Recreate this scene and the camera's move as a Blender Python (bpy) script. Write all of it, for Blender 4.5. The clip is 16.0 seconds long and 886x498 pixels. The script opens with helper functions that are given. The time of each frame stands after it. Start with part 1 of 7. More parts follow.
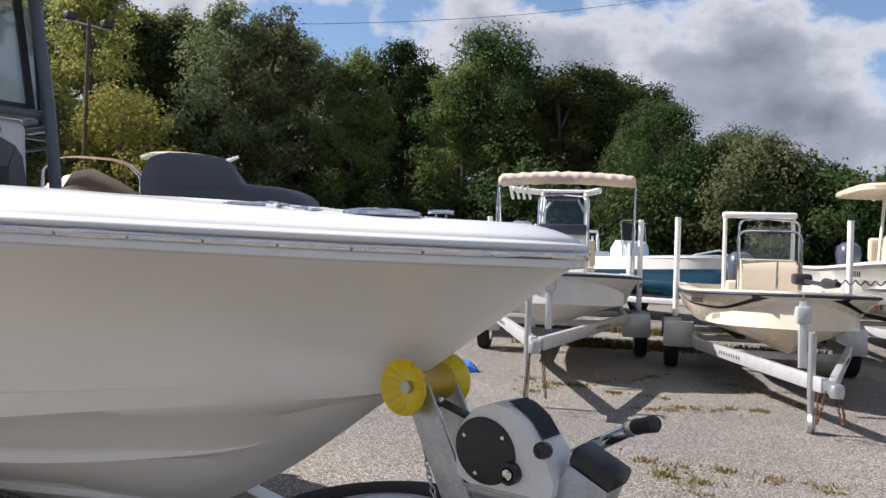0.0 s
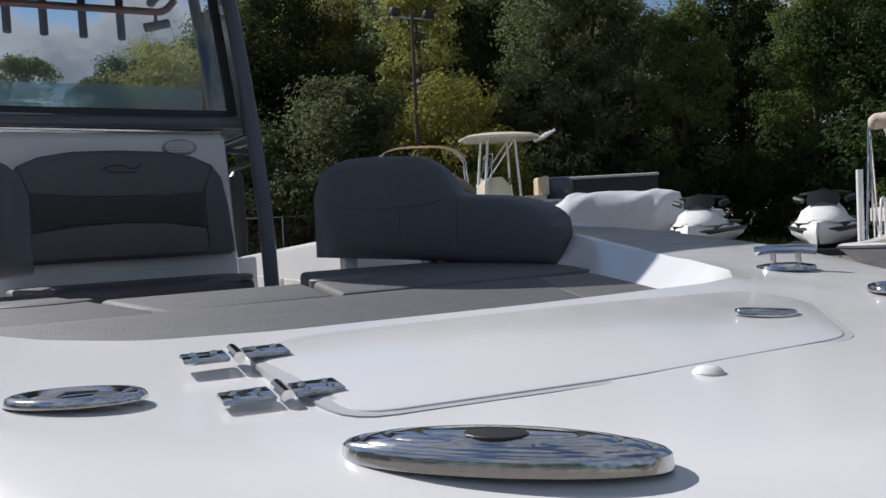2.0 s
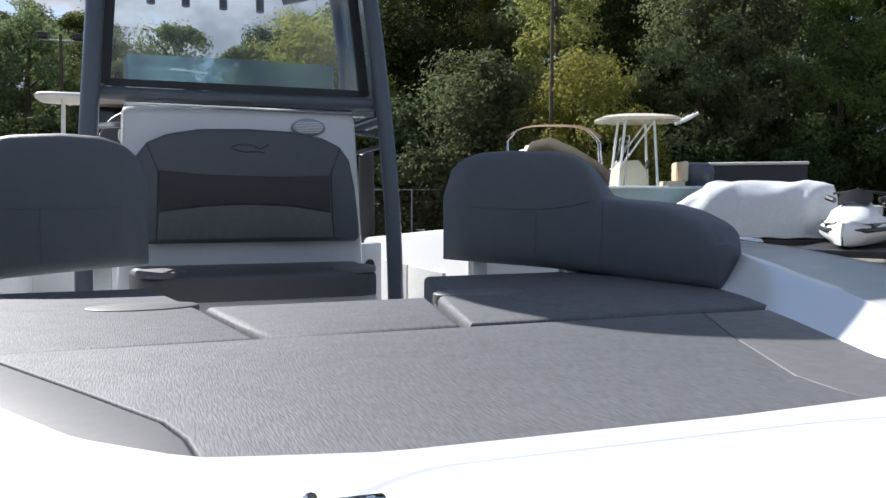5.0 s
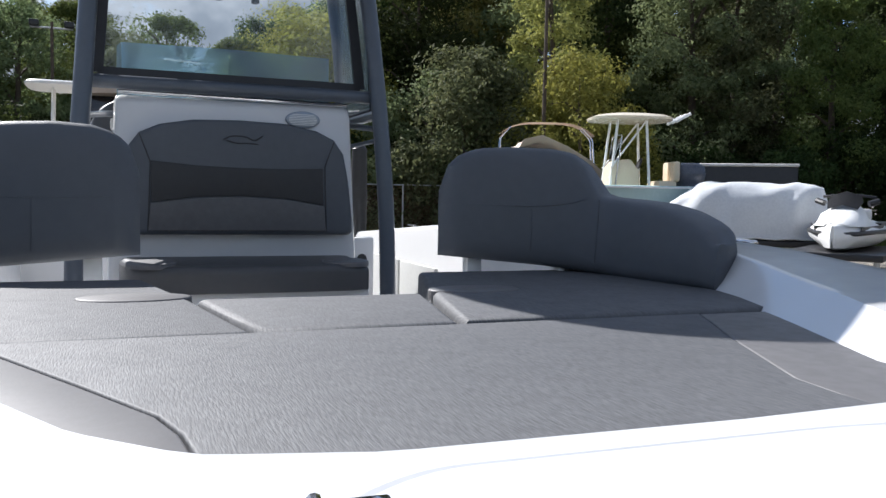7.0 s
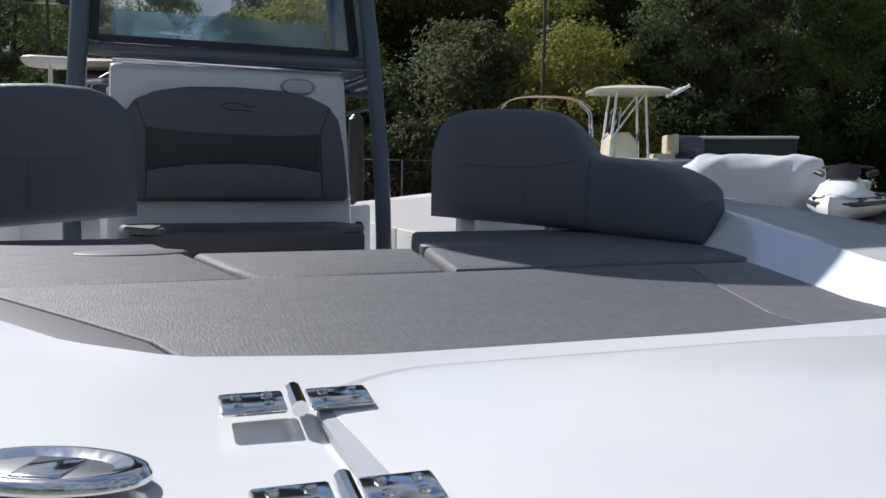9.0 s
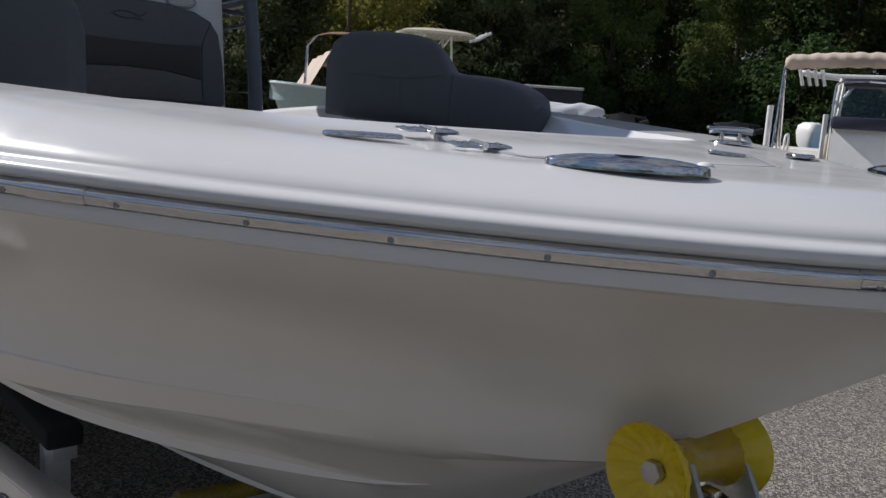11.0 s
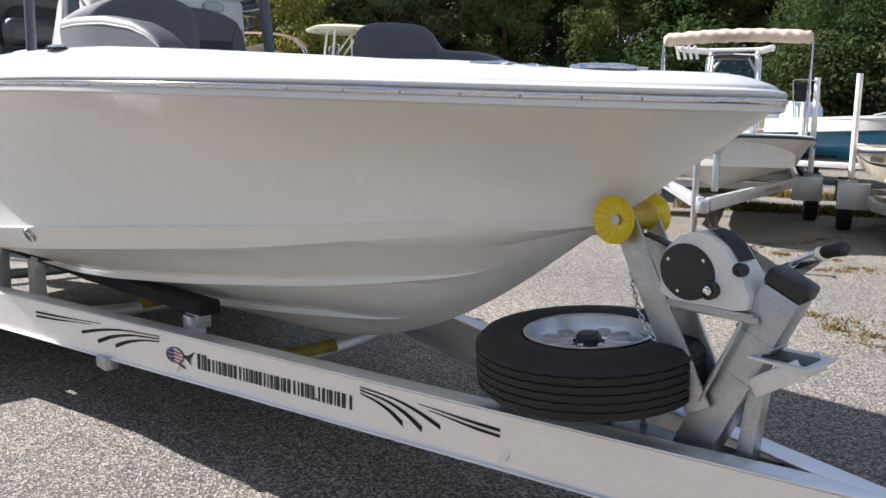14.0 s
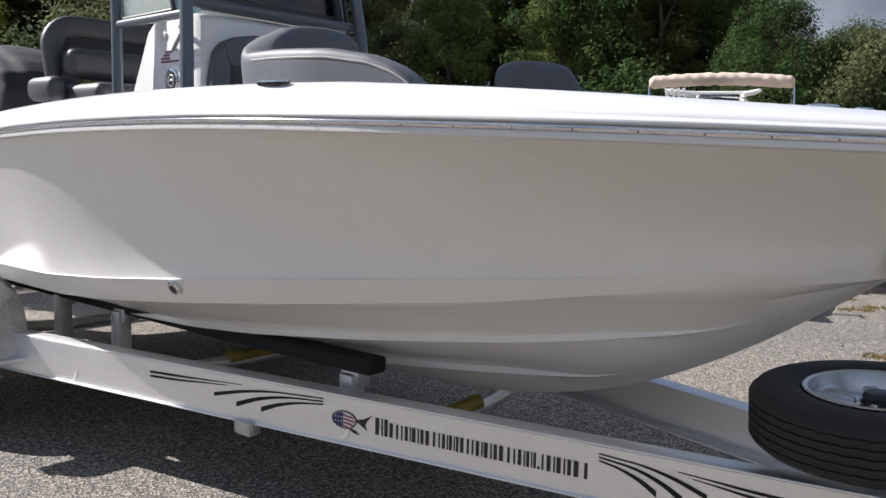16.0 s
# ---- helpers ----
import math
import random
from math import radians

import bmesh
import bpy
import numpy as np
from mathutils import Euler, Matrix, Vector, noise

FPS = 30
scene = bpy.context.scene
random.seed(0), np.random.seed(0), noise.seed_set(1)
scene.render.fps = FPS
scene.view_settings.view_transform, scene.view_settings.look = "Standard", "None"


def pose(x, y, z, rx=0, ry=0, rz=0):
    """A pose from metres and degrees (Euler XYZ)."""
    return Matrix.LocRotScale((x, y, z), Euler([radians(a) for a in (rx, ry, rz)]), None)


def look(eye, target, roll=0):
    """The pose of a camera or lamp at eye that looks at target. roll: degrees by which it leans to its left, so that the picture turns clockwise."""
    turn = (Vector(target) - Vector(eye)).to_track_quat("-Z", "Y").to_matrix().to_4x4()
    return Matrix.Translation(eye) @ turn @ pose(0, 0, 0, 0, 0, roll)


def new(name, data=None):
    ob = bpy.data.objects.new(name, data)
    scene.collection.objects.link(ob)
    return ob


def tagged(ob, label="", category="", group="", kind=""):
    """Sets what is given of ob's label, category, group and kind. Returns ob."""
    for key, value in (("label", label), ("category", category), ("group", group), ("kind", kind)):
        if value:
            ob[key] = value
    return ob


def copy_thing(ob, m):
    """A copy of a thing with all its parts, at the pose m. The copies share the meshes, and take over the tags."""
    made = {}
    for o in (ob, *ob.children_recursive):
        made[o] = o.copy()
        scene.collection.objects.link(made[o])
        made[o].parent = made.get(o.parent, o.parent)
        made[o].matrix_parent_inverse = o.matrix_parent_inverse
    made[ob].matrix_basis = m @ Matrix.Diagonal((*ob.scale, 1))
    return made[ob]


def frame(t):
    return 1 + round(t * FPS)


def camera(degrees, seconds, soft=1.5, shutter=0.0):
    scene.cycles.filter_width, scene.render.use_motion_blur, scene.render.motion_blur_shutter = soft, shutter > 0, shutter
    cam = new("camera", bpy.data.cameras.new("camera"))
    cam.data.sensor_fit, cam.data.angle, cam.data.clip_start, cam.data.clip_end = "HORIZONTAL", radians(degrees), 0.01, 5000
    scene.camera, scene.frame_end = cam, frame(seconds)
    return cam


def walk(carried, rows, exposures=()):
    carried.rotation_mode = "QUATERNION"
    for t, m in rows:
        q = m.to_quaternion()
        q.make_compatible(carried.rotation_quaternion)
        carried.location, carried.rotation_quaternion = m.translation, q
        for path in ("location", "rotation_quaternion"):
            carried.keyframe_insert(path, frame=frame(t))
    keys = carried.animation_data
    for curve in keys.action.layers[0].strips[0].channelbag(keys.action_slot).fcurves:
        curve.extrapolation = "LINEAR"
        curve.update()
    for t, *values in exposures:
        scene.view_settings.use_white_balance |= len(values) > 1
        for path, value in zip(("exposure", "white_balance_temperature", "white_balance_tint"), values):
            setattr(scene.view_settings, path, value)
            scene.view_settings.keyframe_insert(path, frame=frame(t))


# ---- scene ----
cam = camera(56.4, 16.0, soft=1.5)

PATH = [
    (0, (0.886, -1.494, 1.403), (-0.351, 0.077, 1.41), 1.8),
    (0.5, (0.72, -1.11, 1.415), (-0.638, 0.358, 1.424), 0.8),
    (1, (0.56, -0.775, 1.452), (-0.931, 0.558, 1.439), 0.6),
    (1.5, (0.298, -0.535, 1.513), (-1.353, 0.594, 1.478), 0.1),
    (2, (0.047, -0.416, 1.596), (-1.71, 0.537, 1.525), -2.7),
    (2.5, (-0.115, -0.354, 1.638), (-1.976, 0.375, 1.585), -0.2),
    (3, (-0.166, -0.334, 1.656), (-2.072, 0.27, 1.615), 0.8),
    (3.5, (-0.198, -0.322, 1.645), (-2.11, 0.26, 1.571), 0.8),
    (4, (-0.188, -0.328, 1.658), (-2.1, 0.254, 1.566), 0.2),
    (4.5, (-0.177, -0.335, 1.664), (-2.074, 0.29, 1.553), 0.2),
    (5, (-0.171, -0.337, 1.662), (-2.05, 0.337, 1.539), 0.1),
    (7.5, (-0.188, -0.344, 1.661), (-2.059, 0.348, 1.525), 1.3),
    (8, (-0.185, -0.338, 1.664), (-2.059, 0.343, 1.501), 1.0),
    (8.2, (-0.201, -0.326, 1.657), (-2.077, 0.347, 1.489), 0.8),
    (10.5, (0.152, -0.604, 1.552), (-1.59, 0.317, 1.21), 2.8),
    (11, (0.291, -0.831, 1.516), (-1.33, 0.298, 1.205), 3.8),
    (11.5, (0.438, -0.972, 1.501), (-1.125, 0.244, 1.224), 4.2),
    (12, (0.588, -1.11, 1.477), (-0.972, 0.108, 1.19), 2.3),
    (12.5, (0.694, -1.335, 1.447), (-0.849, -0.104, 1.124), 1.5),
    (13, (0.781, -1.577, 1.448), (-0.743, -0.326, 1.114), 2.5),
    (13.5, (0.96, -1.71, 1.415), (-0.555, -0.445, 1.093), 1.6),
    (14, (0.994, -1.866, 1.354), (-0.482, -0.554, 1.04), 0.7),
    (14.5, (0.862, -2.11, 1.372), (-0.638, -0.813, 1.113), -0.1),
    (15, (0.619, -2.221, 1.351), (-0.898, -0.931, 1.161), 1.3),
    (15.5, (0.389, -2.304, 1.368), (-1.096, -0.973, 1.213), 2.1),
    (16, (0.16, -2.416, 1.357), (-1.197, -0.964, 1.135), 1.1),
]

walk(cam, [(t, look(e, g, r)) for t, e, g, r in PATH], exposures=[(0.0, 0.95, 6420, 14), (1.0, 0.95, 6420, 14), (1.5, 0.55, 6300, 13), (2.0, 0.1, 6300, 12), (2.5, 0.15, 6250, 12), (3.0, 0.35, 6200, 12), (3.5, 0.7, 6150, 11), (5.0, 0.95, 6150, 11), (8.2, 0.85, 6150, 11), (10.3, -0.6, 6120, 11), (10.6, -0.55, 6120, 11), (11.0, -0.1, 6300, 13), (11.5, 0.3, 6300, 13), (12.0, 0.75, 6380, 13), (12.5, 0.9, 6380, 13), (13.0, 1.0, 6380, 13), (14.0, 1.2, 6380, 13), (14.5, 1.0, 6380, 13), (15.0, 0.95, 6380, 13), (15.5, 0.72, 6380, 13), (16.0, 0.85, 6380, 13)])

# ---- light ----
SUN = Vector((-0.69, -0.34, 0.635)).normalized()     # towards the sun


def build_world():
    w = bpy.data.worlds.new("sky")
    scene.world = w
    w.use_nodes = True
    n, l = w.node_tree.nodes, w.node_tree.links
    bg = n["Background"]
    sky = n.new("ShaderNodeTexSky")
    sky.sky_type, sky.sun_disc = "NISHITA", False
    sky.sun_elevation = math.asin(SUN.z)
    sky.sun_rotation = math.atan2(SUN.x, SUN.y)
    sky.air_density, sky.dust_density, sky.ozone_density = 1.0, 0.15, 2.5
    tc = n.new("ShaderNodeTexCoord")
    mp = n.new("ShaderNodeMapping")
    mp.inputs["Scale"].default_value = (1.0, 1.0, 1.5)
    mp.inputs["Location"].default_value = (0.35, 0.1, 0.2)
    l.new(tc.outputs["Generated"], mp.inputs["Vector"])
    no = n.new("ShaderNodeTexNoise")
    no.inputs["Scale"].default_value, no.inputs["Detail"].default_value = 2.9, 12.0
    no.inputs["Roughness"].default_value = 0.55
    l.new(mp.outputs[0], no.inputs["Vector"])
    cover = n.new("ShaderNodeValToRGB")
    cover.color_ramp.elements[0].position, cover.color_ramp.elements[1].position = 0.475, 0.515
    l.new(no.outputs["Fac"], cover.inputs["Fac"])
    shade = n.new("ShaderNodeValToRGB")
    shade.color_ramp.elements[0].position, shade.color_ramp.elements[0].color = 0.50, (5.4, 5.6, 6.0, 1)
    shade.color_ramp.elements[1].position, shade.color_ramp.elements[1].color = 0.68, (1.5, 1.75, 2.2, 1)
    body = shade.color_ramp.elements.new(0.57)
    body.color = (2.9, 3.2, 3.7, 1)
    l.new(no.outputs["Fac"], shade.inputs["Fac"])
    mix = n.new("ShaderNodeMix")
    mix.data_type = "RGBA"
    l.new(cover.outputs["Color"], mix.inputs["Factor"])
    l.new(sky.outputs["Color"], mix.inputs["A"])
    l.new(shade.outputs["Color"], mix.inputs["B"])
    l.new(mix.outputs["Result"], bg.inputs["Color"])
    bg.inputs["Strength"].default_value = 0.07


build_world()
sun = new("sun", bpy.data.lights.new("sun", "SUN"))
sun.data.energy, sun.data.angle, sun.data.color = 5.0, radians(0.5), (1.0, 0.96, 0.91)
sun.matrix_world = look(SUN * 50, (0, 0, 0))


# ---- materials ----
def material(name, base, rough=0.5, metal=0.0, second=None, scale=6.0, amount=0.5, bump=0.0, bump_scale=80.0, coat=0.0, island=0.0, stretch=None):
    """Principled surface: two colours mixed by noise at two sizes, fine relief."""
    m = bpy.data.materials.new(name)
    m.use_nodes = True
    n, l = m.node_tree.nodes, m.node_tree.links
    b = n["Principled BSDF"]
    b.inputs["Roughness"].default_value, b.inputs["Metallic"].default_value = rough, metal
    b.inputs["Coat Weight"].default_value = coat
    tc = n.new("ShaderNodeTexCoord")
    vec = tc.outputs["Object"]
    if stretch:
        mp = n.new("ShaderNodeMapping")
        mp.inputs["Scale"].default_value = stretch
        l.new(vec, mp.inputs["Vector"])
        vec = mp.outputs[0]
    second = second or tuple(c * 0.82 for c in base)
    big, fine = n.new("ShaderNodeTexNoise"), n.new("ShaderNodeTexNoise")
    big.inputs["Scale"].default_value, fine.inputs["Scale"].default_value = scale, scale * 9
    big.inputs["Detail"].default_value, fine.inputs["Detail"].default_value = 4, 3
    for t in (big, fine):
        l.new(vec, t.inputs["Vector"])
    add = n.new("ShaderNodeMath")
    add.operation = "ADD"
    l.new(big.outputs["Fac"], add.inputs[0])
    l.new(fine.outputs["Fac"], add.inputs[1])
    ramp = n.new("ShaderNodeMapRange")
    ramp.inputs["From Min"].default_value, ramp.inputs["From Max"].default_value = 0.75, 1.25
    ramp.inputs["To Max"].default_value = amount
    l.new(add.outputs[0], ramp.inputs["Value"])
    mix = n.new("ShaderNodeMix")
    mix.data_type = "RGBA"
    mix.inputs["A"].default_value, mix.inputs["B"].default_value = (*base, 1), (*second, 1)
    l.new(ramp.outputs[0], mix.inputs["Factor"])
    col = mix.outputs["Result"]
    if island:
        geo, hsv = n.new("ShaderNodeNewGeometry"), n.new("ShaderNodeHueSaturation")
        mr = n.new("ShaderNodeMapRange")
        mr.inputs["To Min"].default_value, mr.inputs["To Max"].default_value = 1 - island, 1 + island
        l.new(geo.outputs["Random Per Island"], mr.inputs["Value"])
        l.new(mr.outputs[0], hsv.inputs["Value"])
        l.new(col, hsv.inputs["Color"])
        col = hsv.outputs["Color"]
    l.new(col, b.inputs["Base Color"])
    rr = n.new("ShaderNodeMapRange")
    rr.inputs["To Min"].default_value, rr.inputs["To Max"].default_value = max(0.02, rough - 0.06), min(1, rough + 0.08)
    l.new(fine.outputs["Fac"], rr.inputs["Value"])
    l.new(rr.outputs[0], b.inputs["Roughness"])
    if bump:
        bt, bp = n.new("ShaderNodeTexNoise"), n.new("ShaderNodeBump")
        bt.inputs["Scale"].default_value, bt.inputs["Detail"].default_value = bump_scale, 5
        l.new(vec, bt.inputs["Vector"])
        bp.inputs["Strength"].default_value, bp.inputs["Distance"].default_value = bump, 0.01
        l.new(bt.outputs["Fac"], bp.inputs["Height"])
        l.new(bp.outputs[0], b.inputs["Normal"])
    return m


GEL = material("gelcoat", (0.80, 0.79, 0.77), 0.17, second=(0.77, 0.75, 0.71), scale=1.5)
DECK = material("gelcoat_deck", (0.69, 0.69, 0.69), 0.20, second=(0.65, 0.65, 0.65), scale=2.0, coat=0.2)
NONSKID = material("gelcoat_nonskid", (0.80, 0.80, 0.80), 0.5, second=(0.74, 0.74, 0.73), scale=3, bump=0.3, bump_scale=400)
STEEL = material("stainless", (0.72, 0.72, 0.73), 0.10, 1.0, scale=20)
ALU = material("mill_aluminium", (0.74, 0.74, 0.75), 0.36, 0.75, second=(0.62, 0.62, 0.63), scale=5, amount=0.7, bump=0.05)
GALV = material("galvanised_steel", (0.55, 0.56, 0.57), 0.42, 0.9, second=(0.40, 0.41, 0.42), scale=14, amount=0.8, bump=0.1, bump_scale=120)
PIPE = material("grey_powder_coat", (0.085, 0.10, 0.125), 0.35, second=(0.07, 0.085, 0.105), scale=6, coat=0.2)
BLACK = material("black_plastic", (0.016, 0.016, 0.018), 0.4, second=(0.03, 0.03, 0.03), scale=10, bump=0.08, bump_scale=300)
RUBBER = material("tyre_rubber", (0.011, 0.011, 0.012), 0.7, second=(0.022, 0.021, 0.021), scale=12, bump=0.15, bump_scale=200)
VINYL = material("grey_vinyl", (0.088, 0.096, 0.110), 0.52, second=(0.074, 0.081, 0.093), scale=4, bump=0.12, bump_scale=500)
YELLOW = material("yellow_urethane", (0.80, 0.62, 0.02), 0.28, second=(0.68, 0.48, 0.01), scale=9, coat=0.2)
WHITE = material("white_plastic", (0.78, 0.78, 0.77), 0.35, second=(0.68, 0.68, 0.66), scale=6)
CREAM = material("cream_canvas", (0.56, 0.46, 0.38), 0.8, second=(0.45, 0.37, 0.30), scale=5, bump=0.3, bump_scale=60)
COVER = material("white_cover_cloth", (0.60, 0.62, 0.64), 0.6, second=(0.44, 0.46, 0.49), scale=3, bump=0.12, bump_scale=25)
TEAL = material("teal_gelcoat", (0.025, 0.20, 0.36), 0.2, second=(0.025, 0.17, 0.32), scale=2, coat=0.3)
BEIGE = material("beige_gelcoat", (0.66, 0.56, 0.42), 0.25, second=(0.6, 0.5, 0.37), scale=3)
BARK = material("bark", (0.10, 0.075, 0.055), 0.9, second=(0.05, 0.04, 0.03), scale=4, bump=0.6, bump_scale=20)


def glass_material(name, tint, rough=0.0, haze=0.0):
    m = bpy.data.materials.new(name)
    m.use_nodes = True
    n, l = m.node_tree.nodes, m.node_tree.links
    out = n["Material Output"]
    tr, gl, mx, fr = n.new("ShaderNodeBsdfTransparent"), n.new("ShaderNodeBsdfGlossy"), n.new("ShaderNodeMixShader"), n.new("ShaderNodeFresnel")
    tr.inputs["Color"].default_value = (*tint, 1)
    gl.inputs["Roughness"].default_value = rough + 0.02
    fr.inputs["IOR"].default_value = 1.6
    l.new(fr.outputs[0], mx.inputs[0])
    l.new(tr.outputs[0], mx.inputs[1])
    l.new(gl.outputs[0], mx.inputs[2])
    l.new(mx.outputs[0], out.inputs["Surface"])
    if haze:                                     # diffuse share stands for sky reflected in the sheet
        df, mh = n.new("ShaderNodeBsdfDiffuse"), n.new("ShaderNodeMixShader")
        df.inputs["Color"].default_value = (*tint, 1)
        mh.inputs[0].default_value = haze
        l.new(mx.outputs[0], mh.inputs[1])
        l.new(df.outputs[0], mh.inputs[2])
        l.new(mh.outputs[0], out.inputs["Surface"])
    return m


GLASS = glass_material("acrylic", (0.92, 0.95, 0.96))
# cloudy sky reflection put into the side panes as pale colour
SIDE_GLASS = glass_material("sky_hazed_acrylic", (0.80, 0.86, 0.84), haze=0.16)


def leaf_material(name, a, b):
    """Matt leaves that let some light through; every tree differs a little."""
    m = material(name, a, 0.75, second=b, scale=0.8, amount=1.0, island=0.22)
    n, l = m.node_tree.nodes, m.node_tree.links
    p, out = n["Principled BSDF"], n["Material Output"]
    p.inputs["Specular IOR Level"].default_value = 0.12
    info, hsv, mr, mh = n.new("ShaderNodeObjectInfo"), n.new("ShaderNodeHueSaturation"), n.new("ShaderNodeMapRange"), n.new("ShaderNodeMapRange")
    mr.inputs["To Min"].default_value, mr.inputs["To Max"].default_value = 0.65, 1.45
    mh.inputs["To Min"].default_value, mh.inputs["To Max"].default_value = 0.485, 0.535
    l.new(info.outputs["Random"], mr.inputs["Value"])
    l.new(info.outputs["Random"], mh.inputs["Value"])
    l.new(mr.outputs[0], hsv.inputs["Value"])
    l.new(mh.outputs[0], hsv.inputs["Hue"])
    l.new(p.inputs["Base Color"].links[0].from_socket, hsv.inputs["Color"])
    l.new(hsv.outputs["Color"], p.inputs["Base Color"])
    tr, mx = n.new("ShaderNodeBsdfTranslucent"), n.new("ShaderNodeMixShader")
    l.new(hsv.outputs["Color"], tr.inputs["Color"])
    mx.inputs[0].default_value = 0.42
    l.new(p.outputs[0], mx.inputs[1])
    l.new(tr.outputs[0], mx.inputs[2])
    l.new(mx.outputs[0], out.inputs["Surface"])
    return m


# the first tone carries the woods' shade, the last one their sunlight
LEAF = [leaf_material("shaded_oak_leaves", (0.030, 0.046, 0.016), (0.074, 0.096, 0.030)),
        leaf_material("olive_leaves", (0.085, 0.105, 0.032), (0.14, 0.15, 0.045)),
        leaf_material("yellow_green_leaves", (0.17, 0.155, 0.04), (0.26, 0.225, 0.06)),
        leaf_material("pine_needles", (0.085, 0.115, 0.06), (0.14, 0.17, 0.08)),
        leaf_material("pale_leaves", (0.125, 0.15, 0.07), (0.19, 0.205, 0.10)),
        leaf_material("sun_tinted_leaves", (0.24, 0.255, 0.08), (0.36, 0.335, 0.105))]


# ---- mesh helpers ----
def mesh_of(bm, mat, smooth=35):
    me = bpy.data.meshes.new("mesh")
    bmesh.ops.recalc_face_normals(bm, faces=bm.faces)
    bm.to_mesh(me)
    bm.free()
    me.materials.append(mat)
    if smooth:
        me.shade_smooth()
        me.set_sharp_from_angle(angle=radians(smooth))
    return me


def part(name, bm, mat, parent=None, label="", smooth=35):
    ob = new(name, mesh_of(bm, mat, smooth))
    ob.parent = parent
    if label:
        ob["label"] = label
    return ob


def thing(name, m, label, category, group="", kind=""):
    ob = new(name)
    ob.matrix_world = m
    return tagged(ob, label, category, group, kind)


def box(bm, lo, hi, bevel=0.0, m=None, seg=2):
    """A box between two corners, its edges rounded."""
    c = [(a + b) / 2 for a, b in zip(lo, hi)]
    s = [abs(b - a) for a, b in zip(lo, hi)]
    t = bmesh.new()
    bmesh.ops.create_cube(t, size=1.0, matrix=Matrix.Translation(c) @ Matrix.Diagonal((*s, 1)))
    if bevel:
        bmesh.ops.bevel(t, geom=t.edges[:], offset=min(bevel, min(s) * 0.49), segments=seg, affect="EDGES", profile=0.5)
    join(bm, t, m)
    return bm


def join(bm, other, m=None):
    if m is not None:
        bmesh.ops.transform(other, matrix=m, verts=other.verts)
    vs = {v: bm.verts.new(v.co) for v in other.verts}
    for f in other.faces:
        try:
            bm.faces.new([vs[v] for v in f.verts])
        except ValueError:
            pass
    other.free()
    return bm


def tube(bm, pts, r, n=10, caps=True, ends=None):
    """A round bar along points; ends: radius at the two ends."""
    pts = [Vector(p) for p in pts]
    rings, up = [], None
    for i, p in enumerate(pts):
        d = (pts[min(i + 1, len(pts) - 1)] - pts[max(i - 1, 0)]).normalized()
        if up is None:
            up = d.orthogonal().normalized()
        up = (up - d * up.dot(d)).normalized()
        side = d.cross(up)
        k = i / max(1, len(pts) - 1)
        rad = r if ends is None else ends[0] + (ends[1] - ends[0]) * k
        rings.append([bm.verts.new(p + (up * math.cos(a) + side * math.sin(a)) * rad) for a in (math.tau * j / n for j in range(n))])
    for a, b in zip(rings, rings[1:]):
        for j in range(n):
            bm.faces.new((a[j], a[(j + 1) % n], b[(j + 1) % n], b[j]))
    if caps:
        bm.faces.new(rings[0][::-1])
        bm.faces.new(rings[-1])
    return bm


def bent(pts, r=0.08, n=5):
    """A path with rounded corners."""
    pts = [Vector(p) for p in pts]
    out = [pts[0]]
    for a, b, c in zip(pts, pts[1:], pts[2:]):
        d1, d2 = (a - b), (c - b)
        k = min(r, d1.length * 0.45, d2.length * 0.45)
        p, q = b + d1.normalized() * k, b + d2.normalized() * k
        for i in range(n + 1):
            t = i / n
            out.append(p * (1 - t) ** 2 + b * 2 * t * (1 - t) + q * t * t)
    return out + [pts[-1]]


def lathe(bm, profile, n=32, m=None):
    """A turned body: (radius, height) pairs about z."""
    t = bmesh.new()
    rings = [[t.verts.new((r * math.cos(math.tau * j / n), r * math.sin(math.tau * j / n), z)) for j in range(n)] for r, z in profile]
    for a, b in zip(rings, rings[1:]):
        for j in range(n):
            t.faces.new((a[j], a[(j + 1) % n], b[(j + 1) % n], b[j]))
    for ring in (rings[0], rings[-1]):
        t.faces.new(ring)
    return join(bm, t, m)


def grid(bm, rows, closed=False):
    """Faces between rows of points of equal number."""
    vs = [[bm.verts.new(p) for p in row] for row in rows]
    for a, b in zip(vs, vs[1:]):
        n = len(a)
        for j in range(n if closed else n - 1):
            k = (j + 1) % n
            try:
                bm.faces.new((a[j], a[k], b[k], b[j]))
            except ValueError:
                pass
    return vs


def slab(bm, outline, z0, z1, bevel=0.0, m=None, seg=3):
    """A flat body with the given outline in x, y."""
    t = bmesh.new()
    f = t.faces.new([t.verts.new((x, y, z0)) for x, y in outline])
    r = bmesh.ops.extrude_face_region(t, geom=[f])
    top = [v for v in r["geom"] if isinstance(v, bmesh.types.BMVert)]
    bmesh.ops.translate(t, vec=(0, 0, z1 - z0), verts=top)
    if bevel:
        edges = [e for e in t.edges if all(v in top for v in e.verts)]
        bmesh.ops.bevel(t, geom=edges, offset=bevel, segments=seg, affect="EDGES", profile=0.5)
    bmesh.ops.recalc_face_normals(t, faces=t.faces)
    return join(bm, t, m)


def lerp(table, x):
    """Straight-line reading of a table of (x, value) pairs in rising x."""
    if x <= table[0][0]:
        return table[0][1]
    for (a, p), (b, q) in zip(table, table[1:]):
        if x <= b:
            return p + (q - p) * (x - a) / (b - a)
    return table[-1][1]


def smooth_lerp(table, x, w=0.12):
    return sum(lerp(table, x + w * k) for k in (-1, -0.5, 0, 0.5, 1)) / 5


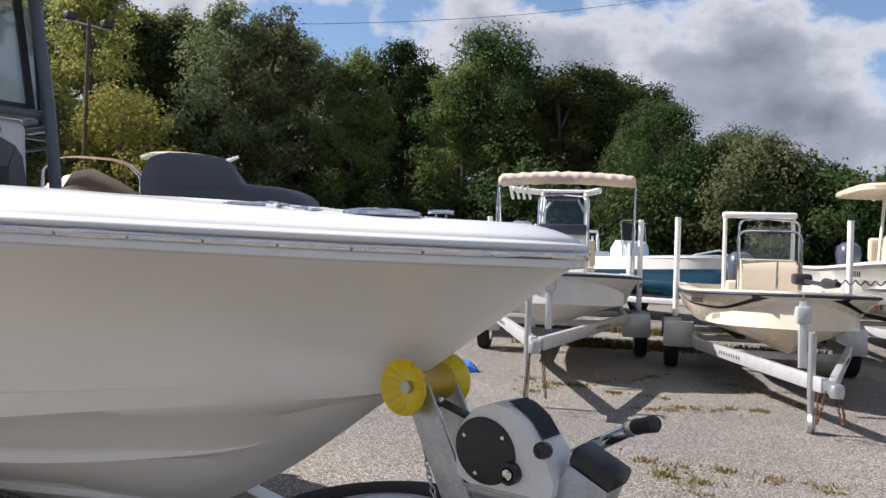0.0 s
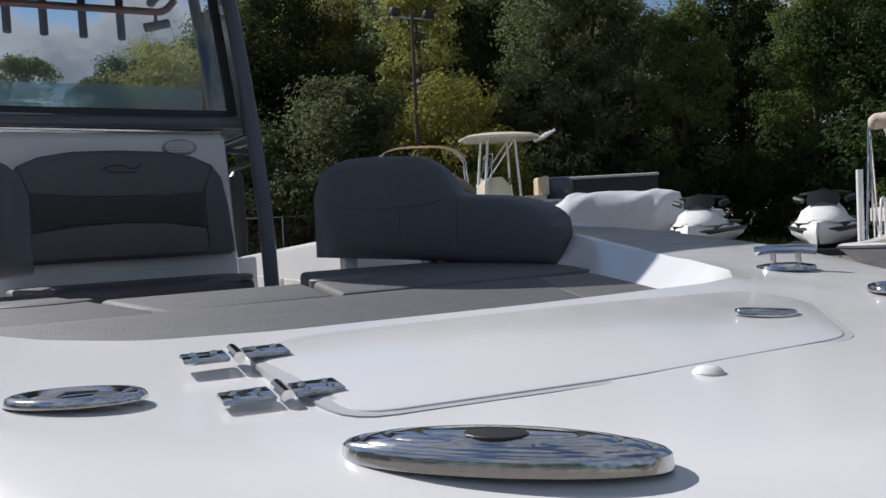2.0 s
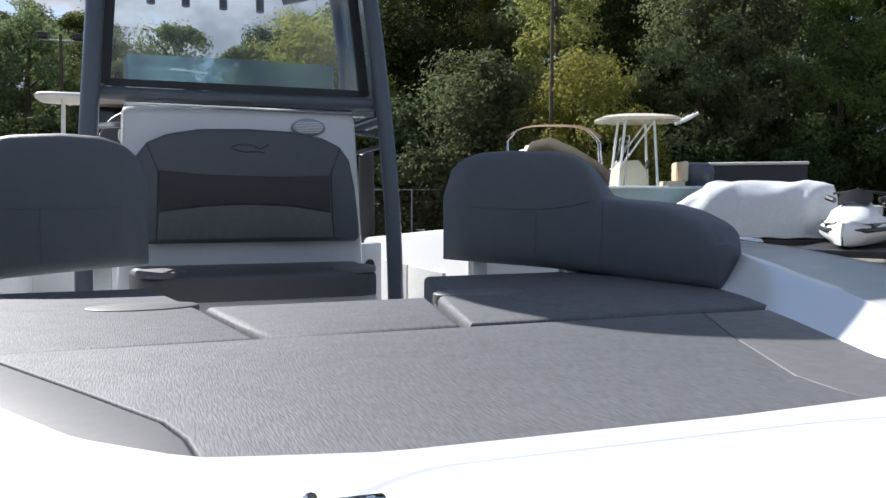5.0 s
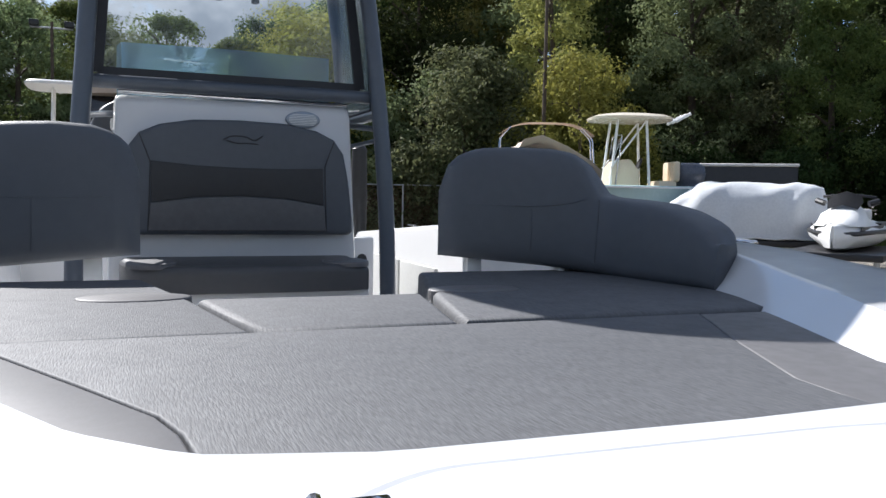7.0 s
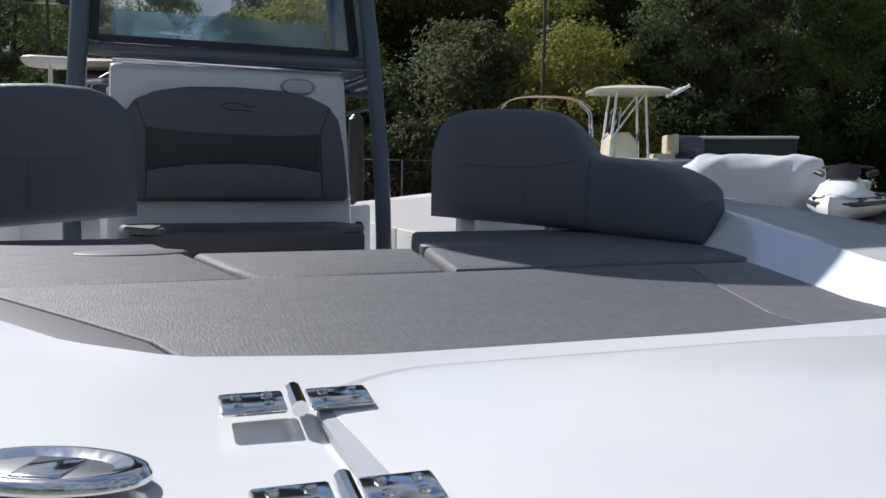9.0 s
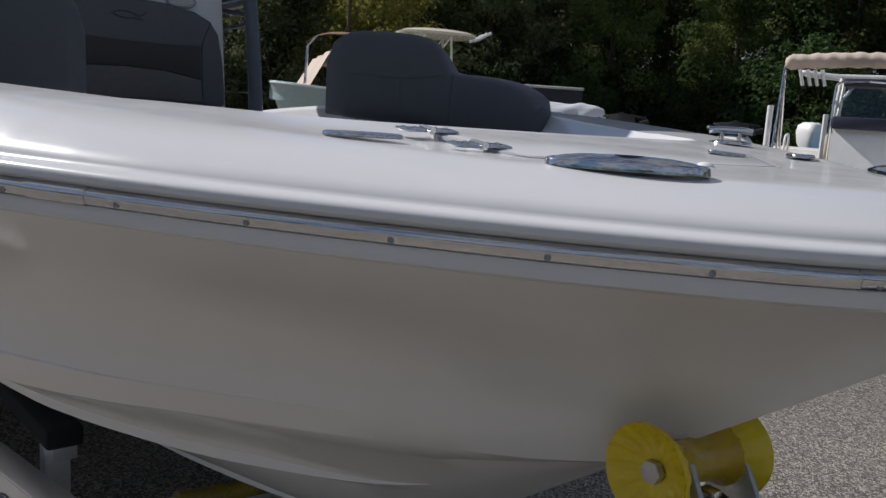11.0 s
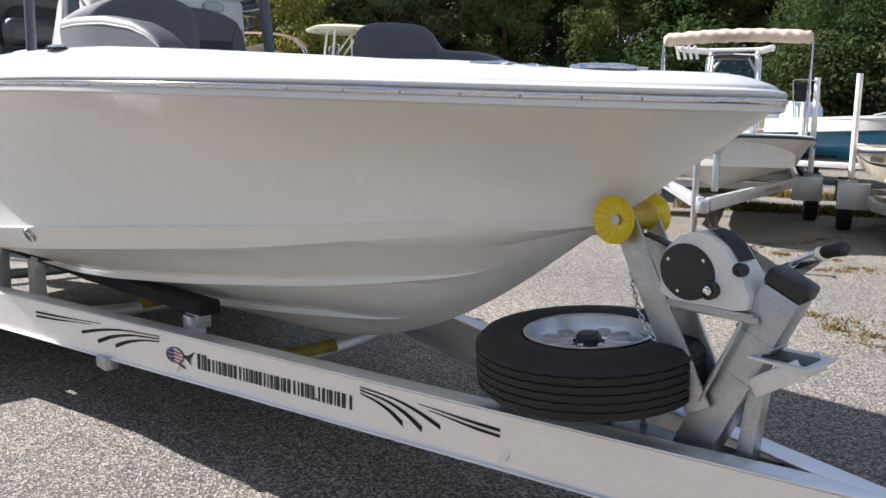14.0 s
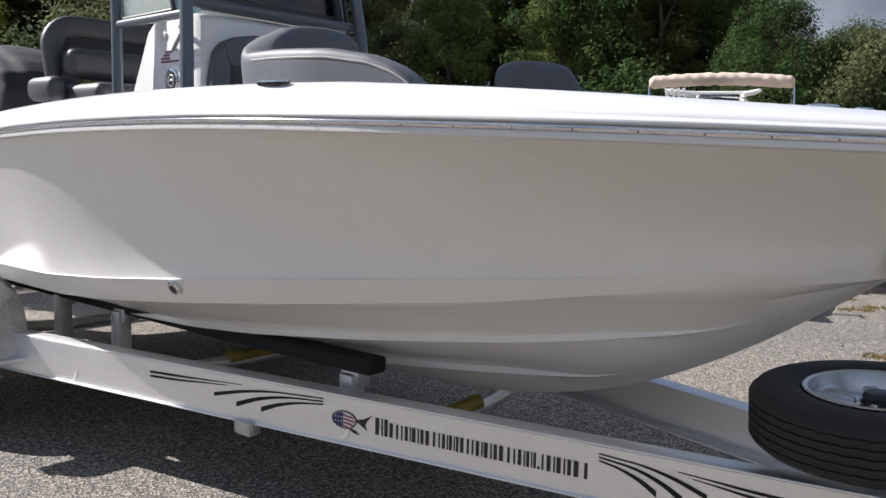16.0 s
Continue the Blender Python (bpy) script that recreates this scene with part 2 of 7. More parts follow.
# ---- ground ----
def ground():
    m = bpy.data.materials.new("shell_asphalt")
    m.use_nodes = True
    n, l = m.node_tree.nodes, m.node_tree.links
    b = n["Principled BSDF"]
    b.inputs["Roughness"].default_value = 0.9
    tc = n.new("ShaderNodeTexCoord")
    vo, big, mid = n.new("ShaderNodeTexVoronoi"), n.new("ShaderNodeTexNoise"), n.new("ShaderNodeTexNoise")
    vo.inputs["Scale"].default_value, big.inputs["Scale"].default_value, mid.inputs["Scale"].default_value = 115, 0.35, 3.0
    big.inputs["Detail"].default_value, mid.inputs["Detail"].default_value = 5, 6
    for t in (vo, big, mid):
        l.new(tc.outputs["Object"], t.inputs["Vector"])
    sep = n.new("ShaderNodeSeparateColor")
    l.new(vo.outputs["Color"], sep.inputs["Color"])
    stone = n.new("ShaderNodeValToRGB")
    e = stone.color_ramp.elements
    e[0].color, e[1].color = (0.070, 0.067, 0.062, 1), (0.45, 0.415, 0.365, 1)
    e[0].position, e[1].position = 0.1, 0.95
    mid_e = stone.color_ramp.elements.new(0.55)
    mid_e.color = (0.168, 0.157, 0.142, 1)
    l.new(sep.outputs["Red"], stone.inputs["Fac"])
    worn = n.new("ShaderNodeValToRGB")
    worn.color_ramp.elements[0].position, worn.color_ramp.elements[1].position = 0.35, 0.7
    worn.color_ramp.elements[0].color, worn.color_ramp.elements[1].color = (0.75, 0.75, 0.76, 1), (1.15, 1.1, 1.02, 1)
    l.new(big.outputs["Fac"], worn.inputs["Fac"])
    mx = n.new("ShaderNodeMix")
    mx.data_type, mx.blend_type = "RGBA", "MULTIPLY"
    mx.inputs["Factor"].default_value = 1
    l.new(stone.outputs["Color"], mx.inputs["A"])
    l.new(worn.outputs["Color"], mx.inputs["B"])
    l.new(mx.outputs["Result"], b.inputs["Base Color"])
    bp = n.new("ShaderNodeBump")
    bp.inputs["Strength"].default_value, bp.inputs["Distance"].default_value = 0.7, 0.01
    l.new(vo.outputs["Distance"], bp.inputs["Height"])
    l.new(bp.outputs[0], b.inputs["Normal"])
    bm = bmesh.new()
    bmesh.ops.create_grid(bm, x_segments=40, y_segments=40, size=900)
    tagged(part("ground", bm, m), "worn grey shell-and-asphalt lot with pale stones", "ground", kind="structure")


ground()

# ---- the boat ----
BOAT = Matrix.Translation((0, 0.08, 0)) @ pose(0, 0, 0, 0, 0, 1.4)
LENGTH = 6.1
STEM = [(0.0, 1.375), (0.08, 1.320), (0.19, 1.243), (0.31, 1.160), (0.4, 1.098), (0.5, 1.030), (0.6, 0.961), (0.7, 0.889), (0.8, 0.823), (0.9, 0.762), (1.0, 0.706), (1.15, 0.633), (1.3, 0.574), (1.5, 0.513), (1.75, 0.466), (2.0, 0.442), (2.4, 0.424), (3.0, 0.408), (7.3, 0.40)]
SHEER = [(0.0, 1.403), (0.25, 1.407), (0.6, 1.419), (1.3, 1.438), (2.0, 1.453), (2.6, 1.45), (3.0, 1.442), (3.5, 1.42), (4.0, 1.385), (5.0, 1.31), (7.3, 1.25)]
# half-breadths and heights of the hull's lines: gunwale, knuckle, chine, outer and inner strake
RAIL = [(0.0, 0.0), (0.1, 0.072), (0.274, 0.2), (0.405, 0.316), (0.517, 0.424), (0.595, 0.517), (0.685, 0.613), (0.789, 0.738), (0.949, 0.92), (1.14, 1.056), (1.32, 1.130), (1.5, 1.178), (1.75, 1.207), (2.1, 1.217), (2.6, 1.22)]
KNUCKLE_Y = [(0.42, 0.0), (0.5, 0.10), (0.6, 0.18), (0.7, 0.247), (0.8, 0.31), (0.9, 0.367), (1.0, 0.42), (1.15, 0.492), (1.3, 0.57), (1.5, 0.652), (1.75, 0.748), (2.0, 0.836), (2.3, 0.918), (2.6, 0.972), (3.0, 1.022), (3.4, 1.05), (7.3, 1.06)]
KNUCKLE_Z = [(0.42, 1.10), (0.6, 1.085), (0.8, 1.062), (1.0, 1.039), (1.15, 1.021), (1.3, 1.008), (1.5, 0.993), (1.75, 0.974), (2.0, 0.954), (2.3, 0.929), (2.6, 0.90), (3.0, 0.865), (3.4, 0.84), (7.3, 0.80)]
CHINE_Y = [(0.42, 0.0), (0.5, 0.08), (0.6, 0.15), (0.7, 0.212), (0.8, 0.27), (0.9, 0.325), (1.0, 0.378), (1.15, 0.447), (1.3, 0.522), (1.5, 0.60), (1.75, 0.692), (2.0, 0.775), (2.3, 0.857), (2.6, 0.915), (3.0, 0.965), (3.4, 0.992), (7.3, 1.0)]
CHINE = [(0.42, 1.066), (0.5, 1.046), (0.6, 1.033), (0.7, 1.021), (0.8, 1.009), (0.9, 0.996), (1.0, 0.983), (1.15, 0.965), (1.3, 0.943), (1.5, 0.916), (1.75, 0.892), (2.0, 0.867), (2.3, 0.838), (2.6, 0.808), (3.0, 0.772), (3.4, 0.748), (7.3, 0.73)]
OUTER_Y = [(0.6, 0.0), (0.7, 0.02), (0.8, 0.07), (0.9, 0.131), (1.0, 0.178), (1.15, 0.237), (1.3, 0.298), (1.5, 0.365), (1.75, 0.45), (2.0, 0.515), (2.3, 0.565), (2.6, 0.60), (3.0, 0.625), (7.3, 0.64)]
OUTER = [(0.6, 0.97), (0.7, 0.905), (0.8, 0.872), (0.9, 0.855), (1.0, 0.834), (1.15, 0.807), (1.3, 0.783), (1.5, 0.755), (1.75, 0.731), (2.0, 0.705), (2.3, 0.676), (2.6, 0.646), (3.0, 0.618), (3.5, 0.60), (7.3, 0.59)]
INNER_Y = [(0.85, 0.0), (1.0, 0.02), (1.15, 0.045), (1.3, 0.075), (1.5, 0.13), (1.75, 0.19), (2.0, 0.238), (2.6, 0.28), (7.3, 0.30)]
INNER = [(0.85, 0.80), (1.0, 0.722), (1.15, 0.666), (1.3, 0.622), (1.5, 0.599), (1.75, 0.578), (2.0, 0.558), (2.3, 0.530), (2.6, 0.504), (3.0, 0.482), (7.3, 0.475)]


def rail_y(q):
    """Half-breadth of the gunwale; its table runs over the root of the distance from the stem."""
    root = math.sqrt(max(0.0, q))
    return smooth_lerp(RAIL, root, min(0.09, root))


def stem_z(q):
    return smooth_lerp(STEM, q, 0.08) if q > 0.1 else lerp(STEM, q)


def sheer_z(q):
    return smooth_lerp(SHEER, q, 0.25)


def section(q, side):
    """Points of the hull from keel to sheer at q metres abaft the stem."""
    zk, zs, ys = stem_z(q), sheer_z(q), rail_y(q)
    yc, zc = smooth_lerp(CHINE_Y, q, 0.06), max(smooth_lerp(CHINE, q, 0.06), zk)
    yn, zn = smooth_lerp(KNUCKLE_Y, q, 0.06), max(smooth_lerp(KNUCKLE_Z, q, 0.06), zk)
    if q < 0.43 or yc < 0.01:
        yc = yn = 0.0
        zc = zn = zk
    pts = [(0, zk)]
    last = (0.0, zk)
    for ty, tz, start, k in ((INNER_Y, INNER, 1.25, 0.16), (OUTER_Y, OUTER, 0.82, 0.45)):
        lip = max(0.0, min(1.0, (q - start) / 0.4))
        blend = max(0.0, min(1.0, (q - start + 0.12) / 0.3))           # before the strake begins its points lie on the plain bottom
        y = yc * k * (1 - blend) + smooth_lerp(ty, q, 0.06) * blend
        z = (zk + (zc - zk) * k) * (1 - blend) + max(smooth_lerp(tz, q, 0.06), zk) * blend
        w = min(0.05, y * 0.3)
        plain = z - (z - last[1]) * w / max(1e-4, y - last[0])
        pts += [((last[0] + y - w) / 2, (last[1] + plain) / 2), (y - w, plain + (z - 0.002 - plain) * lip), (y, z), (y - 0.006 * lip, z + 0.022 * lip)]
        last = pts[-1]
    lip = max(0.0, min(1.0, (q - 0.75) / 0.7))
    w = min(0.05, (yc - last[0]) * 0.4)
    drop = w / max(1e-4, yc - last[0]) * (1 - lip) + 0.09 * lip
    pts += [((last[0] + yc - w) / 2, (last[1] + zc) / 2), (yc - w, zc - (zc - last[1]) * drop), (yc, zc), (yc + 0.004 * lip, zc + 0.005 * lip)]
    ledge = 0.007 * max(0.0, min(1.0, (q - 0.8) / 1.2))
    pts += [((yc + yn) / 2 + 0.002 * lip, (zc + zn) / 2), (yn, zn), (yn - ledge, zn + 0.004 * lip)]
    y0, z0 = pts[-1]
    flare = smooth_lerp([(0.0, 1.95), (0.7, 1.95), (1.6, 1.7), (2.4, 1.55), (3.2, 1.3), (4.0, 1.15), (7.3, 1.15)], q, 0.2)
    for i in range(1, 15):
        t = i / 14
        pts.append((y0 + (ys - y0) * t ** flare, z0 + (zs - z0) * t))
    return [(-q, side * y, z) for y, z in pts]


def build_boat():
    boat = thing("center_console_boat", BOAT, "white fibreglass center console boat with grey upholstery on a trailer", "boat")
    qs = [LENGTH * (i / 79) ** 2.0 for i in range(80)]
    bm = bmesh.new()
    for side in (-1, 1):
        grid(bm, [section(q, side) for q in qs])
    stern = [section(LENGTH, s) for s in (-1, 1)]
    bm.faces.new([bm.verts.new(p) for p in stern[0]] + [bm.verts.new(p) for p in stern[1][::-1]])
    bmesh.ops.remove_doubles(bm, verts=bm.verts, dist=0.0006)
    hull = part("hull", bm, GEL, boat, smooth=24)
    return boat, hull


boat, hull = build_boat()

PROFILE = [(0.0, 0.007), (-0.005, 0.009), (-0.009, 0.013), (-0.009, 0.018), (-0.006, 0.022), (0.0, 0.0245), (0.006, 0.026), (0.011, 0.0275), (0.0135, 0.0305), (0.0175, 0.0350), (0.028, 0.0405), (0.045, 0.0475), (0.065, 0.0545), (0.088, 0.0610), (0.110, 0.0660), (0.13, 0.069)]
WELL = [(0.655, 0.0), (0.66, 0.26), (0.685, 0.335), (0.75, 0.405), (0.92, 0.505), (1.18, 0.635), (1.44, 0.755), (1.65, 0.83), (2.0, 0.885), (2.6, 0.92), (3.5, 0.95), (4.6, 0.95), (6.0, 0.93)]


def inset(q, d):
    """The rail's plan line moved inwards by d."""
    e = 0.003
    x, y = -q, rail_y(q)
    tx, ty = max(q - e, 0) - q - e, rail_y(q + e) - rail_y(max(q - e, 0))
    k = math.hypot(tx, ty)
    return x - ty / k * d, max(0.0, y + tx / k * d)


def along(path, s):
    """A point at the share s of a path's length."""
    ls = [math.dist(a, b) for a, b in zip(path, path[1:])]
    want = s * sum(ls)
    for (a, b), k in zip(zip(path, path[1:]), ls):
        if want <= k:
            t = want / k if k else 0
            return tuple(p + (r - p) * t for p, r in zip(a, b))
        want -= k
    return path[-1]


def rise(q):
    """How much the gunwale's crown grows abaft the bow."""
    return 1.0 + 0.60 * max(0.0, min(1.0, (q - 0.3) / 1.3))


def deck_z(q):
    return sheer_z(q) + 0.069 * rise(q)


def well_z(q):
    return lerp([(0.0, 1.472), (0.4, 1.478), (0.58, 1.492), (0.66, 1.506), (0.95, 1.515), (1.3, 1.531), (1.7, deck_z(1.7)), (2.2, deck_z(2.2))], q) if q < 2.2 else deck_z(q)


def build_deck():
    """Gunwale moulding, deck plate, coaming down into the bow well, one skin."""
    bm = bmesh.new()
    qs = [LENGTH * (i / 109) ** 2 for i in range(110)]
    for s in (-1, 1):
        rows = []
        for q in qs:
            row = [(inset(q, d)[0], s * inset(q, d)[1], sheer_z(q) + h * (1 + (rise(q) - 1) * max(0.0, min(1.0, (h - 0.028) / 0.03)))) for d, h in PROFILE]
            rx, ry = inset(q, 0.13)
            if q < 0.87:
                wx, wy = along(WELL[:5], (q / 0.87) ** 0.8 * 0.999)
            else:
                wx, wy = q + 0.05, lerp(WELL, q + 0.05)
            if s < 0:      # the starboard side of the well is a little wider
                wy += 0.040 * min(1.0, max(0.0, (wy - 0.25) / 0.1)) * min(1.0, max(0.0, (2.0 - wx) / 0.5))
            wz = well_z(q if q > 0.87 else max(wx, q))
            zr = deck_z(q)
            bow = 3.0 if q < 0.5 else max(1.0, 3.0 - (q - 0.5) * 4)        # the foredeck lifts towards the well
            for k in (0.15, 0.4, 0.6, 0.75, 0.88, 0.95, 1.0):
                row.append((rx + (-wx - rx) * k, s * (ry + (wy - ry) * k), zr + (wz - zr) * k ** bow + 0.002 * math.sin(math.pi * k)))
            low = 1.36 if q < 2.0 else max(0.92, 1.36 - (q - 2.0) * 1.5)
            wn = wy - 0.018 if wx > 0.74 else wy
            wf = wx + 0.016 if wx < 0.74 else wx
            if s > 0 and 0.78 < wx < 2.1:      # broad sloping coaming
                f = min(1.0, (wx - 0.78) / 0.14, (2.1 - wx) / 0.5)
                wn = wy - 0.018 - 0.062 * f
                row += [(-(wx + wf) / 2, wy - 0.006, wz - 0.005), (-wf, wn, 1.466), (-wf, wn, low)]
                rows.append(row)
                continue
            row += [(-(wx + wf) / 2, s * (wy + wn) / 2, wz - 0.006), (-wf, s * wn, wz - 0.022), (-wf, s * wn, low)]
            rows.append(row)
        grid(bm, rows)
    bmesh.ops.remove_doubles(bm, verts=bm.verts, dist=0.0008)
    part("deck", bm, DECK, boat, smooth=40)


build_deck()


def strip_profile(bm, qs, side, prof, caps=False):
    """A moulding swept along the rail; prof: (outwards, upwards) pairs."""
    vs = grid(bm, [[(inset(q, -o)[0], side * inset(q, -o)[1], sheer_z(q) + u) for o, u in prof] for q in qs])
    if caps:
        bm.faces.new(vs[0])
        bm.faces.new(vs[-1])


SCREW = material("dark_screw_steel", (0.30, 0.30, 0.31), 0.3, 0.9)


def build_rub_rail():
    for side, name in ((-1, "rub_rail"), (1, "rub_rail")):
        bm = bmesh.new()
        qs = [LENGTH * (i / 79) ** 2 for i in range(80)]
        strip_profile(bm, qs, side, [(-0.004, -0.0105), (0.005, -0.0105), (0.0085, -0.0085), (0.0105, -0.004), (0.0110, 0.0005), (0.0095, 0.0035), (0.0045, 0.0065), (-0.004, 0.0072)])
        rail = part(name, bm, STEEL, boat, "polished stainless rub rail strip")
        steps = [0.002 * i for i in range(2400)]
        run, due = 0.0, 0.083
        for x, nx in zip(steps, steps[1:]):
            run += math.hypot(nx - x, rail_y(nx) - rail_y(x))
            if run < due:
                continue
            due += 0.140
            px, py = inset(x, -0.0095)
            ax, ay = inset(x, -0.05)
            out = Vector((ax - px, side * (ay - py), 0)).normalized()
            bm = bmesh.new()
            lathe(bm, [(0.0034, -0.002), (0.0034, 0.0010), (0.0026, 0.0018), (0.0010, 0.0012)], 10)
            sc = part("screw", bm, SCREW, rail)
            sc.matrix_local = Matrix.Translation((px, side * py, sheer_z(x) - 0.0052)) @ out.to_track_quat("Z", "Y").to_matrix().to_4x4()
        bm = bmesh.new()
        strip_profile(bm, [0.60 + 0.012 * i for i in range(6)], side, [(0.0, -0.0115), (0.006, -0.0115), (0.0098, -0.009), (0.0120, -0.004), (0.0124, 0.0006), (0.0105, 0.0045), (0.005, 0.0078), (0.0, 0.008)], True)
        part("joint_cover", bm, STEEL, rail)
        bm = bmesh.new()
        strip_profile(bm, [0.0, 0.004, 0.012, 0.024, 0.04, 0.06, 0.085], side, [(0.0, -0.0113), (0.0058, -0.0113), (0.0094, -0.009), (0.0115, -0.004), (0.0119, 0.0006), (0.0102, 0.0042), (0.0048, 0.0074), (0.0, 0.0076)], True)
        part("rail_end", bm, STEEL, rail)
        bm = bmesh.new()
        strip_profile(bm, qs, side, [(-0.004, -0.0095), (0.005, -0.0108), (0.0062, -0.018), (0.005, -0.026), (-0.008, -0.031)])
        part("rail_base", bm, DECK, boat)


build_rub_rail()


def ellipse_fitting(name, x, y, a, b, turn, raised, label):
    """Flush oval stainless fitting with a cup in the middle."""
    z = deck_z(-x) - 0.004 * min(1.0, max(0.0, (-x - 0.3) / 0.2))
    bm = bmesh.new()
    n = 40
    prof = [(1.0, 0.0), (1.0, 0.4), (0.96, 0.8), (0.88, 1.0), (0.80, 1.0), (0.62, 0.55), (0.3, 0.42), (0.0, 0.40)] if raised < 0.012 else [(1.0, -0.2), (0.99, 0.35), (0.96, 0.50), (0.90, 0.60), (0.87, 0.54), (0.83, 0.66), (0.74, 0.78), (0.70, 0.73), (0.66, 0.84), (0.52, 0.93), (0.48, 0.89), (0.44, 0.95), (0.2, 1.0), (0.0, 1.0)]
    rows = [[(a * k * math.cos(math.tau * j / n), b * k * math.sin(math.tau * j / n), h * raised) for j in range(n)] for k, h in prof]
    grid(bm, rows, closed=True)
    bmesh.ops.remove_doubles(bm, verts=bm.verts, dist=0.0004)
    body = part(name, bm, STEEL, boat, label)
    body.matrix_local = pose(x, y, z, 0, 0, turn)
    bm = bmesh.new()
    if raised < 0.012:
        box(bm, (-a * 0.25, -b * 0.5, raised * 0.4), (a * 0.25, b * 0.5, raised * 0.75), 0.004)
        part("lift_tab", bm, STEEL, body)
        bm = bmesh.new()
        # flat dark disc paints the depth of the cup
        slab(bm, [(a * 0.66 * math.cos(t), b * 0.60 * math.sin(t)) for t in (math.tau * j / 24 for j in range(24))], raised * 0.3, raised * 0.58, 0.0005)
        part("cup", bm, SCREW, body, "dark disc standing in for the cup's depth")
    else:
        # black disc in place of a hollow finger slot and its shade
        slab(bm, [(a * 0.20 * math.cos(t), -b * 0.22 + b * 0.36 * math.sin(t)) for t in (math.tau * j / 20 for j in range(20))], raised * 0.75, raised * 1.025, 0.001)
        part("finger_cup", bm, BLACK, body)
    return body


def build_deck_fittings():
    for s in (-1, 1):
        ellipse_fitting("pop_up_chock", -0.302, s * 0.277, 0.083, 0.026, -s * 44, 0.013, "polished oval stainless pop-up chock")
        ellipse_fitting("pop_up_light", -0.547, s * 0.442, 0.046, 0.024, -s * 62, 0.006, "polished oval stainless flush fitting")
        ellipse_fitting("cleat_base", -1.86, s * 1.04, 0.075, 0.028, s * 3, 0.008, "oval stainless flush cleat plate")
    bm = bmesh.new()
    lathe(bm, [(0.055, 0.0), (0.052, 0.006), (0.030, 0.010)], 28, pose(0, 0, 0))
    for k in (-0.022, 0.022):
        tube(bm, [(k, 0, 0.006), (k, 0, 0.032)], 0.006, 10)
    tube(bm, [(-0.055, 0, 0.034), (-0.03, 0, 0.037), (0.03, 0, 0.037), (0.055, 0, 0.034)], 0.009, 10, ends=None)
    cl = part("raised_cleat", bm, STEEL, boat, "raised stainless mooring cleat")
    cl.matrix_local = pose(-0.745, 0.515, 0.5 * deck_z(0.745) + 0.5 * well_z(0.745) - 0.004, 0, 0, 35) @ Matrix.Scale(0.75, 4)
    # anchor locker hatch in a recess, two hinges, latch
    ring = [tuple(p)[:2] for p in bent([(-0.50, -0.306, 0), (-0.60, -0.310, 0), (-0.628, -0.25, 0), (-0.624, 0.05, 0), (-0.606, 0.265, 0), (-0.535, 0.28, 0), (-0.402, 0.15, 0), (-0.400, -0.10, 0), (-0.42, -0.300, 0), (-0.49, -0.306, 0)], 0.028, 4)]

    def top(x):
        """Height of the foredeck at x."""
        return 1.4735 + 0.034 * max(0.0, (-x - 0.13) / 0.53) ** 3
    z = 0.0

    def settle(b):
        """Follows the deck, which rises a little abaft."""
        for v in b.verts:
            v.co.z += top(v.co.x)
    bm = bmesh.new()
    slab(bm, ring, z - 0.02, z + 0.0026, 0.002)
    settle(bm)
    hatch = part("locker_hatch", bm, DECK, boat, "white moulded anchor locker hatch")
    # grey slab round the hatch stands in for shade in its groove
    bm = bmesh.new()
    grow = [(-0.545 + (x + 0.545) * 1.045, y * 1.022) for x, y in ring]
    slab(bm, grow, z - 0.02, z + 0.0014, 0.0)
    settle(bm)
    part("hatch_seal", bm, material("groove_shade_grey", (0.42, 0.43, 0.45), 0.6), boat)
    for x in (-0.590, -0.484):
        bm = bmesh.new()
        for k in (-1, 1):
            box(bm, (-0.013, k * 0.023 - 0.017, 0), (0.013, k * 0.023 + 0.017, 0.004), 0.002)
            for u in (-0.006, 0.006):
                for v in (-0.008, 0.008):
                    lathe(bm, [(0.003, 0.004), (0.0026, 0.0052), (0.001, 0.0056)], 8, pose(u, k * 0.023 + v, 0))
        tube(bm, [(-0.014, 0, 0.003), (0.014, 0, 0.003)], 0.0045, 10)
        h = part("hinge", bm, STEEL, hatch, "stainless strap hinge with screws")
        h.matrix_local = pose(x, -0.325, top(x) + 0.0030, 0, 6, -3)
    bm = bmesh.new()
    slab(bm, [(0.032 * math.cos(t), 0.017 * math.sin(t)) for t in (math.tau * j / 24 for j in range(24))], 0, 0.006, 0.003)
    p = part("hatch_latch", bm, STEEL, hatch)
    p.matrix_local = pose(-0.505, 0.172, top(-0.505) + 0.0032, 1.5, 4, 70)
    bm = bmesh.new()
    lathe(bm, [(0.011, -0.004), (0.011, 0.003), (0.008, 0.006), (0.003, 0.007)], 20)
    p = part("hatch_bumper", bm, WHITE, boat)
    p.matrix_local = pose(-0.378, -0.048, top(-0.378))
    # hull drain
    y = 0.99
    bm = bmesh.new()
    lathe(bm, [(0.016, 0.002), (0.017, 0.010), (0.022, 0.010), (0.027, 0.005), (0.028, -0.006)], 24)
    d = part("hull_drain", bm, STEEL, boat)
    side = section(2.56, -1)
    y = lerp(sorted((p[2], p[1]) for p in side if p[2] > 0.84), 0.872)
    d.matrix_local = pose(-2.56, y - 0.004, 0.872, 120, 0, 7) @ Matrix.Scale(1.15, 4)
    bm = bmesh.new()
    lathe(bm, [(0.017, 0.003), (0.017, 0.0085)], 20)
    part("drain_hole", bm, BLACK, d)


build_deck_fittings()


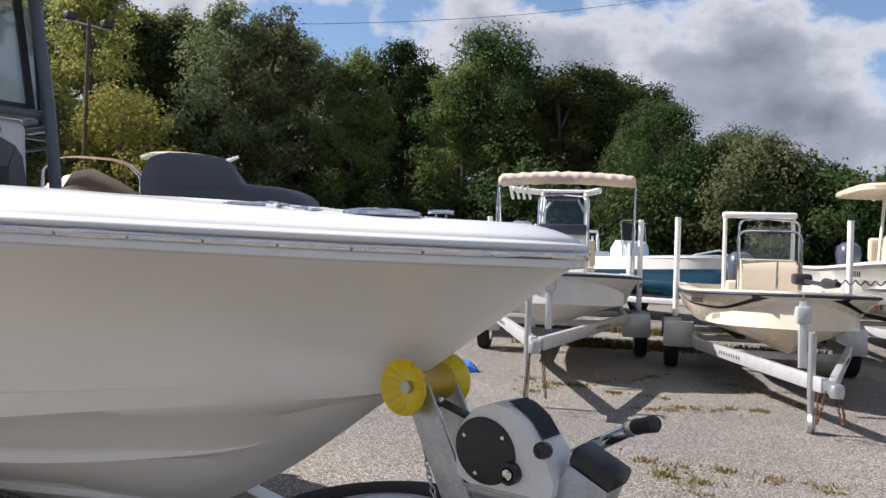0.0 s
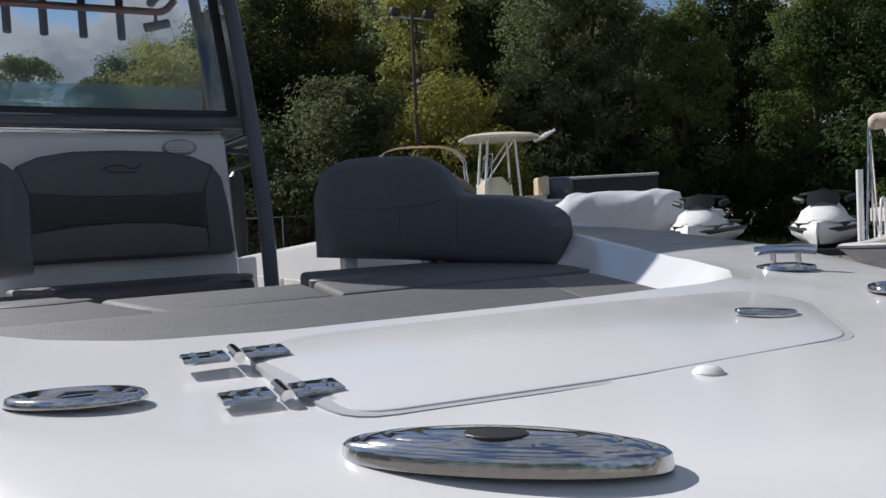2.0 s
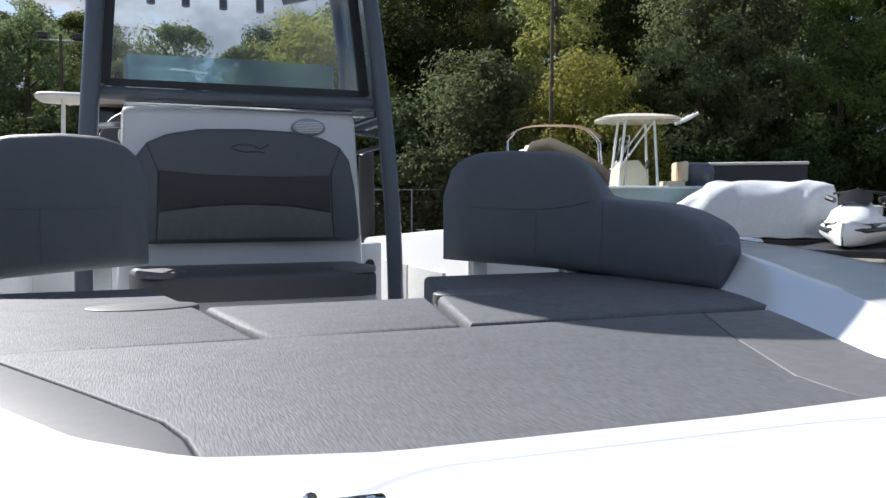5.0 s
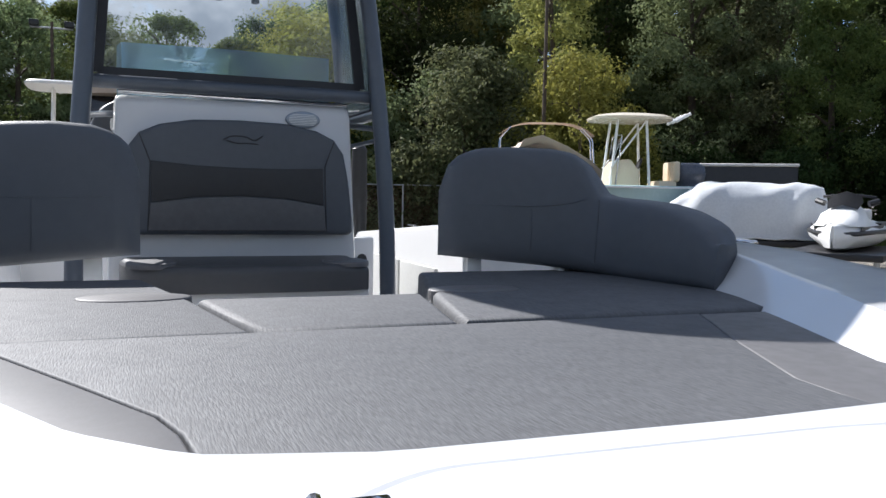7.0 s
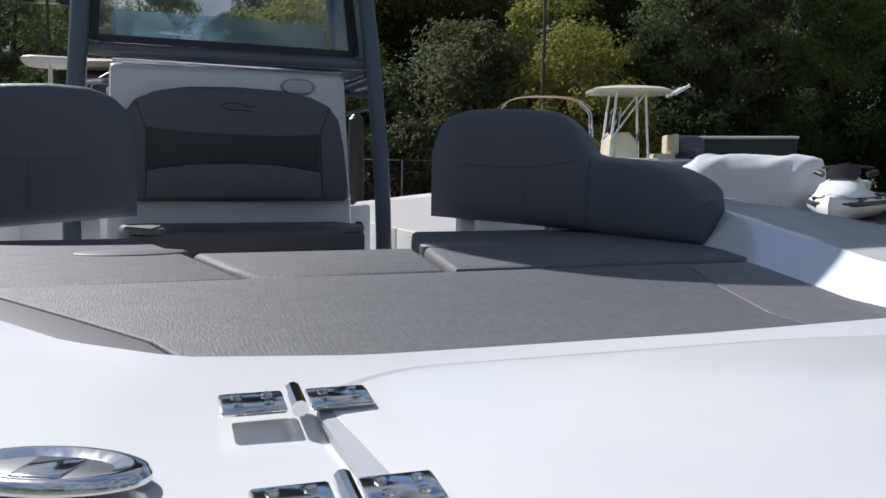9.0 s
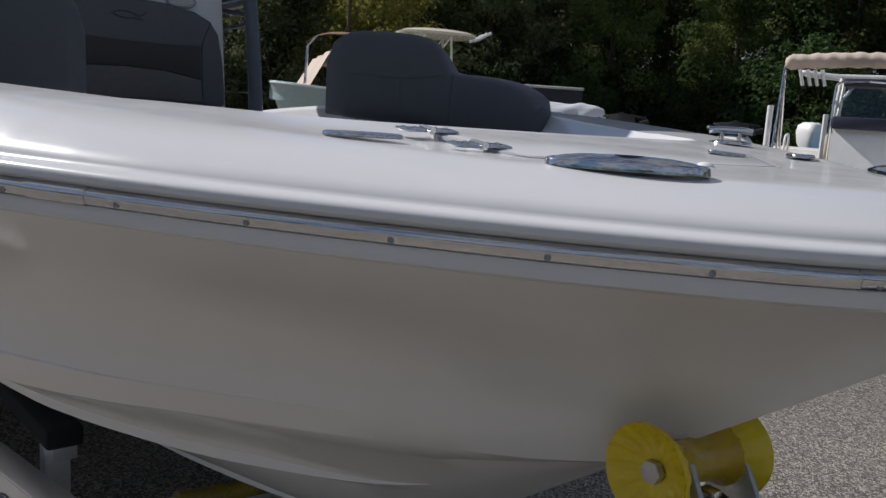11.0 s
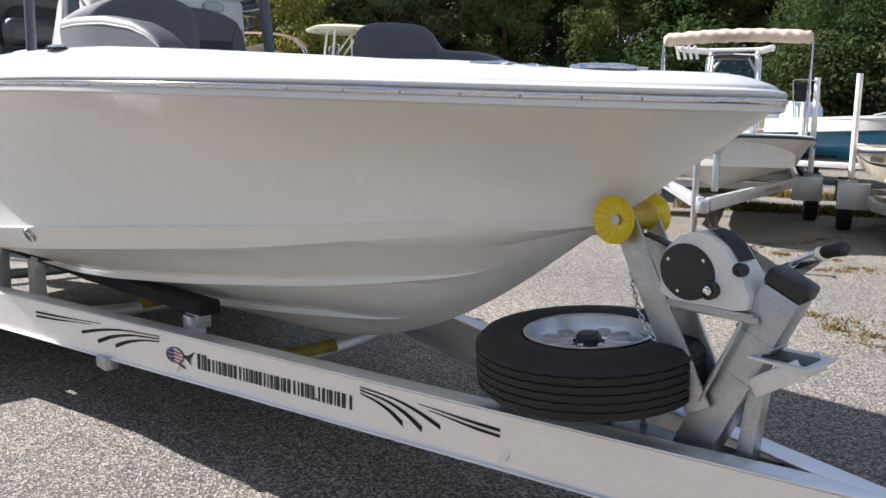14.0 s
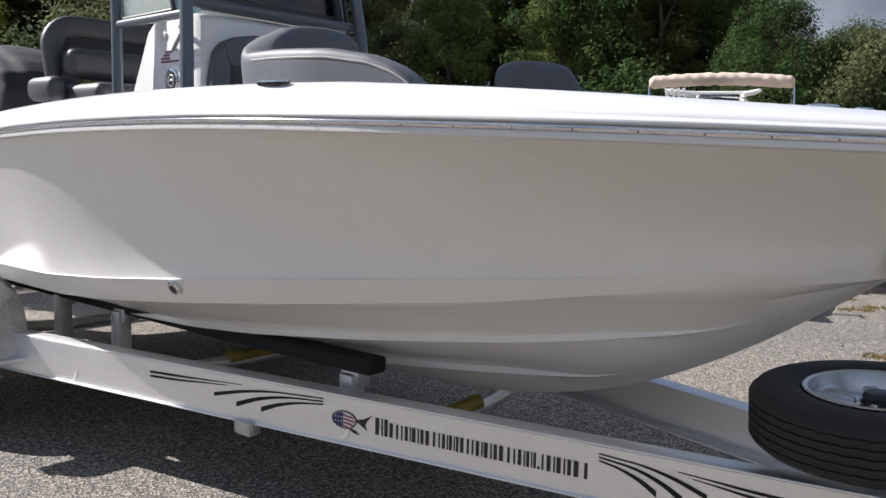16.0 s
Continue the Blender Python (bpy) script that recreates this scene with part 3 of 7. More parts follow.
def woven():
    """Grey vinyl with a fine brushed weave."""
    m = material("woven_grey_vinyl", (0.098, 0.100, 0.105), 0.68, second=(0.077, 0.079, 0.084), scale=2.5, amount=0.6)
    n, l = m.node_tree.nodes, m.node_tree.links
    b = n["Principled BSDF"]
    tc, mp, no, bp = n.new("ShaderNodeTexCoord"), n.new("ShaderNodeMapping"), n.new("ShaderNodeTexNoise"), n.new("ShaderNodeBump")
    mp.inputs["Scale"].default_value = (55, 520, 70)
    mp.inputs["Rotation"].default_value = (0, 0, radians(38))
    no.inputs["Scale"].default_value, no.inputs["Detail"].default_value = 1.0, 4
    l.new(tc.outputs["Object"], mp.inputs["Vector"])
    l.new(mp.outputs[0], no.inputs["Vector"])
    bp.inputs["Strength"].default_value, bp.inputs["Distance"].default_value = 0.32, 0.0018
    l.new(no.outputs["Fac"], bp.inputs["Height"])
    l.new(bp.outputs[0], b.inputs["Normal"])
    mul = n.new("ShaderNodeMix")
    mul.data_type, mul.blend_type = "RGBA", "MULTIPLY"
    mul.inputs["Factor"].default_value = 1
    ramp = n.new("ShaderNodeValToRGB")
    ramp.color_ramp.elements[0].position, ramp.color_ramp.elements[1].position = 0.35, 0.68
    ramp.color_ramp.elements[0].color, ramp.color_ramp.elements[1].color = (0.68, 0.68, 0.69, 1), (1.28, 1.28, 1.28, 1)
    l.new(no.outputs["Fac"], ramp.inputs["Fac"])
    old = b.inputs["Base Color"].links[0].from_socket
    l.new(old, mul.inputs["A"])
    l.new(ramp.outputs["Color"], mul.inputs["B"])
    l.new(mul.outputs["Result"], b.inputs["Base Color"])
    return m


WOVEN = woven()
PANEL = material("smooth_taupe_vinyl", (0.118, 0.115, 0.117), 0.5, second=(0.094, 0.091, 0.093), scale=5, amount=0.8, bump=0.03, bump_scale=300)
DARK = material("charcoal_vinyl", (0.028, 0.028, 0.030), 0.5, second=(0.04, 0.04, 0.042), scale=6, bump=0.1, bump_scale=400)


def side_line(a, b, s, d=0.02, n=8):
    """Points along the well's side from a to b metres abaft the stem, d inside it."""
    return [(-(a + (b - a) * i / n), s * (lerp(WELL, a + (b - a) * i / n) - d)) for i in range(n + 1)]


def cushion(name, outline, z0, z1, mat, label="", bevel=0.014):
    bm = bmesh.new()
    slab(bm, outline, z0, z1, bevel, seg=4)
    return part(name, bm, mat, boat, label, smooth=50)


def build_cushions():
    seams = {-1: [(-0.70, 0.360), (-0.778, 0.364), (-0.852, 0.371), (-0.911, 0.386), (-1.045, 0.451), (-1.238, 0.548), (-1.295, 0.577)], 1: [(-0.70, 0.246), (-0.795, 0.247), (-0.864, 0.258), (-0.93, 0.29), (-1.11, 0.378), (-1.22, 0.440), (-1.295, 0.480)]}
    mid = [(x, -y + 0.001) for x, y in seams[-1]] + [(x, y - 0.001) for x, y in seams[1][::-1]]
    cushion("bow_cushion", mid, 1.38, 1.473, WOVEN, "woven grey vinyl bow cushion", 0.003)
    for s in (-1, 1):
        panel = [(x, s * (y + 0.001)) for x, y in seams[s]] + side_line(0.80, 1.295, s, -0.004 if s < 0 else 0.02)[::-1] + [(-0.71, s * (0.400 if s < 0 else 0.34))]
        cushion("corner_panel", panel, 1.38, 1.472, PANEL, "smooth taupe vinyl corner panel", 0.003)
    cushion("filler_cushion", [(-1.303, -0.235), (-1.303, 0.055), (-1.655, 0.125), (-1.655, -0.285)], 1.38, 1.474, WOVEN, "woven grey vinyl filler cushion")
    cushion("side_cushion", [(-1.303, -0.242), (-1.655, -0.292), (-2.02, -0.36)] + side_line(1.303, 2.02, -1)[::-1], 1.38, 1.472, WOVEN, "woven grey vinyl side cushion")
    port = cushion("side_cushion", [(-1.303, 0.062), (-1.60, 0.130), (-2.02, 0.25)] + side_line(1.303, 2.02, 1)[::-1], 1.38, 1.477, WOVEN, "woven grey vinyl side cushion")
    for x, y in ((-1.70, -0.385), (-1.66, 0.235)):
        bm = bmesh.new()
        slab(bm, [(x + 0.055 * math.cos(t), y + 0.095 * math.sin(t)) for t in (math.tau * j / 28 for j in range(28))], 1.46, 1.4745 if y < 0 else 1.4795, 0.004, seg=3)
        part("cup_pad", bm, PANEL, boat, "oval smooth vinyl pad", smooth=60)
    for s in (-1, 1):
        bm = bmesh.new()
        slab(bm, [(-1.32, s * 0.16), (-2.04, s * 0.32)] + side_line(1.32, 2.04, s, 0.03)[::-1], 1.25, 1.384, 0.01)
        part("seat_base", bm, DECK, boat)
    bm = bmesh.new()
    slab(bm, side_line(0.85, 1.30, -1, 0.03) + side_line(0.85, 1.30, 1, 0.03)[::-1], 1.30, 1.383, 0.01)
    part("locker_base", bm, DECK, boat)
    bm = bmesh.new()
    slab(bm, [(-1.9, -0.72), (-2.6, -0.88), (-6.05, -0.90), (-6.05, 0.90), (-2.6, 0.88), (-1.9, 0.72)], 0.90, 0.955, 0.0)
    part("cockpit_sole", bm, NONSKID, boat)


build_cushions()


def build_backrests():
    """Upholstered back: a tall panel across the boat that runs on into a low bolster beside the gunwale."""
    tall = [(0.0, 1.67), (0.012, 1.725), (0.05, 1.762), (0.10, 1.779), (0.18, 1.784)]
    for s in (-1, 1):
        if s < 0:
            plan = bent([(-2.175, 0.36, 0), (-2.175, 0.795, 0), (-1.88, 0.815, 0), (-1.455, 0.742, 0)], 0.07, 8)
            seam, heights = 0.47, [(a, z + 0.024) for a, z in tall] + [(0.28, 1.802), (0.34, 1.788), (0.39, 1.755), (0.425, 1.708), (0.45, 1.678), (0.60, 1.676), (0.80, 1.664), (0.94, 1.640), (1.02, 1.608), (1.07, 1.575), (1.10, 1.54)]
        else:
            plan = bent([(-2.085, 0.325, 0), (-2.0, 0.555, 0), (-1.90, 0.665, 0), (-1.545, 0.714, 0)], 0.12, 8)
            seam, heights = 0.376, tall + [(0.26, 1.781), (0.305, 1.772), (0.335, 1.752), (0.352, 1.722), (0.364, 1.688), (0.376, 1.668), (0.40, 1.662), (0.46, 1.657), (0.53, 1.651), (0.61, 1.636), (0.67, 1.615), (0.705, 1.595), (0.725, 1.57)]
        tot = sum((b - a).length for a, b in zip(plan, plan[1:]))
        acc = 0.0
        dense = [plan[0]]
        for a, b in zip(plan, plan[1:]):
            k = max(1, int((b - a).length / 0.02))
            dense += [a + (b - a) * (i + 1) / k for i in range(k)]
        rows = []
        for i, p in enumerate(dense):
            d = (dense[min(i + 1, len(dense) - 1)] - dense[max(i - 1, 0)]).normalized()
            nrm = Vector((-d.y, d.x, 0))          # towards the hull side
            if i:
                acc += (p - dense[i - 1]).length
            top = lerp(heights, acc)
            low = lerp([(0, 1.507), (0.45, 1.470), (0.9, 1.474)], acc)
            edge = min(1.0, 0.25 + acc / 0.05, math.sqrt(max(0.0, 1 - (1 - min(1.0, (tot - acc) / 0.07)) ** 2)) * 0.75 + 0.25)
            full = 0.105 + 0.02 * math.sin(math.pi * acc / tot)
            thick = full * edge
            mid = nrm * (0.055 - (full - thick) * 0.5 * (acc > 0.5))
            prof = []
            for a in range(20):
                t = math.tau * a / 20
                c, sn = math.cos(t), math.sin(t)
                u = math.copysign(abs(c) ** 0.45, c) * thick * 0.5
                v = math.copysign(abs(sn) ** 0.38, sn)
                h = (top + low) / 2 + (top - low) / 2 * v
                lean = (h - low) * 0.10
                q = p + mid + nrm * (u + lean)
                prof.append((q.x, s * q.y, h))
            rows.append(prof)
        bm = bmesh.new()
        vs = grid(bm, rows, closed=True)
        bm.faces.new(vs[0])
        bm.faces.new(vs[-1])
        b = part("seat_backrest", bm, VINYL, boat, "grey vinyl backrest with low side bolster", smooth=50)
        # stitched seams stand a little proud of the face
        def face(acc_to, h):
            acc2, last = 0.0, dense[0]
            for i, p in enumerate(dense):
                acc2 += (p - last).length
                last = p
                if acc2 >= acc_to:
                    d = (dense[min(i + 1, len(dense) - 1)] - dense[max(i - 1, 0)]).normalized()
                    nrm = Vector((-d.y, d.x, 0))
                    low = lerp([(0, 1.507), (0.45, 1.470), (0.9, 1.474)], acc2)
                    q = p + nrm * (0.055 - (0.105 + 0.02 * math.sin(math.pi * acc2 / tot)) * 0.5 + (h - low) * 0.10)
                    return q.x, s * q.y, h
            return dense[-1].x, s * dense[-1].y, h
        for line in ([(0.05, 1.640), (0.14, 1.636), (0.24, 1.636), (seam - 0.08, 1.643), (seam - 0.02, 1.655)], [(0.22, 1.52), (0.22, 1.57), (0.22, 1.634)], [(seam, 1.50), (seam, 1.58), (seam, 1.655)]):
            bm = bmesh.new()
            tube(bm, [face(a, h) for a, h in line], 0.0011, 6)
            part("stitched_seam", bm, VINYL, b)
        if s < 0:                                 # piping round the hull side of the low bolster
            bm = bmesh.new()
            tube(bm, [tuple(Vector(r[1]).lerp(Vector(r[2]), 0.3)) for r in rows[int(len(rows) * 0.44):-3]], 0.0035, 6)
            part("piping", bm, material("pale_piping", (0.30, 0.29, 0.28), 0.6), b, "pale stitched piping")
        for a in (0.10, 0.33):
            x, y, _ = face(a, 1.55)
            bm = bmesh.new()
            box(bm, (x - 0.085, y - 0.02, 1.44), (x - 0.05, y + 0.02, 1.53), 0.004)
            part("backrest_bracket", bm, WHITE, b)


build_backrests()


def pad(name, outline, x0, x1, mat, parent, bevel=0.014, label=""):
    """An upholstered panel on a face that looks forward; outline in y, z."""
    bm = bmesh.new()
    slab(bm, outline, 0, x1 - x0, bevel, m=Matrix(((0, 0, 1, x0), (1, 0, 0, 0), (0, 1, 0, 0), (0, 0, 0, 1))), seg=4)
    return part(name, bm, mat, parent, label, smooth=50)


def build_console():
    bm = bmesh.new()
    sec = [(-3.215, 1.30), (-3.215, 1.55), (-3.232, 1.95), (-3.255, 1.978), (-3.40, 1.99), (-3.62, 1.985), (-3.70, 1.93), (-3.86, 1.60), (-3.90, 0.955), (-3.215, 0.955)]
    rows = []
    for y, k in ((-0.425, 0.02), (-0.418, 0.006), (-0.40, 0.0), (0.40, 0.0), (0.418, 0.006), (0.425, 0.02)):
        cx, cz = -3.5, 1.5
        rows.append([(x + (k if x < cx else -k), y * (1.04 - 0.10 * max(0, z - 1.3)), z - (k if z > cz else 0)) for x, z in sec])
    vs = grid(bm, rows, closed=True)
    bm.faces.new(vs[0])
    bm.faces.new(vs[-1])
    con = part("console", bm, DECK, boat, "white moulded console", smooth=45)
    # backrest on the console front
    half = [(0.0, 1.905), (0.16, 1.900), (0.27, 1.880), (0.335, 1.850), (0.372, 1.800), (0.392, 1.70), (0.408, 1.56), (0.410, 1.515), (0.395, 1.503)]
    out = [(-y, z) for y, z in half[::-1]] + half[1:]
    pad("console_backrest", out, -3.212, -3.165, VINYL, con, 0.016, "grey vinyl console backrest")
    pad("backrest_band", [(-0.298, 1.755), (-0.15, 1.742), (0.0, 1.738), (0.15, 1.738), (0.293, 1.745), (0.296, 1.61), (0.15, 1.634), (0.0, 1.640), (-0.15, 1.634), (-0.298, 1.615)], -3.166, -3.160, DARK, con, 0.003, "charcoal inset band")
    pad("backrest_panel", [(-0.300, 1.611), (-0.15, 1.630), (0.0, 1.636), (0.15, 1.630), (0.298, 1.606), (0.308, 1.517), (-0.308, 1.517)], -3.166, -3.158, PANEL, con, 0.004, "smooth taupe lower panel")
    for s in (-1, 1):
        bm = bmesh.new()
        tube(bm, [(-3.163, s * 0.308, 1.515), (-3.163, s * 0.300, 1.75), (-3.166, s * 0.335, 1.845)], 0.002, 6)
        part("stitched_seam", bm, DARK, con)
    bm = bmesh.new()
    tube(bm, bent([(-3.164, -0.06, 1.835), (-3.164, -0.03, 1.85), (-3.164, 0.02, 1.848), (-3.164, 0.045, 1.832), (-3.164, 0.075, 1.852)], 0.02), 0.0022, 6)
    tube(bm, bent([(-3.164, -0.05, 1.833), (-3.164, -0.01, 1.822), (-3.164, 0.03, 1.826), (-3.164, 0.06, 1.822)], 0.02), 0.0022, 6)
    part("stitched_emblem", bm, DARK, con)
    # seat before the console
    bm = bmesh.new()
    slab(bm, [(-2.79, -0.36), (-2.76, -0.30), (-2.755, 0.0), (-2.76, 0.30), (-2.79, 0.36), (-3.16, 0.40), (-3.185, 0.36), (-3.185, -0.36), (-3.16, -0.40)], 1.345, 1.428, 0.025, seg=5)
    part("console_seat", bm, material("dark_grey_vinyl", (0.062, 0.062, 0.065), 0.42, second=(0.08, 0.078, 0.078), scale=5, bump=0.1, bump_scale=400), con, "dark grey vinyl seat cushion", smooth=60)
    for y in (-0.31, 0.30):
        bm = bmesh.new()
        slab(bm, [(-2.86 + 0.10 * math.cos(t), y + 0.075 * math.sin(t)) for t in (math.tau * j / 24 for j in range(24))], 1.42, 1.437, 0.006)
        part("seat_corner_pad", bm, PANEL, con, smooth=60)
    bm = bmesh.new()
    box(bm, (-3.22, -0.37, 0.955), (-2.80, 0.37, 1.35), 0.02)
    part("seat_box", bm, DECK, con)
    # oval vent light
    bm = bmesh.new()
    ring = [(0.064 * math.cos(t), 0.031 * math.sin(t)) for t in (math.tau * j / 32 for j in range(32))]
    slab(bm, [(0.231 + a, 1.922 + b) for a, b in ring], 0, 0.008, 0.004, m=Matrix(((0, 0, 1, -3.230), (1, 0, 0, 0), (0, 1, 0, 0), (0, 0, 0, 1))))
    lamp = part("oval_speaker", bm, material("grey_grille", (0.30, 0.34, 0.40), 0.3, 0.6), con, "oval chrome-rimmed grille")
    for i in range(7):
        z = 1.904 + i * 0.006
        w = 0.052 * math.sqrt(max(0.05, 1 - ((z - 1.922) / 0.027) ** 2))
        bm = bmesh.new()
        box(bm, (-3.223, 0.231 - w, z - 0.0012), (-3.2205, 0.231 + w, z + 0.0012))
        part("grille_slat", bm, ALU, lamp)
    # porthole, horn and emblem bars on the side
    bm = bmesh.new()
    lathe(bm, [(0.040, 0.004), (0.046, 0.009), (0.055, 0.007), (0.058, 0.0)], 32, pose(-3.46, -0.421, 1.685, 90, 0, 0))
    part("porthole_rim", bm, STEEL, con)
    bm = bmesh.new()
    lathe(bm, [(0.044, 0.0), (0.044, 0.0055), (0.0, 0.0056)], 28, pose(-3.46, -0.423, 1.685, 90, 0, 0))
    part("porthole_face", bm, BLACK, con)
    bm = bmesh.new()
    tube(bm, [(-3.46 + 0.026 * math.cos(t), -0.430, 1.685 + 0.026 * math.sin(t)) for t in (math.tau * j / 24 for j in range(25))], 0.003, 6)
    tube(bm, [(-3.478, -0.430, 1.682), (-3.462, -0.430, 1.691), (-3.443, -0.430, 1.683)], 0.004, 6)
    part("porthole_emblem", bm, GALV, con)
    bm = bmesh.new()
    lathe(bm, [(0.022, 0.0), (0.022, 0.01), (0.010, 0.014)], 20, pose(-3.53, -0.412, 1.895, 90, 0, 0))
    part("horn_grille", bm, GALV, con)
    navy = material("navy_decal", (0.05, 0.05, 0.14), 0.4, second=(0.30, 0.06, 0.07), scale=30, amount=1.0)
    for i, (u, v, w) in enumerate(((-0.05, 0.03, 0.05), (-0.03, 0.045, 0.06), (-0.06, 0.015, 0.08), (-0.05, 0.0, 0.10), (0.03, 0.0, 0.05))):
        bm = bmesh.new()
        box(bm, (-3.46 + u - w / 2, -0.422, 1.775 + v - 0.005), (-3.46 + u + w / 2, -0.419, 1.775 + v + 0.005))
        part("emblem_bar", bm, navy, con)
    # tower
    for s in (-1, 1):
        bm = bmesh.new()
        tube(bm, bent([(-3.13, s * 0.545, 0.955), (-3.15, s * 0.535, 1.6), (-3.19, s * 0.505, 2.05), (-3.37, s * 0.455, 2.85)], 0.3), 0.030, 14)
        part("tower_leg", bm, PIPE, boat, "dark grey powder-coated tower leg")
        bm = bmesh.new()
        tube(bm, bent([(-3.80, s * 0.53, 0.955), (-3.78, s * 0.525, 1.7), (-3.79, s * 0.52, 2.2), (-3.94, s * 0.47, 2.85)], 0.3), 0.026, 14)
        part("tower_leg", bm, PIPE, boat)
        bm = bmesh.new()
        tube(bm, [(-3.19, s * 0.51, 1.955), (-3.78, s * 0.52, 1.955)], 0.020, 12)
        part("side_rail", bm, PIPE, boat)
        bm = bmesh.new()
        tube(bm, [(-3.38, s * 0.455, 2.85), (-4.75, s * 0.46, 2.87)], 0.024, 12)
        part("top_rail", bm, PIPE, boat)
        # side glass
        bm = bmesh.new()
        slab(bm, [(-3.30, 1.985), (-3.765, 1.985), (-3.86, 2.60), (-3.43, 2.60)], -0.003, 0.003, 0, m=Matrix(((1, 0, 0, 0), (0, 0, 1, s * 0.512), (0, 1, 0, 0), (0, 0, 0, 1))))
        g = part("side_glass", bm, SIDE_GLASS, boat, smooth=0)
        g.visible_shadow = False
        bm = bmesh.new()
        for a, b in (((-3.285, 1.978), (-3.78, 1.978)), ((-3.285, 1.978), (-3.42, 2.61)), ((-3.775, 1.978), (-3.87, 2.61))):
            tube(bm, [(a[0], s * 0.512, a[1]), (b[0], s * 0.512, b[1])], 0.011, 8)
        part("side_glass_gasket", bm, BLACK, boat)
    for x, z in ((-3.44, 2.85), (-3.98, 2.86)):
        bm = bmesh.new()
        tube(bm, [(x, -0.46, z), (x, 0.46, z)], 0.024, 12)
        part("top_crossbar", bm, PIPE, boat)
    bm = bmesh.new()
    tube(bm, [(-3.235, -0.50, 2.018), (-3.235, 0.50, 2.018)], 0.024, 14)
    part("tower_crossbar", bm, PIPE, boat)
    bm = bmesh.new()
    tube(bm, [(-3.25, -0.40, 1.99), (-3.25, 0.40, 1.985)], 0.008, 10)
    part("console_grab_bar", bm, STEEL, boat)
    for s in (-1, 1):
        bm = bmesh.new()
        tube(bm, bent([(-3.21, s * 0.50, 1.90), (-3.36, s * 0.44, 1.92), (-3.36, s * 0.38, 1.92)], 0.03), 0.011, 8)
        tube(bm, [(-3.22, s * 0.52, 1.86), (-3.45, s * 0.42, 1.83)], 0.009, 8)
        part("tower_bracket", bm, PIPE, boat)
    # windscreen: black gasket and clear pane, leaning aft

    def wx(z):
        return -3.298 - (z - 2.04) * 0.17
    for a, b, r in (((-0.465, 2.055), (0.465, 2.055), 0.020), ((-0.465, 2.055), (-0.42, 2.68), 0.019), ((0.465, 2.055), (0.42, 2.68), 0.019), ((-0.42, 2.68), (0.42, 2.68), 0.02)):
        bm = bmesh.new()
        rows = []
        for k in (0, 1):
            p = a if k == 0 else b
            horiz = abs(a[1] - b[1]) < 0.1
            ring = []
            for c, d in ((-r, -0.008), (r, -0.008), (r, 0.008), (-r, 0.008)):
                y, z = (p[0], p[1] + c) if horiz else (p[0] + c, p[1])
                ring.append((wx(z) + d, y, z))
            rows.append(ring)
        v = grid(bm, rows, closed=True)
        bm.faces.new(v[0])
        bm.faces.new(v[1])
        part("windscreen_gasket", bm, BLACK, boat, "black rubber windscreen gasket", smooth=30)
    bm = bmesh.new()
    rows = [[(wx(z) + d, y, z) for y, z in ((-0.455, 2.05), (0.455, 2.05), (0.412, 2.68), (-0.412, 2.68))] for d in (-0.003, 0.003)]
    v = grid(bm, rows, closed=True)
    bm.faces.new(v[0])
    bm.faces.new(v[1])
    g = part("windscreen", bm, GLASS, boat, "clear acrylic windscreen", smooth=0)
    g.visible_shadow = False
    # low pale-blue acrylic box behind the screen, wheel and helm shapes
    bm = bmesh.new()
    rows = [[(-3.55, -0.37, z), (-3.53, -0.385, z), (-3.62, -0.40, z), (-3.90, -0.40, z)] for z in (1.985, 2.20)]
    grid(bm, rows)
    grid(bm, [[(-3.53, -0.385, z), (-3.50, 0.0, z), (-3.53, 0.40, z), (-3.62, 0.415, z)] for z in (1.985, 2.20)])
    bmesh.ops.solidify(bm, geom=bm.faces[:], thickness=0.006)
    # haze lightens the blue sheet in place of the sky it reflects
    g = part("helm_wind_shield", bm, glass_material("blue_acrylic", (0.50, 0.72, 0.84), haze=0.28), boat, "pale blue acrylic helm shield", smooth=0)
    g.visible_shadow = False
    for y, r, m in ((0.12, 0.06, material("red_cap", (0.18, 0.03, 0.04), 0.6)), (0.24, 0.05, BLACK)):
        bm = bmesh.new()
        lathe(bm, [(r, 0.0), (r, 0.08), (r * 0.8, 0.12), (r * 0.3, 0.14)], 18, pose(-3.58, y, 1.98))
        part("helm_gauge", bm, m, boat)
    bm = bmesh.new()
    roof = [tuple(p)[:2] for p in bent([(-2.635, 0.01, 0), (-2.66, -0.30, 0), (-2.80, -0.52, 0), (-3.05, -0.58, 0), (-4.90, -0.58, 0), (-4.90, 0.58, 0), (-3.05, 0.58, 0), (-2.80, 0.52, 0), (-2.66, 0.30, 0), (-2.635, 0.02, 0)], 0.12, 5)]
    slab(bm, roof, 2.93, 2.985, 0.02)
    part("hard_top", bm, GEL, boat, "white fibreglass hard top on the tower")
    # added sheet that makes the top look dark through the windscreen
    bm = bmesh.new()
    slab(bm, [(x + (0.05 if x < -3.5 else -0.05), y * 0.93) for x, y in roof], 2.922, 2.9295, 0.0)
    part("top_liner", bm, DARK, boat, "dark sheet added under the hard top")
    # rod rack under the back of the top
    bm = bmesh.new()
    tube(bm, bent([(-4.62, -0.47, 2.86), (-4.62, -0.40, 2.775), (-4.62, 0.50, 2.79), (-4.62, 0.56, 2.86)], 0.06), 0.019, 12)
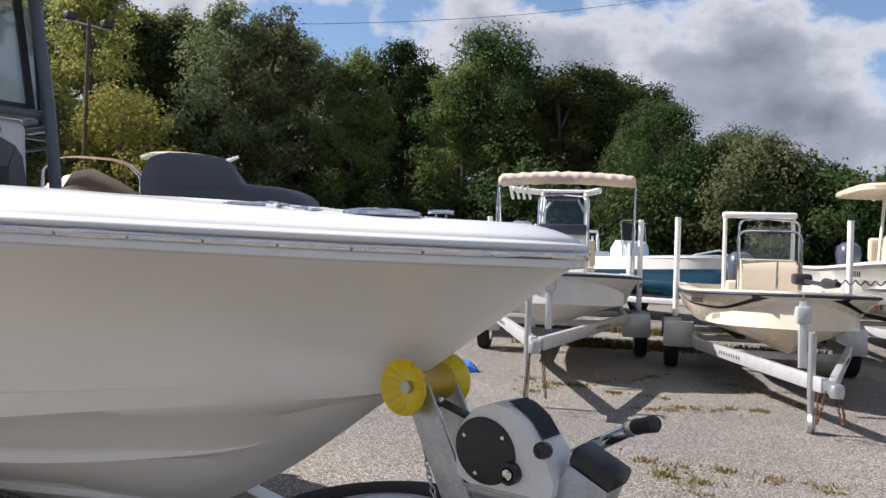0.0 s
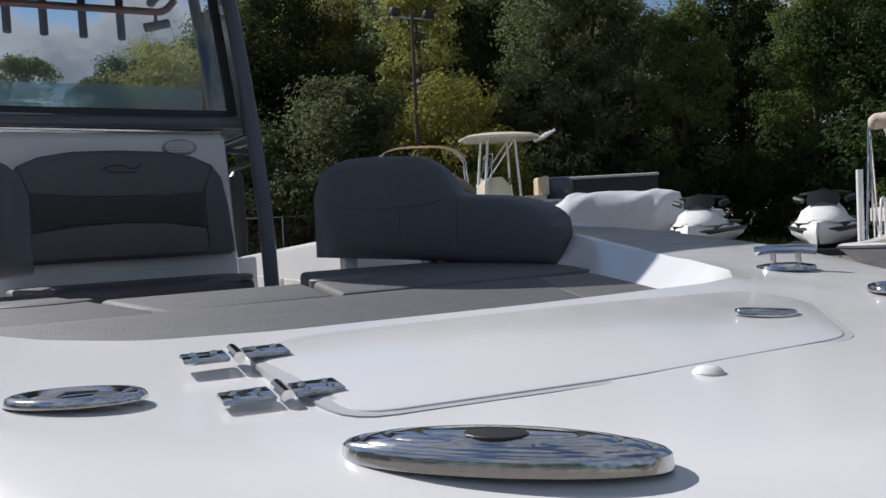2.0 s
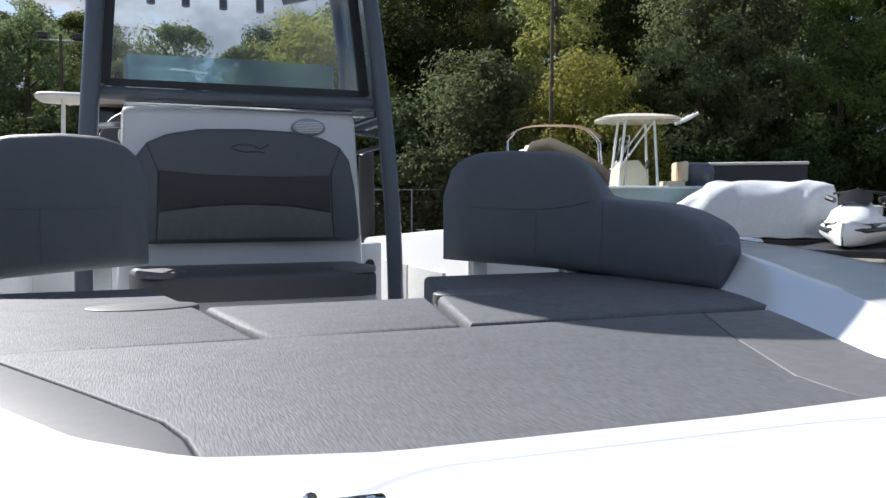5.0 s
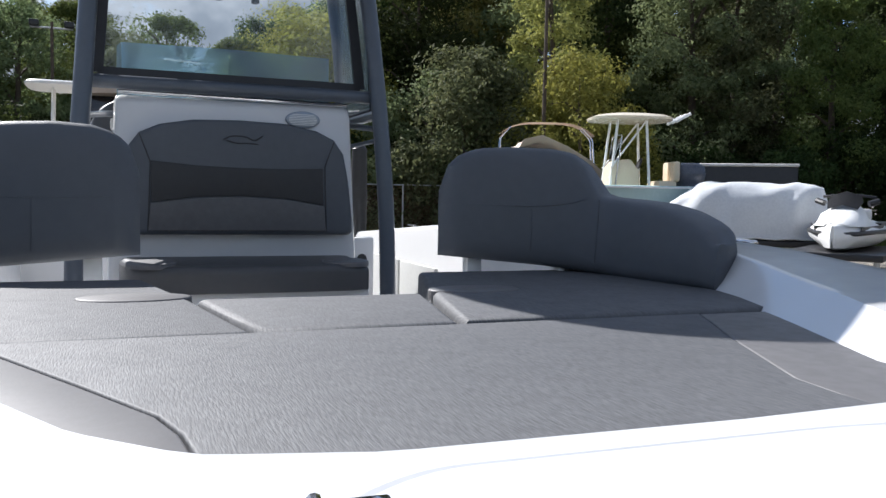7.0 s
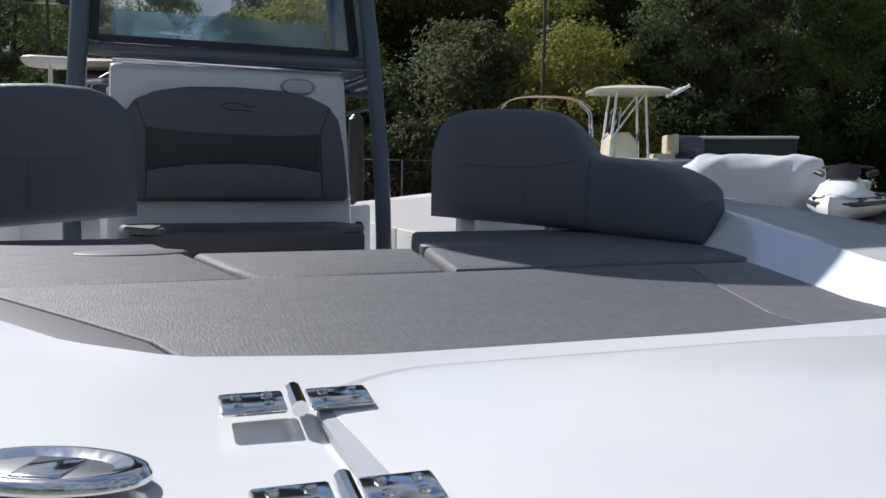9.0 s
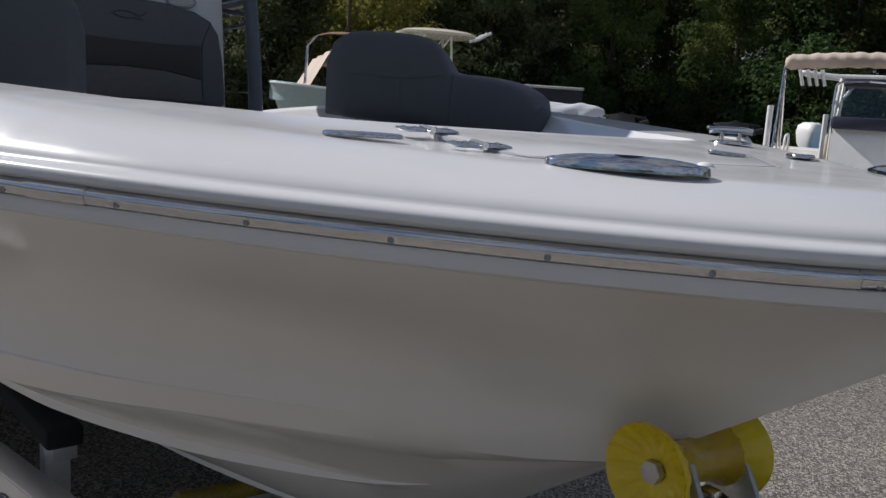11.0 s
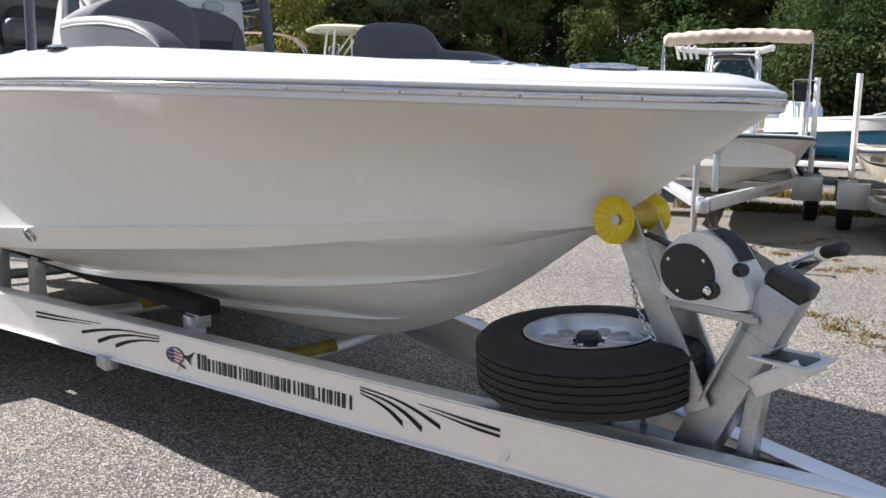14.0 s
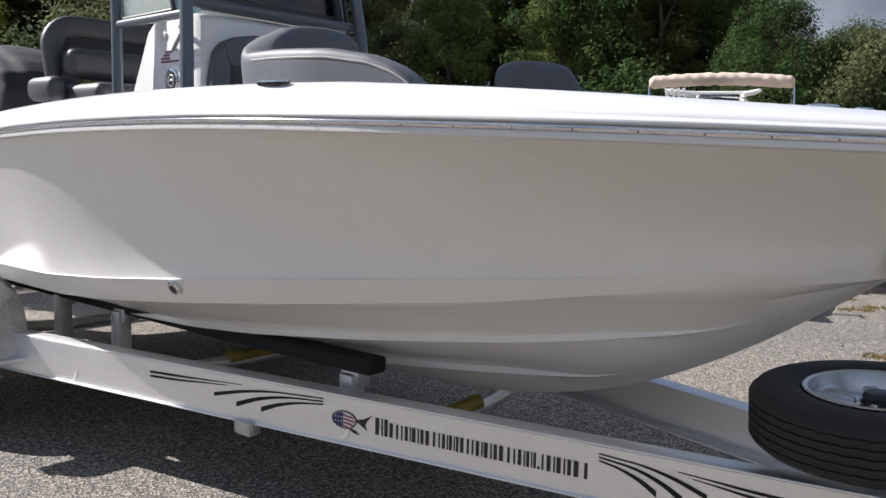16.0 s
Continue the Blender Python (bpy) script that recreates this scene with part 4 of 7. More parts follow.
    rack = part("rod_rack_bar", bm, material("red_anodised", (0.30, 0.05, 0.04), 0.35, 0.3, second=(0.12, 0.12, 0.13), scale=2, amount=1.0), boat, "red and grey rod rack bar")
    for y in (-0.263, -0.095, 0.091, 0.279):
        bm = bmesh.new()
        lathe(bm, [(0.020, 0.0), (0.021, 0.004), (0.021, 0.25), (0.026, 0.27), (0.022, 0.27), (0.018, 0.02)], 14, pose(-4.64, y, 2.635, 0, -8, 0))
        part("rod_holder", bm, PIPE, rack)
    for y in (-0.40, 0.455):
        bm = bmesh.new()
        tube(bm, [(-4.62, y - 0.06, 2.70), (-4.62, y + 0.07, 2.735)], 0.024, 12)
        tube(bm, [(-4.62, y, 2.72), (-4.62, y, 2.79)], 0.010, 8)
        part("spreader_light", bm, PIPE, rack)


build_console()


def build_aft():
    """Helm seat, liner details and the outboard."""
    CHAR = material("charcoal_vinyl", (0.050, 0.052, 0.056), 0.45, second=(0.066, 0.067, 0.07), scale=6, bump=0.1, bump_scale=300)
    bm = bmesh.new()
    path = bent([(-4.60, -0.47, 1.60), (-4.66, -0.47, 2.05), (-4.66, 0.47, 2.05), (-4.60, 0.47, 1.60)], 0.17, 10)
    rows = []
    for i, p in enumerate(path):
        d = (path[min(i + 1, len(path) - 1)] - path[max(i - 1, 0)]).normalized()
        out = Vector((0, d.z, -d.y)).normalized()            # away from the open middle
        wide = 0.030 + 0.030 * max(0.0, min(1.0, (p.z - 1.75) / 0.2))
        rows.append([tuple(p + Vector((0.034 * math.copysign(abs(math.cos(t)) ** 0.6, math.cos(t)), 0, 0)) - out * wide * math.copysign(abs(math.sin(t)) ** 0.6, math.sin(t))) for t in (math.tau * j / 16 for j in range(16))])
    v = grid(bm, rows, closed=True)
    bm.faces.new(v[0])
    bm.faces.new(v[-1])
    part("helm_backrest", bm, CHAR, boat, "hoop-shaped charcoal vinyl helm backrest", smooth=60)
    # dark sheet added where the hoop's open middle reads dark
    bm = bmesh.new()
    box(bm, (-4.70, -0.43, 1.78), (-4.672, 0.43, 2.03), 0.012, seg=3)
    part("helm_back_panel", bm, DARK, boat, smooth=60)
    bm = bmesh.new()
    box(bm, (-4.60, -0.45, 1.745), (-4.46, 0.45, 1.915), 0.055, seg=5)
    part("helm_bolster", bm, CHAR, boat, "charcoal vinyl helm bolster", smooth=60)
    bm = bmesh.new()
    box(bm, (-4.66, -0.45, 1.58), (-4.15, 0.45, 1.715), 0.05, seg=4)
    part("helm_seat", bm, CHAR, boat, smooth=60)
    bm = bmesh.new()
    box(bm, (-4.58, -0.40, 0.95), (-4.18, 0.40, 1.585), 0.03)
    part("helm_seat_base", bm, DECK, boat)
    for y in (-0.50, 0.50):
        bm = bmesh.new()
        box(bm, (-4.80, y - 0.055, 1.62), (-4.48, y + 0.055, 1.755), 0.05, seg=4)
        part("arm_rest", bm, CHAR, boat, smooth=60)
    # port liner panel with two rod-tube holes
    for i, (a, b) in enumerate(((-5.9, -5.25), (-5.23, -4.65), (-4.63, -4.1), (-4.08, -3.6))):
        bm = bmesh.new()
        box(bm, (a, 0.905, 1.02), (b, 0.925, 1.33), 0.006)
        part("liner_panel", bm, material("liner_grey", (0.50, 0.50, 0.48), 0.5) if i == 0 else bpy.data.materials["liner_grey"], boat)
    bm = bmesh.new()
    box(bm, (-3.62, 0.50, 1.05), (-3.58, 0.62, 1.47), 0.01)
    plate = part("rod_tube_plate", bm, DECK, boat)
    for z in (1.38, 1.27, 1.16):
        bm = bmesh.new()
        lathe(bm, [(0.021, 0.0), (0.021, 0.004)], 18, pose(-3.581, 0.565, z, 0, 90, 0))
        part("rod_tube_hole", bm, BLACK, plate)
    bm = bmesh.new()
    lathe(bm, [(0.045, 0.0), (0.05, 0.3), (0.045, 0.62), (0.02, 0.65)], 16, pose(-5.0, 0.955, 1.30))
    part("stern_roll", bm, BLACK, boat)
    bm = bmesh.new()
    box(bm, (-6.1, -0.95, 0.95), (-5.55, 0.95, 1.36), 0.04)
    part("stern_deck", bm, DECK, boat)
    # outboard under a fitted cloth cover
    bm = bmesh.new()
    rows = []
    stations = [(1.30, -6.10, -6.60, 0.17), (1.45, -5.94, -6.72, 0.25), (1.62, -5.78, -6.80, 0.30), (1.75, -5.74, -6.82, 0.31), (1.87, -5.80, -6.82, 0.30), (1.96, -5.92, -6.80, 0.28), (2.03, -6.06, -6.76, 0.25), (2.08, -6.20, -6.70, 0.19), (2.10, -6.32, -6.60, 0.09)]
    for i in range(41):
        z, l0, l1, w = (lerp([(k, st[c]) for k, st in enumerate(stations)], i / 5) for c in range(4))
        c, a = (l0 + l1) / 2, (l0 - l1) / 2
        ring = []
        for j in range(64):
            t = math.tau * j / 64
            ct, st = math.copysign(abs(math.cos(t)) ** 0.7, math.cos(t)), math.copysign(abs(math.sin(t)) ** 0.7, math.sin(t))
            fold = 1 + 0.10 * noise.noise(Vector((ct * 1.8, st * 1.8 + 3, z * 5.0))) + 0.035 * math.sin(9 * t + z * 16 + 2 * math.sin(z * 9))
            ring.append((c + a * ct * fold, w * st * fold, z))
        rows.append(ring)
    v = grid(bm, rows, closed=True)
    bm.faces.new(v[0])
    bm.faces.new(v[-1])
    part("outboard_cover", bm, material("black_canvas", (0.008, 0.009, 0.014), 0.8, second=(0.014, 0.015, 0.021), scale=5, bump=0.2, bump_scale=120), boat, "wrinkled black cloth outboard cover", smooth=60)
    bm = bmesh.new()
    box(bm, (-6.55, -0.08, 0.35), (-6.16, 0.08, 1.36), 0.05)
    box(bm, (-6.3, -0.12, 1.0), (-6.08, 0.12, 1.3), 0.02)
    part("outboard_leg", bm, BLACK, boat)


build_aft()


# ---- the trailer under the boat ----
def frame_at(origin, xdir, up=(0, 0, 1)):
    """A pose whose x axis runs along xdir."""
    x = Vector(xdir).normalized()
    y = Vector(up).cross(x).normalized()
    z = x.cross(y)
    return Matrix.Translation(origin) @ Matrix((x, y, z)).transposed().to_4x4()


def beam(bm, a, b, h, w, t=0.008, side=0):
    """A bar from a to b, its web on the two points: I-shaped, or a channel with its back to one side."""
    a, b = Vector(a), Vector(b)
    m = frame_at(a, b - a)
    n = (b - a).length
    lo, hi = (-w / 2, w / 2) if side == 0 else (-w, t / 2) if side > 0 else (-t / 2, w)
    box(bm, (0, lo, h / 2 - t), (n, hi, h / 2), 0.0035, m)
    box(bm, (0, lo, -h / 2), (n, hi + 0.012 * max(0, side), -h / 2 + t), 0.0035, m)
    box(bm, (0, -t / 2, -h / 2 + t), (n, t / 2, h / 2 - t), 0, m)
    return bm


def prism(bm, a, b, w, h, up=(0, 0, 1), bevel=0.004):
    a, b = Vector(a), Vector(b)
    box(bm, (0, -w / 2, -h / 2), ((b - a).length, w / 2, h / 2), bevel, frame_at(a, b - a, up))
    return bm


def beam_y(x):
    return -0.402 - 0.235 * (-1.2 - x)


def tyre(parent_m, radius, width, rim, label, name="wheel", thing_label="", spokes=5):
    """Tyre with tread ribs and a spoked alloy rim; its axle along z, outer face up."""
    w = thing(name, parent_m, thing_label, "wheel") if thing_label else new(name)
    if not thing_label:
        w.matrix_world = parent_m
    h = width / 2
    prof = [(rim, -h * 0.72), (rim + 0.012, -h * 0.90), (radius * 0.80, -h), (radius * 0.93, -h * 0.93), (radius * 0.985, -h * 0.74)]
    for k in (-0.54, -0.27, 0.0, 0.27, 0.54):
        prof += [(radius, h * (k - 0.11)), (radius, h * (k - 0.03)), (radius - 0.006, h * (k - 0.02)), (radius - 0.006, h * (k + 0.02)), (radius, h * (k + 0.03))]
    prof += [(radius, h * 0.66), (radius * 0.985, h * 0.74), (radius * 0.93, h * 0.93), (radius * 0.80, h), (rim + 0.03, h * 0.97), (rim + 0.012, h * 0.90), (rim, h * 0.72), (rim, -h * 0.72)]
    bm = bmesh.new()
    n = 144

    def block(r, z, j):
        """Zigzag grooves and cross cuts in the tread."""
        if r < radius - 0.0095 or abs(z) > h * 0.70:
            return r, z
        cut = 0.004 if r > radius - 0.001 and j % 6 == (0 if z > 0 else 3) and abs(z) > h * 0.30 else 0.0
        return r - cut, z + 0.0014 * (0, 1, 0, -1)[j % 4]
    rows = [[(block(r, z, j)[0] * math.cos(math.tau * j / n), block(r, z, j)[0] * math.sin(math.tau * j / n), block(r, z, j)[1]) for j in range(n)] for r, z in prof]
    grid(bm, rows, closed=True)
    t = part("tyre", bm, RUBBER, w, "black ribbed trailer tyre", smooth=28)
    bm = bmesh.new()
    prof = [(rim + 0.006, h * 0.90), (rim + 0.008, h * 0.95), (rim + 0.002, h * 0.985), (rim - 0.006, h * 0.95), (rim - 0.012, h * 0.6), (rim - 0.03, h * 0.1), (rim - 0.03, -h * 0.8), (rim - 0.036, -h * 0.8), (rim - 0.036, h * 0.1), (rim - 0.018, h * 0.6)]
    grid(bm, [[(r * math.cos(math.tau * j / 48), r * math.sin(math.tau * j / 48), z) for j in range(48)] for r, z in prof], closed=True)
    ri = part("rim", bm, ALU_WHEEL, w, "bright machined alloy rim")
    for k in range(spokes):
        a = 360 * k / spokes
        for d in (-1, 1):
            bm = bmesh.new()
            m = pose(0, 0, 0, 0, 0, a)
            slab(bm, [(0.030, 0.002 * d), (0.088, 0.004 * d), (rim - 0.008, 0.018 * d), (rim - 0.012, 0.060 * d), (0.030, 0.031 * d)][::d], h * 0.12, h * 0.50, 0.007, m)
            part("spoke", bm, ALU_WHEEL, ri)
    bm = bmesh.new()
    lathe(bm, [(0.062, -h * 0.1), (0.062, h * 0.34), (0.05, h * 0.46), (0.03, h * 0.46)], 28)
    part("hub_plate", bm, ALU_WHEEL, w)
    for k in range(5):
        bm = bmesh.new()
        lathe(bm, [(0.010, h * 0.40), (0.010, h * 0.58), (0.006, h * 0.62)], 6, pose(0.048 * math.cos(math.tau * (k + 0.5) / 5), 0.048 * math.sin(math.tau * (k + 0.5) / 5), 0))
        part("lug_nut", bm, STEEL, w)
    bm = bmesh.new()
    lathe(bm, [(0.036, h * 0.4), (0.038, h * 0.72), (0.030, h * 0.86), (0.012, h * 0.88)], 24)
    part("hub_cap", bm, BLACK, w, "black plastic hub cap")
    return w


ALU_WHEEL = material("machined_wheel", (0.66, 0.67, 0.70), 0.34, 1.0, second=(0.55, 0.56, 0.58), scale=14, amount=0.6)
BRIGHT = material("satin_aluminium", (0.84, 0.84, 0.85), 0.40, 0.85, second=(0.76, 0.76, 0.78), scale=3, amount=0.6, bump=0.03, bump_scale=200, stretch=(0.3, 6, 6))
CARPET = material("black_bunk_carpet", (0.012, 0.012, 0.013), 0.95, second=(0.02, 0.02, 0.02), scale=30, bump=0.6, bump_scale=300)
# dirt and the hull's shade are both put into this darker yellow
DULLYELLOW = material("dull_yellow_urethane", (0.30, 0.22, 0.015), 0.45, second=(0.16, 0.12, 0.02), scale=12, amount=1.0)
TREAD = material("tread_plate_aluminium", (0.78, 0.78, 0.79), 0.30, 0.85, second=(0.60, 0.60, 0.61), scale=25, amount=0.8, bump=0.5, bump_scale=55)
DECAL = material("black_decal", (0.015, 0.015, 0.018), 0.4, second=(0.02, 0.02, 0.022))


def build_trailer():
    tr = thing("boat_trailer", BOAT, "bright aluminium boat trailer with black striping, parked on the lot", "trailer")
    z = 0.418
    for s in (-1, 1):
        bm = bmesh.new()
        beam(bm, (0.46, s * 0.012, z), (-3.92, -s * beam_y(-3.92), z + 0.012), 0.178, 0.075, side=-s)
        tongue = part("tongue_beam", bm, BRIGHT, tr, "satin aluminium tongue beam")
        bm = bmesh.new()
        beam(bm, (-3.90, -s * beam_y(-3.90), z + 0.011), (-7.0, -s * beam_y(-3.90), z + 0.011), 0.178, 0.075, side=-s)
        part("side_beam", bm, BRIGHT, tr)
        if s == 1:
            port_tongue = tongue
        else:
            starboard_tongue = tongue
    # striping and lettering bars on the starboard web
    tdir = Vector((0.46 + 3.92, -0.012 - beam_y(-3.92), -0.012))
    org = Vector((-3.92, beam_y(-3.92), z + 0.012))

    def on_web(x, v):
        """x: place along the boat, v: height above the web's middle."""
        k = (x + 3.92) / (0.46 + 3.92)
        p = org + tdir * k
        return Vector((p.x, p.y, p.z + v))
    nrm = Vector((tdir.y, -tdir.x, 0)).normalized()
    if nrm.y > 0:
        nrm = -nrm

    def decal(name, pts, mat, lift=0.0055):
        bm = bmesh.new()
        lo = [bm.verts.new(on_web(x, v) + nrm * lift) for x, v in pts]
        hi = [bm.verts.new(on_web(x, v) + nrm * (lift + 0.0012)) for x, v in pts]
        bm.faces.new(hi)
        bm.faces.new(lo[::-1])
        for i in range(len(pts)):
            j = (i + 1) % len(pts)
            bm.faces.new((lo[i], lo[j], hi[j], hi[i]))
        return part(name, bm, mat, starboard_tongue, smooth=0)

    def decal_strip(name, up, dn):
        bm = bmesh.new()
        grid(bm, [[on_web(x, v) + nrm * 0.0055 for x, v in side] for side in (up, dn)])
        bmesh.ops.solidify(bm, geom=bm.faces[:], thickness=0.001)
        part(name, bm, DECAL, starboard_tongue, smooth=0)
    # swept stripes fore and aft of the lettering: u runs from the broad end to the tail, v down from the web's top
    bands = [([(1.0, 0.030), (0.80, 0.026), (0.62, 0.020), (0.44, 0.014)], 0.010), ([(1.0, 0.048), (0.80, 0.042), (0.66, 0.034), (0.52, 0.027)], 0.010),
             ([(0.60, 0.066), (0.45, 0.036), (0.28, 0.016), (0.0, 0.005)], 0.015), ([(0.47, 0.086), (0.36, 0.052), (0.22, 0.028), (0.0, 0.015)], 0.019), ([(0.33, 0.086), (0.25, 0.060), (0.14, 0.039), (0.0, 0.026)], 0.019)]
    for x0, x1, drop in ((-2.98, -2.13, 0.0), (-0.62, -1.135, 0.004)):
        for line, thick in bands:
            fine = [line[0]] + [tuple(bp)[:2] for bp in bent([(u, v, 0) for u, v in line], 0.12, 4)[1:-1]] + [line[-1]]
            up = [(x1 + (x0 - x1) * u, 0.070 - drop - v) for u, v in fine]
            dn = [(x1 + (x0 - x1) * u, 0.070 - drop - v - thick * (1.0 - 0.72 * i / (len(fine) - 1))) for i, (u, v) in enumerate(fine)]
            decal_strip("swoosh_stripe", up, dn)
    # emblem: a rounded shape in red, white and navy with a forked tail
    blue, red = material("decal_navy", (0.03, 0.04, 0.13), 0.4), material("decal_red", (0.30, 0.03, 0.04), 0.4)
    pale = material("decal_white", (0.75, 0.75, 0.74), 0.4)
    decal("emblem_edge", [(-2.040 + 0.052 * math.cos(t), 0.002 + 0.033 * math.sin(t)) for t in (math.tau * j / 24 for j in range(24))], DECAL)
    decal("emblem_body", [(-2.040 + 0.047 * math.cos(t), 0.002 + 0.029 * math.sin(t)) for t in (math.tau * j / 24 for j in range(24))], pale, 0.0062)
    decal("emblem_field", [(-2.043 - 0.043 * math.sin(t), 0.002 - 0.027 * math.cos(t)) for t in (math.pi * j / 14 for j in range(15))], blue, 0.0072)
    for k in range(4):
        w = (0.040, 0.044, 0.040, 0.026)[k]
        decal("emblem_stripe", [(-2.041, 0.022 - 0.013 * k), (-2.041 + w, 0.016 - 0.013 * k), (-2.041 + w, 0.0105 - 0.013 * k), (-2.041, 0.0165 - 0.013 * k)], red, 0.0074)
    for k in range(6):
        a, b = -2.075 + 0.013 * (k % 3), 0.012 - 0.017 * (k // 3)
        decal("emblem_star", [(a - 0.003, b), (a, b - 0.003), (a + 0.003, b), (a, b + 0.003)], pale, 0.0082)
    decal("emblem_tail", [(-2.000, 0.008), (-1.960, 0.016), (-1.925, 0.036), (-1.945, 0.012), (-1.955, -0.004), (-1.945, -0.022), (-1.975, -0.004)], DECAL, 0.0060)
    decal("emblem_fin", [(-2.030, -0.022), (-2.000, -0.040), (-1.977, -0.044), (-1.995, -0.030)], DECAL, 0.0060)
    # rows of plain bars stand for the lettering
    x = -1.912
    widths = (0.052, 0.044, 0.040, 0.046, 0.048, 0.036, 0.036, 0.040, 0.040, 0.048, 0.048, 0.040, 0.034, 0.011, 0.045, 0.049, 0.057)
    for i, w in enumerate(widths):
        lo, top = -0.028, 0.032 if i == 0 else 0.022
        if w < 0.02:
            decal("letter_bar", [(x, lo), (x + 0.008, lo), (x + 0.008, lo + 0.008), (x, lo + 0.008)], DECAL)
        else:
            for a, b in (((0.0, 0.26), (0.46, 0.56), (0.70, 0.92)), ((0.04, 0.30), (0.62, 0.78)), ((0.0, 0.12), (0.36, 0.62), (0.84, 0.94)))[i % 3]:
                decal("letter_bar", [(x + w * a, lo), (x + w * b, lo), (x + w * b, top), (x + w * a, top)], DECAL)
        x += w + 0.0026
    # cross members, posts, bunks, keel cradles
    for x, drop in ((-0.62, 0.0), (-2.05, -0.05), (-3.45, -0.06), (-4.9, -0.06), (-6.4, -0.06)):
        y = -beam_y(max(x, -3.9))
        bm = bmesh.new()
        tube(bm, bent([(x, -y, z - 0.03), (x, -y * 0.4, z - 0.06 + drop), (x, y * 0.4, z - 0.06 + drop), (x, y, z - 0.03)], 0.2), 0.034, 12)
        part("cross_member", bm, ALU if x > -1 else BRIGHT, tr)
        if -4 < x < -1:
            bm = bmesh.new()
            tube(bm, bent([(x + 0.01, -0.15, z - 0.035 + drop), (x, -0.06, z - 0.05 + drop), (x, 0.06, z - 0.05 + drop), (x + 0.01, 0.15, z - 0.035 + drop)], 0.05), 0.034, 12)
            part("keel_roller", bm, DULLYELLOW, tr, "dull yellow urethane keel pad")
    for s in (-1, 1):
        for x in (-2.16, -3.62, -4.25, -5.6):
            y0 = 0.46 if x > -3 else 0.62
            zh = 0.545 if x > -3 else 0.60
            bm = bmesh.new()
            box(bm, (x - 0.035, s * y0 - 0.035, z - 0.10), (x + 0.035, s * y0 + 0.035, zh), 0.006)
            box(bm, (x - 0.05, s * y0 - 0.012, zh - 0.05), (x + 0.05, s * y0 + 0.05, zh + 0.01), 0.004)
            part("bunk_post", bm, ALU, tr)
        bm = bmesh.new()
        prism(bm, (-2.02, s * 0.459, 0.596), (-3.0, s * 0.56, 0.612), 0.10, 0.06, bevel=0.012)
        prism(bm, (-3.0, s * 0.56, 0.615), (-6.1, s * 0.66, 0.62), 0.10, 0.06, bevel=0.012)
        part("bunk", bm, CARPET, tr, "black carpeted bunk board")
        for x in (-2.48,):
            bm = bmesh.new()
            y = -s * beam_y(max(x, -3.9))
            box(bm, (x - 0.05, y - 0.03, z - 0.125), (x + 0.05, y + 0.03, z - 0.07), 0.008)
            part("beam_clamp", bm, GALV, tr)
        # fender and wheels
        for x in (-4.37, -5.24):
            w = tyre(Matrix.Translation((x, s * 1.17, 0.335)) @ pose(0, 0, 0, 90 * s, 0, 0), 0.335, 0.20, 0.195, "", "road_wheel")
            w.parent = tr
            for c in list(w.children):
                for g in list(c.children):
                    g.parent = c
        bm = bmesh.new()
        rows = []
        arc = bent([(-3.80, 0, 0.40), (-3.86, 0, 0.66), (-4.14, 0, 0.765), (-5.47, 0, 0.765), (-5.75, 0, 0.66), (-5.82, 0, 0.40)], 0.16, 6)
        for p in arc:
            rows.append([(p.x, s * 0.965, p.z - 0.004), (p.x, s * 0.975, p.z), (p.x, s * 1.29, p.z), (p.x, s * 1.305, p.z - 0.012), (p.x, s * 1.305, p.z - 0.04)])
        grid(bm, rows)
        bmesh.ops.solidify(bm, geom=bm.faces[:], thickness=0.004)
        f = part("fender", bm, TREAD, tr, "bright aluminium tread-plate tandem fender")
        for x in (-3.82, -5.80):
            bm = bmesh.new()
            box(bm, (x - 0.06, min(s * 0.98, s * 1.30), 0.395), (x + 0.06, max(s * 0.98, s * 1.30), 0.41), 0.003)
            part("fender_step", bm, BRIGHT, f)
        bm = bmesh.new()
        tube(bm, [(-4.37, s * 0.9, 0.335), (-4.37, s * 1.08, 0.335)], 0.03, 10)
        tube(bm, [(-5.24, s * 0.9, 0.335), (-5.24, s * 1.08, 0.335)], 0.03, 10)
        part("axle_stub", bm, GALV, tr)
    bm = bmesh.new()
    beam(bm, (0.40, 0, z + 0.0), (1.35, 0, z - 0.02), 0.12, 0.07)
    part("tongue", bm, BRIGHT, tr)
    # bracket that holds the spare wheel
    bm = bmesh.new()
    prism(bm, (-0.62, -0.22, z + 0.02), (0.02, -0.05, z + 0.02), 0.05, 0.09)
    prism(bm, (-0.45, -0.02, 0.45), (-0.45, -0.02, 0.60), 0.08, 0.08, up=(1, 0, 0))
    box(bm, (-0.56, -0.06, 0.455), (-0.10, 0.06, 0.475), 0.003)
    part("spare_bracket", bm, GALV, tr, "galvanised spare wheel bracket")
    for x, y in ((-0.52, -0.03), (-0.40, -0.03), (-0.33, 0.03), (-0.2, 0.0)):
        bm = bmesh.new()
        lathe(bm, [(0.012, 0.0), (0.012, 0.010), (0.007, 0.012), (0.007, 0.03), (0.003, 0.031)], 6, pose(x, y, 0.475))
        part("bolt", bm, GALV, tr)
    # leaning winch mast
    top, low = Vector((0.074, -0.0, 0.945)), Vector((-0.150, 0.0, 0.465))
    d = (top - low).normalized()
    bm = bmesh.new()
    prism(bm, low, top, 0.078, 0.105, up=(1, 0, 0.3), bevel=0.006)
    mast = part("winch_mast", bm, GALV, tr, "galvanised square winch mast")
    bm = bmesh.new()
